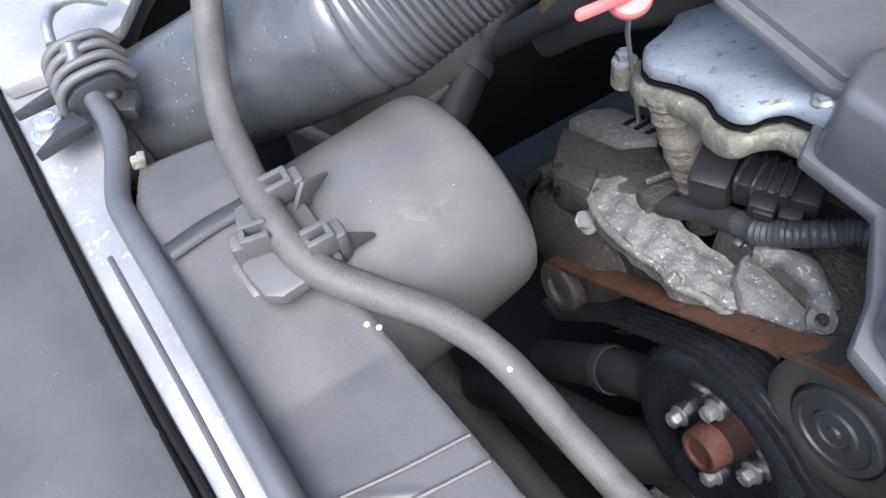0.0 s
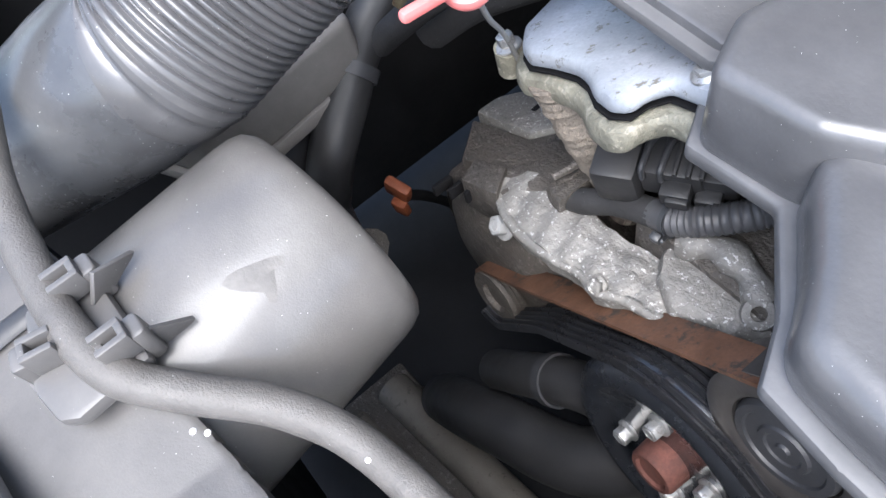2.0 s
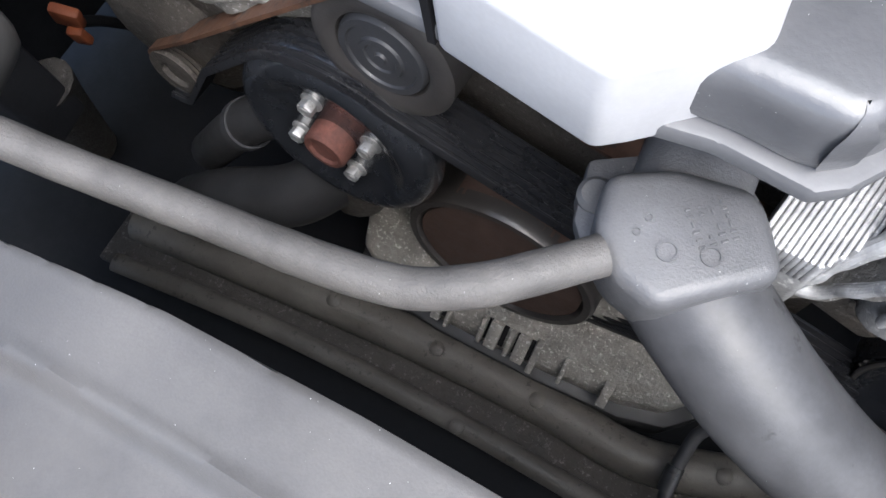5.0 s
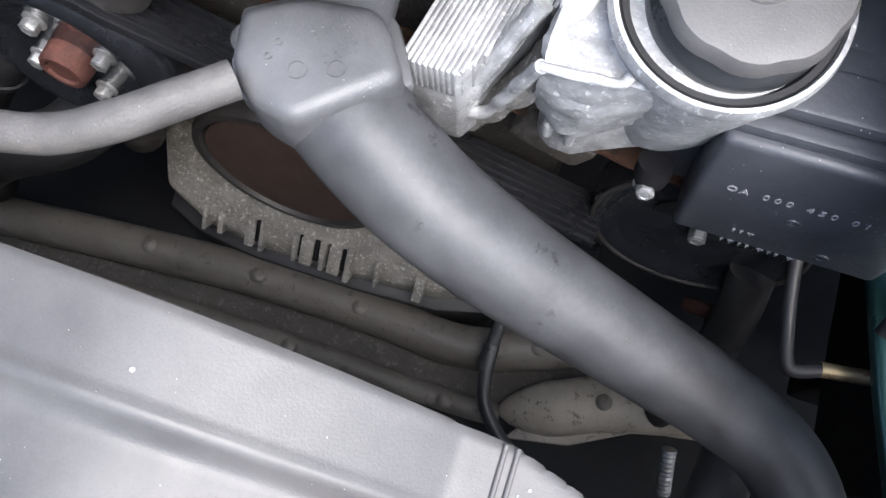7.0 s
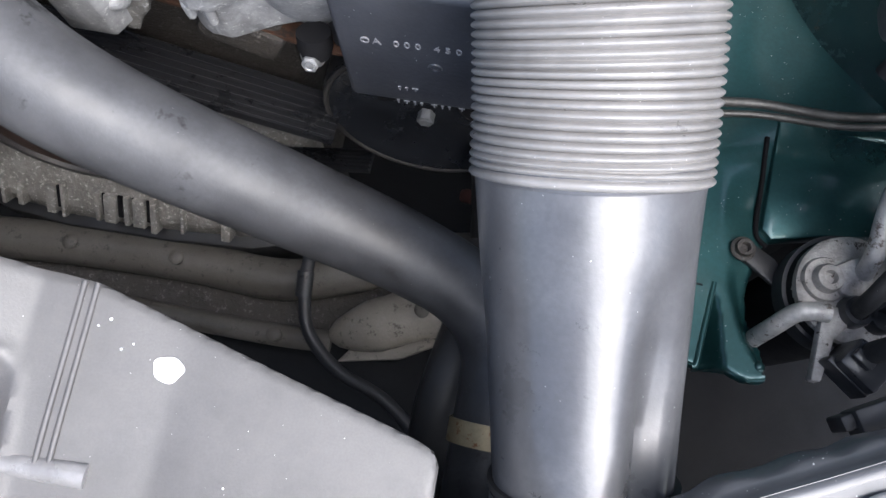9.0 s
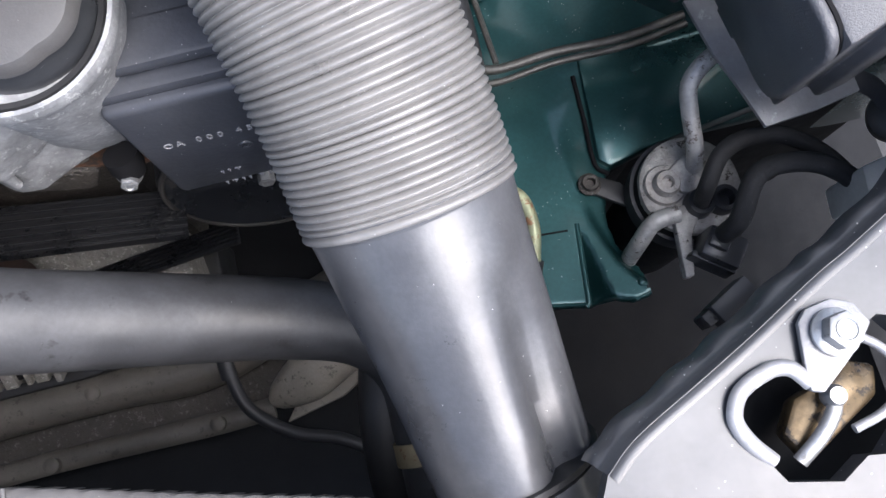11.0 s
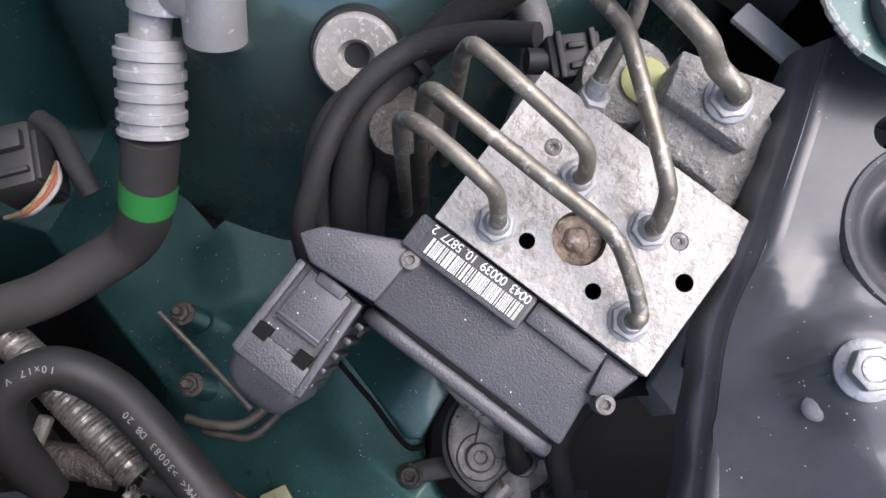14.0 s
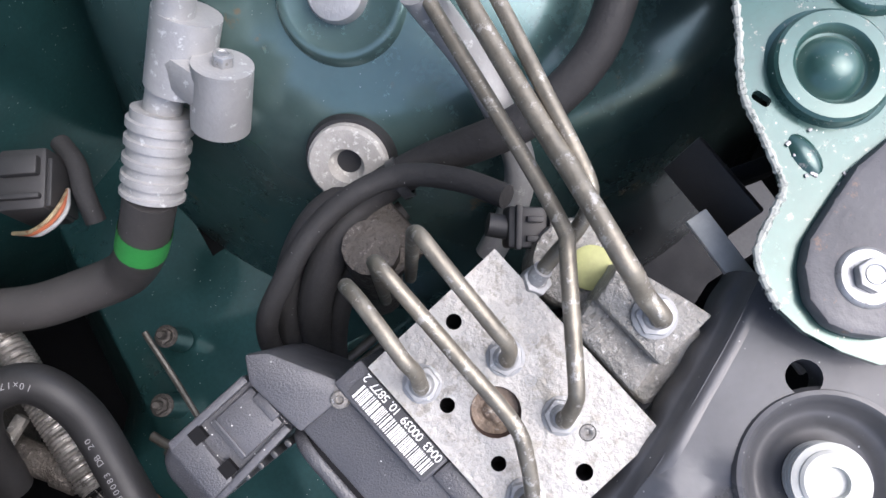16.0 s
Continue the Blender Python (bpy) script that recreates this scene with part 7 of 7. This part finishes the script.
part("bolt", hexbolt((0.6938, 0.1562, 0.8058), (0.5, 0.37, 0.8), 0.008, 0.005, 0.0), M_ZINC, ac)
part("upper_pipe", tube([(0.687, 0.1825, 0.811), (0.70, 0.190, 0.828), (0.72, 0.202, 0.85), (0.76, 0.24, 0.89)], 0.0085, 18), M_FIT, ac)

# ---- grommet disc, looms and plug by the tower ----
gr = thing("wing_grommet", "pale grey round rubber-mounted bush on the wing", "bush")
gd = (-0.45, -0.50, 0.74)
part("disc", lathe([(0.0050, -0.003), (0.0068, 0.0015), (0.0080, 0.0035), (0.0165, 0.0035), (0.0178, 0.002), (0.0180, -0.003)], 44, along((0.7175, 0.1030, 0.776), gd)), M_BUSH, gr)
part("washer", lathe([(0, -0.002), (0.0195, -0.002), (0.0205, -0.005), (0.0205, -0.012), (0, -0.012)], 44, along((0.7175, 0.1030, 0.776), gd)), M_RUBBER, gr)
part("stem", lathe([(0.0, -0.0025), (0.0052, -0.0025)], 24, along((0.7175, 0.1030, 0.776), gd)), M_RUSTDISC, gr)
lm = thing("wing_loom", "black taped wiring looms bending over to a plug", "cable loom")
part("cable", tube([(0.640, 0.045, 0.72), (0.650, 0.060, 0.768), (0.668, 0.070, 0.785), (0.690, 0.080, 0.792), (0.712, 0.083, 0.796), (0.732, 0.078, 0.800), (0.748, 0.062, 0.810), (0.758, 0.044, 0.820)], 0.0048, 12), M_CLOTH, lm)
part("cable", tube([(0.655, 0.040, 0.70), (0.670, 0.058, 0.755), (0.690, 0.072, 0.775), (0.715, 0.083, 0.780), (0.7444, 0.0805, 0.790), (0.7802, 0.0668, 0.815), (0.8128, 0.0703, 0.830), (0.8391, 0.0893, 0.845)], 0.0078, 14), M_CLOTH, lm)
part("cable", tube([(0.648, 0.050, 0.70), (0.665, 0.066, 0.75), (0.685, 0.080, 0.765), (0.705, 0.095, 0.755)], 0.0050, 12), M_CLOTH, lm)
part("cable", tube([(0.644, 0.040, 0.70), (0.656, 0.060, 0.745), (0.672, 0.078, 0.768), (0.694, 0.092, 0.770), (0.716, 0.094, 0.764), (0.735, 0.088, 0.760)], 0.0060, 12), M_CLOTH, lm)
part("cable", tube([(0.660, 0.034, 0.70), (0.674, 0.048, 0.742), (0.690, 0.060, 0.762), (0.708, 0.072, 0.766), (0.728, 0.074, 0.768)], 0.0045, 12), M_CLOTH, lm)
part("tie", lathe([(0.0082, -0.002), (0.0095, -0.002), (0.0095, 0.002), (0.0082, 0.002)], 20, along((0.732, 0.0815, 0.786), (1, -0.1, 0.3))), M_BLACKG, lm)
PG = pose(0.7580, 0.0285, 0.8240, 12, 8, -32)
part("plug", merge(rbox(0.019, 0.015, 0.011, 0.0012, PG), rbox(0.0022, 0.016, 0.003, 0.0005, PG @ pose(-0.0060, 0, 0.0062)), rbox(0.0022, 0.016, 0.003, 0.0005, PG @ pose(0.0060, 0, 0.0062)), rbox(0.0060, 0.0022, 0.0025, 0.0004, PG @ pose(0, 0.0030, 0.0060)), rbox(0.0060, 0.0022, 0.0025, 0.0004, PG @ pose(0, -0.0040, 0.0060)), tube([PG @ Vector((-0.009, 0, 0)), PG @ Vector((-0.016, 0.001, 0.0))], 0.0045, 12, straight=True)), M_RUBBER, lm, "black two-pin plug")
thing("bracket_lug", "grimy metal lug beside the brake unit", "bracket", bm=merge(rbox(0.026, 0.030, 0.012, 0.004, pose(0.713, 0.064, 0.775, 10, 0, 10)), tube([(0.700, 0.060, 0.70), (0.706, 0.062, 0.79)], 0.012, 16, straight=True)), mat=M_CASTD)
thing("silver_side_pipe", "pale silver pipe passing behind the brake unit", "pipe", bm=tube([(0.752, 0.040, 0.745), (0.768, 0.048, 0.760), (0.7783, 0.0594, 0.782), (0.7795, 0.0768, 0.800), (0.7764, 0.097, 0.820), (0.7635, 0.1137, 0.860)], 0.0068, 16), mat=M_FIT)
plg = thing("side_connector", "black square connector with coloured wires", "plug")
CN = pose(0.574, 0.206, 0.705, 0, 0, -28)
part("body", rbox(0.026, 0.034, 0.034, 0.003, CN), M_RUBBER, plg)
part("latch", rbox(0.020, 0.010, 0.006, 0.001, CN @ pose(0, 0.006, 0.0185)), M_RUBBER, plg)
part("bar", rbox(0.022, 0.003, 0.005, 0.0008, CN @ pose(0, -0.010, 0.0175)), M_RUBBER, plg)
part("side_plate", rbox(0.003, 0.026, 0.030, 0.0008, CN @ pose(0.0135, -0.002, 0.0)), M_RUBBER, plg)
part("boot", tube([(0.594, 0.226, 0.700), (0.597, 0.208, 0.704), (0.594, 0.190, 0.706), (0.590, 0.176, 0.698)], 0.0055, 12), M_CLOTH, plg)
for k, mt in enumerate((M_GOLD, M_ORANGE, M_FIT)):
    part("wire", tube([(0.552 + 0.003 * k, 0.190 - 0.002 * k, 0.706), (0.562 + 0.002 * k, 0.183 - 0.002 * k, 0.712), (0.573 + 0.002 * k, 0.182 - 0.002 * k, 0.715), (0.583 + 0.001 * k, 0.187 - 0.002 * k, 0.714), (0.588, 0.195, 0.708)], 0.0012, 8), mt, plg)

# ---- front panel at the headlamp ----
VALLEY = [(0.7565, -0.0742), (0.7441, -0.0782), (0.7341, -0.0825), (0.7269, -0.0899), (0.7231, -0.097), (0.7228, -0.103)]


def front_z(x, y):
    """Flat by the latch, then a crease, a steep rise to the lamp mount and a mound round its bolt."""
    d = x - (0.694 + 0.361 * (y + 0.096))
    soft = 0.92 * 0.006 * math.log(1 + math.exp(min(60.0, d / 0.006)))
    rise = soft if soft < 0.035 else 0.035 + 0.17 * (soft - 0.035)
    mound = 0.0065 / (1 + math.exp((math.hypot(x - 0.7375, y + 0.1005) - 0.0155) / 0.0016))
    valley = 0.0024 * math.exp(-(near_line(x, y, VALLEY)[0] / 0.0062) ** 2)
    return 0.8075 + rise + mound - valley


FP = [(0.520, -0.215), (0.5345, -0.1880), (0.5471, -0.1785), (0.5741, -0.1655), (0.596, -0.1548), (0.6245, -0.1400), (0.6431, -0.1314), (0.6736, -0.1149), (0.7010, -0.0930), (0.7262, -0.0705), (0.7471, -0.0590), (0.769, -0.0480), (0.7868, -0.0390), (0.807, -0.0275), (0.845, -0.045), (0.93, -0.08), (0.98, -0.20), (0.98, -0.36), (0.53, -0.36), (0.520, -0.28)]
slot = [(0.6330, -0.1613), (0.6405, -0.1578), (0.6440, -0.1590), (0.6545, -0.1755), (0.6553, -0.1800), (0.6270, -0.2030), (0.6207, -0.2020), (0.610, -0.2080), (0.592, -0.2040), (0.585, -0.1920), (0.5835, -0.1800), (0.588, -0.1720), (0.596, -0.1680), (0.606, -0.1700), (0.614, -0.1760), (0.624, -0.1720)]
fp = thing("headlamp_mount", "glossy black painted headlamp panel with pressed seats and holes", "panel")
EDGE = [(p.x, p.y) for p in smooth_path([(x, y, 0.0) for x, y in FP[1:14]], 4)]
EDGE_L, EDGE_R = [p for p in EDGE if p[0] < 0.7025], [p for p in EDGE if p[0] > 0.7045]
MEET = (0.7035, 0.5 * (EDGE_L[-1][1] + EDGE_R[0][1]))
LATCH_SIDE = FP[:1] + EDGE_L + [MEET, (0.6027, -0.36), (0.53, -0.36), (0.520, -0.28)]
LAMP_SIDE = [MEET] + EDGE_R + FP[14:18] + [(0.6027, -0.36)]
part("latch_side", sheet(LATCH_SIDE, front_z, 0.010, holes=[slot], cell=0.008, rounds=5), M_PANEL, fp, smooth=50)
part("lamp_side", sheet(LAMP_SIDE, front_z, 0.010, holes=[circle(0.7975, -0.0612, 0.0056), circle(0.7850, -0.0905, 0.0258, 40)], cell=0.006, rounds=7), M_PANEL, fp, smooth=50)


def folded_edge(line, steps):
    """Edge turned down along a line: rows of (out, down) from the sheet's rim."""
    bm = bmesh.new()
    pts = smooth_path([(x, y, front_z(x, y)) for x, y in line], 8)
    rows = []
    for k, p in enumerate(pts):
        t = (pts[min(k + 1, len(pts) - 1)] - pts[max(k - 1, 0)]).normalized()
        n = Vector((-t.y, t.x, 0)).normalized()
        rows.append([bm.verts.new(p + n * (o + 0.0006 * math.sin(k * 0.9) * (o > 0.004)) - Vector((0, 0, d))) for o, d in steps])
    for a, b in zip(rows, rows[1:]):
        for k in range(len(steps) - 1):
            bm.faces.new((a[k], b[k], b[k + 1], a[k + 1]))
    return bm


part("folded_edge", folded_edge(FP[1:14], [(-0.0050, 0.0025), (-0.0042, -0.0006), (-0.0022, -0.0010), (-0.0004, -0.0002), (0.0010, 0.0020), (0.0022, 0.0058), (0.0034, 0.0066), (0.0044, 0.0072), (0.0056, 0.0110), (0.0064, 0.0150), (0.0066, 0.0200)]), M_PANEL, fp, "glossy turned-down edge", smooth=60)
SEAT = along((0.7850, -0.0905, front_z(0.7850, -0.0905)), (-0.13, 0.05, 0.99))
part("pressed_seat", lathe([(0, -0.0095), (0.0150, -0.0095), (0.0172, -0.0088), (0.0188, -0.0070), (0.0205, -0.0066), (0.0222, -0.0058), (0.0240, -0.0025), (0.0252, 0.0), (0.0262, 0.0008), (0.0276, 0.0006), (0.0288, -0.0012)], 56, SEAT), M_PANEL, fp, "round pressed seat")
part("adjuster", lathe([(0.0096, -0.0100), (0.0096, 0.0022), (0.0086, 0.0030), (0.0048, 0.0030), (0.0044, 0.0010), (0, 0.0010)], 36, SEAT), M_WHITE, fp, "pale threaded plastic adjuster")
for k in range(4):
    part("thread", lathe([(0.0094, -0.0100 + 0.0030 * k), (0.0118, -0.0090 + 0.0030 * k), (0.0118, -0.0082 + 0.0030 * k), (0.0094, -0.0072 + 0.0030 * k)], 36, SEAT), M_WHITE, fp, "pale plastic thread")
part("dent", lathe([(0, 0.0006), (0.0016, 0.0005), (0.0030, 0.0002), (0.0040, -0.0006)], 24, along((0.7235, -0.1013, front_z(0.7235, -0.1013)), (-0.55, 0.05, 0.83))), M_STRIP, fp, "bright worn dimple")


def front_bolt(x, y, af, fl):
    b = thing("panel_bolt", "zinc flange bolt on the front panel", "bolt")
    part("head", hexbolt((x, y, front_z(x, y) + 0.0004), (-0.13, 0.05, 0.99), af, 0.007, fl, 15), M_ZINC, b)
    return b


front_bolt(0.7372, -0.1002, 0.0112, 0.0088)
trim = thing("headlamp_trim", "dark grey plastic headlamp edge beside the panel", "headlamp trim")
TR = [(0.7130, -0.1480), (0.7020, -0.1580), (0.6900, -0.1720), (0.6790, -0.1890), (0.6720, -0.2100), (0.668, -0.30), (0.90, -0.30), (0.90, -0.12), (0.76, -0.125)]
part("panel", prism(TR, 0.800, 0.8340, 0.0035, seg=3, zfun=lambda x, y: 0.35 * max(0.0, x - 0.69)), M_COVER, trim)
ld = thing("bonnet_latch", "oily brass-coloured bonnet latch in a pressed opening", "latch")
part("ear", prism([(0.6108, -0.1546), (0.615, -0.1505), (0.6246, -0.1490), (0.632, -0.152), (0.6356, -0.1600), (0.630, -0.166), (0.6216, -0.1722), (0.612, -0.1790), (0.6075, -0.1775), (0.6085, -0.1680)], 0.8085, 0.8115, 0.0010), M_STRIP, ld)
part("bolt", hexbolt((0.6215, -0.1606, 0.8125), (0, 0, 1), 0.0115, 0.008, 0.0085, 10), M_ZINC, ld, "zinc flange bolt")
part("hook", tube([(0.6090, -0.1750, 0.8095), (0.6043, -0.1691, 0.810), (0.5990, -0.1675, 0.810), (0.5939, -0.1684, 0.810), (0.5880, -0.1705, 0.810), (0.5832, -0.1740, 0.810), (0.5805, -0.1810, 0.809), (0.5835, -0.1890, 0.808), (0.590, -0.197, 0.806)], 0.0029, 12, flat=0.7), M_STRIP, ld, "bright bent hook")
part("frame", tube([(0.631, -0.1640, 0.8095), (0.6365, -0.1685, 0.809), (0.6420, -0.1772, 0.809), (0.6422, -0.1800, 0.809), (0.6405, -0.1840, 0.808), (0.6310, -0.1900, 0.807), (0.6200, -0.1930, 0.806)], 0.0017, 10, 3), M_STRIP, ld)
part("pawl", prism([(0.6402, -0.1745), (0.6294, -0.1700), (0.6191, -0.1760), (0.6075, -0.1793), (0.600, -0.190), (0.6063, -0.202), (0.6150, -0.197), (0.6230, -0.1925), (0.6370, -0.1850)], 0.788, 0.797, 0.002), M_OILY, ld, "oily brass-coloured pawl")
part("lever", tube([(0.6195, -0.1790, 0.8005), (0.6175, -0.1850, 0.803), (0.6110, -0.1925, 0.802), (0.602, -0.200, 0.798)], 0.0028, 12, flat=0.6), M_ZINC, ld)
part("lever_eye", lathe([(0, 0.003), (0.003, 0.003), (0.004, 0.001), (0.004, -0.003), (0, -0.003)], 18, pose(0.6188, -0.1812, 0.803)), M_ZINC, ld)
# Dark sheet under the opening stands in for the pit's shade.
thing("latch_pit_shade", "dark sheet for the shade below the bonnet latch", "inner panel", kind="structure", bm=rbox(0.075, 0.058, 0.006, 0.001, pose(0.6200, -0.190, 0.765)), mat=M_DARK)
thing("edge_clip", "small metal clip under the panel edge", "clip", bm=merge(rbox(0.020, 0.010, 0.012, 0.001, pose(0.6125, -0.1385, 0.760, 0, 0, 28)), rbox(0.008, 0.006, 0.012, 0.001, pose(0.6025, -0.1425, 0.757, 0, 0, 28))), mat=M_RUBBER)
# ---- green wing edge with bowl pressing and rubber pad ----
we = thing("wing_edge", "green painted wing edge with a domed pressing", "wing")
WE = [(0.8107, -0.0663), (0.8038, -0.0575), (0.7979, -0.0468), (0.7958, -0.0376), (0.7972, -0.0290), (0.8010, -0.0200), (0.8126, -0.0131), (0.8191, -0.0089), (0.8217, 0.0001), (0.8236, 0.0096), (0.8256, 0.0193), (0.8298, 0.0277), (0.8376, 0.0387), (0.8438, 0.0487), (0.862, 0.078), (0.90, 0.14), (0.92, 0.20), (1.05, 0.20), (1.05, -0.09), (0.84, -0.08)]
part("sheet", sheet(WE, lambda x, y: 0.872 - 0.012 * max(0.0, 0.004 - y) ** 0.5, 0.003, holes=[roundrect(0.8302, 0.0175, 0.0036, 0.0062, 0.0014, 20)]), M_GREENL, we)
part("worn_edge", tube([(x, y, 0.8718 - 0.012 * max(0.0, 0.004 - y) ** 0.5) for x, y in WE[3:16]], 0.0013, 8, step=0.0012, rfun=lambda d, w: 1.0 + 0.35 * math.sin(d * 2100) * math.sin(d * 730)), M_WORNEDGE, we, "chipped pale edge")
part("bowl", lathe([(0, 0.0085), (0.0040, 0.0080), (0.0075, 0.0058), (0.0097, 0.0022), (0.0104, 0.0016), (0.0112, 0.0020), (0.0122, 0.0048), (0.0130, 0.0055), (0.0172, 0.0052), (0.0182, 0.0042), (0.0187, 0.0), (0.0205, -0.0010)], 56, along((0.8530, 0.0140, 0.8725), (-0.05, -0.05, 1))), M_GREENL, we, "domed round pressing")
part("second_bowl", lathe([(0, 0.0030), (0.0130, 0.0030), (0.0142, 0.0020), (0.0150, -0.001)], 44, pose(0.8850, 0.0330, 0.8725)), M_GREENL, we)
part("drain_dent", lathe([(0, 0.0013), (0.0022, 0.0011), (0.0040, 0.0003), (0.0052, -0.0008)], 24, pose(0.8310, -0.0035, 0.8715) @ Matrix.Diagonal((0.8, 1.5, 1, 1))), M_GREENL, we)
rng = random.Random(8)
part("paint_chips", merge(*[rough(rbox(0.0010 + 0.0010 * rng.random(), 0.0010 + 0.0008 * rng.random(), 0.0008, 0.0003, pose(0.826 + 0.016 * rng.random(), y, 0.8723 - 0.012 * max(0.0, 0.004 - y) ** 0.5, 0, 0, 180 * rng.random())), 0.0002, 900, 0) for y in [0.004 - 0.030 * rng.random() for k in range(16)]]), M_STRIP, we, "pale flakes of old paint")
part("pad", prism([(0.8507, -0.0138), (0.8395, -0.0150), (0.8273, -0.0196), (0.8136, -0.0251), (0.8071, -0.0308), (0.8023, -0.0395), (0.8025, -0.0482), (0.8062, -0.0538), (0.8131, -0.0597), (0.90, -0.075), (0.90, -0.010)], 0.868, 0.8755, 0.0022), M_PAD, we, "grey rubber pad")
part("pad_washer", lathe([(0, 0.0016), (0.0080, 0.0016), (0.0090, 0.0008), (0.0092, 0), (0, 0)], 36, pose(0.8200, -0.0432, 0.8755)), M_ZINC, we, "zinc washer")
part("pad_bolt", hexbolt((0.8200, -0.0432, 0.8770), (0, 0, 1), 0.0092, 0.0035, 0.0), M_ZINC, we, "zinc bolt")
hl = thing("headlamp", "dark headlamp housing with a pale tab", "headlamp")
part("tab", rbox(0.0088, 0.064, 0.003, 0.0008, pose(0.8083, -0.032, 0.832, 0, 0, 1)), M_WHITE, hl, "pale plastic tab")
part("fin", rbox(0.0030, 0.034, 0.020, 0.001, pose(0.8205, 0.005, 0.828, 0, 32, 4)), M_RUBBER, hl)
part("post", rbox(0.022, 0.007, 0.012, 0.002, pose(0.836, 0.003, 0.824, 0, 0, -12)), M_DARK, hl)
part("housing", rbox(0.16, 0.14, 0.16, 0.02, pose(0.93, -0.10, 0.70)), M_DARK, hl)
part("bulb_cover", prism([(0.7263, -0.0824), (0.7500, -0.0775), (0.7748, -0.0712), (0.8000, -0.0660), (0.8000, -0.1000), (0.7242, -0.1003)], 0.660, 0.700, 0.002), M_WHITE, hl, "pale grey lamp rear cover")
part("cover_clip", rbox(0.006, 0.020, 0.006, 0.002, pose(0.7520, -0.0840, 0.7030, 0, 0, -60)), M_BLACK, hl)
horn = thing("horn", "dark grey round horn beside the drier", "horn")
part("cup", lathe([(0, 0.0030), (0.006, 0.0030), (0.0125, 0.0022), (0.0160, 0.0), (0.0167, -0.004), (0.0150, -0.018), (0.006, -0.030), (0, -0.030)], 36, along((0.789, -0.046, 0.6546), (-0.45, -0.1, 0.9))), M_CLIP, horn)
part("bracket", tube([(0.784, -0.040, 0.657), (0.776, -0.030, 0.662), (0.764, -0.022, 0.664), (0.752, -0.018, 0.66)], 0.007, 10, flat=0.3), M_COVER, horn)
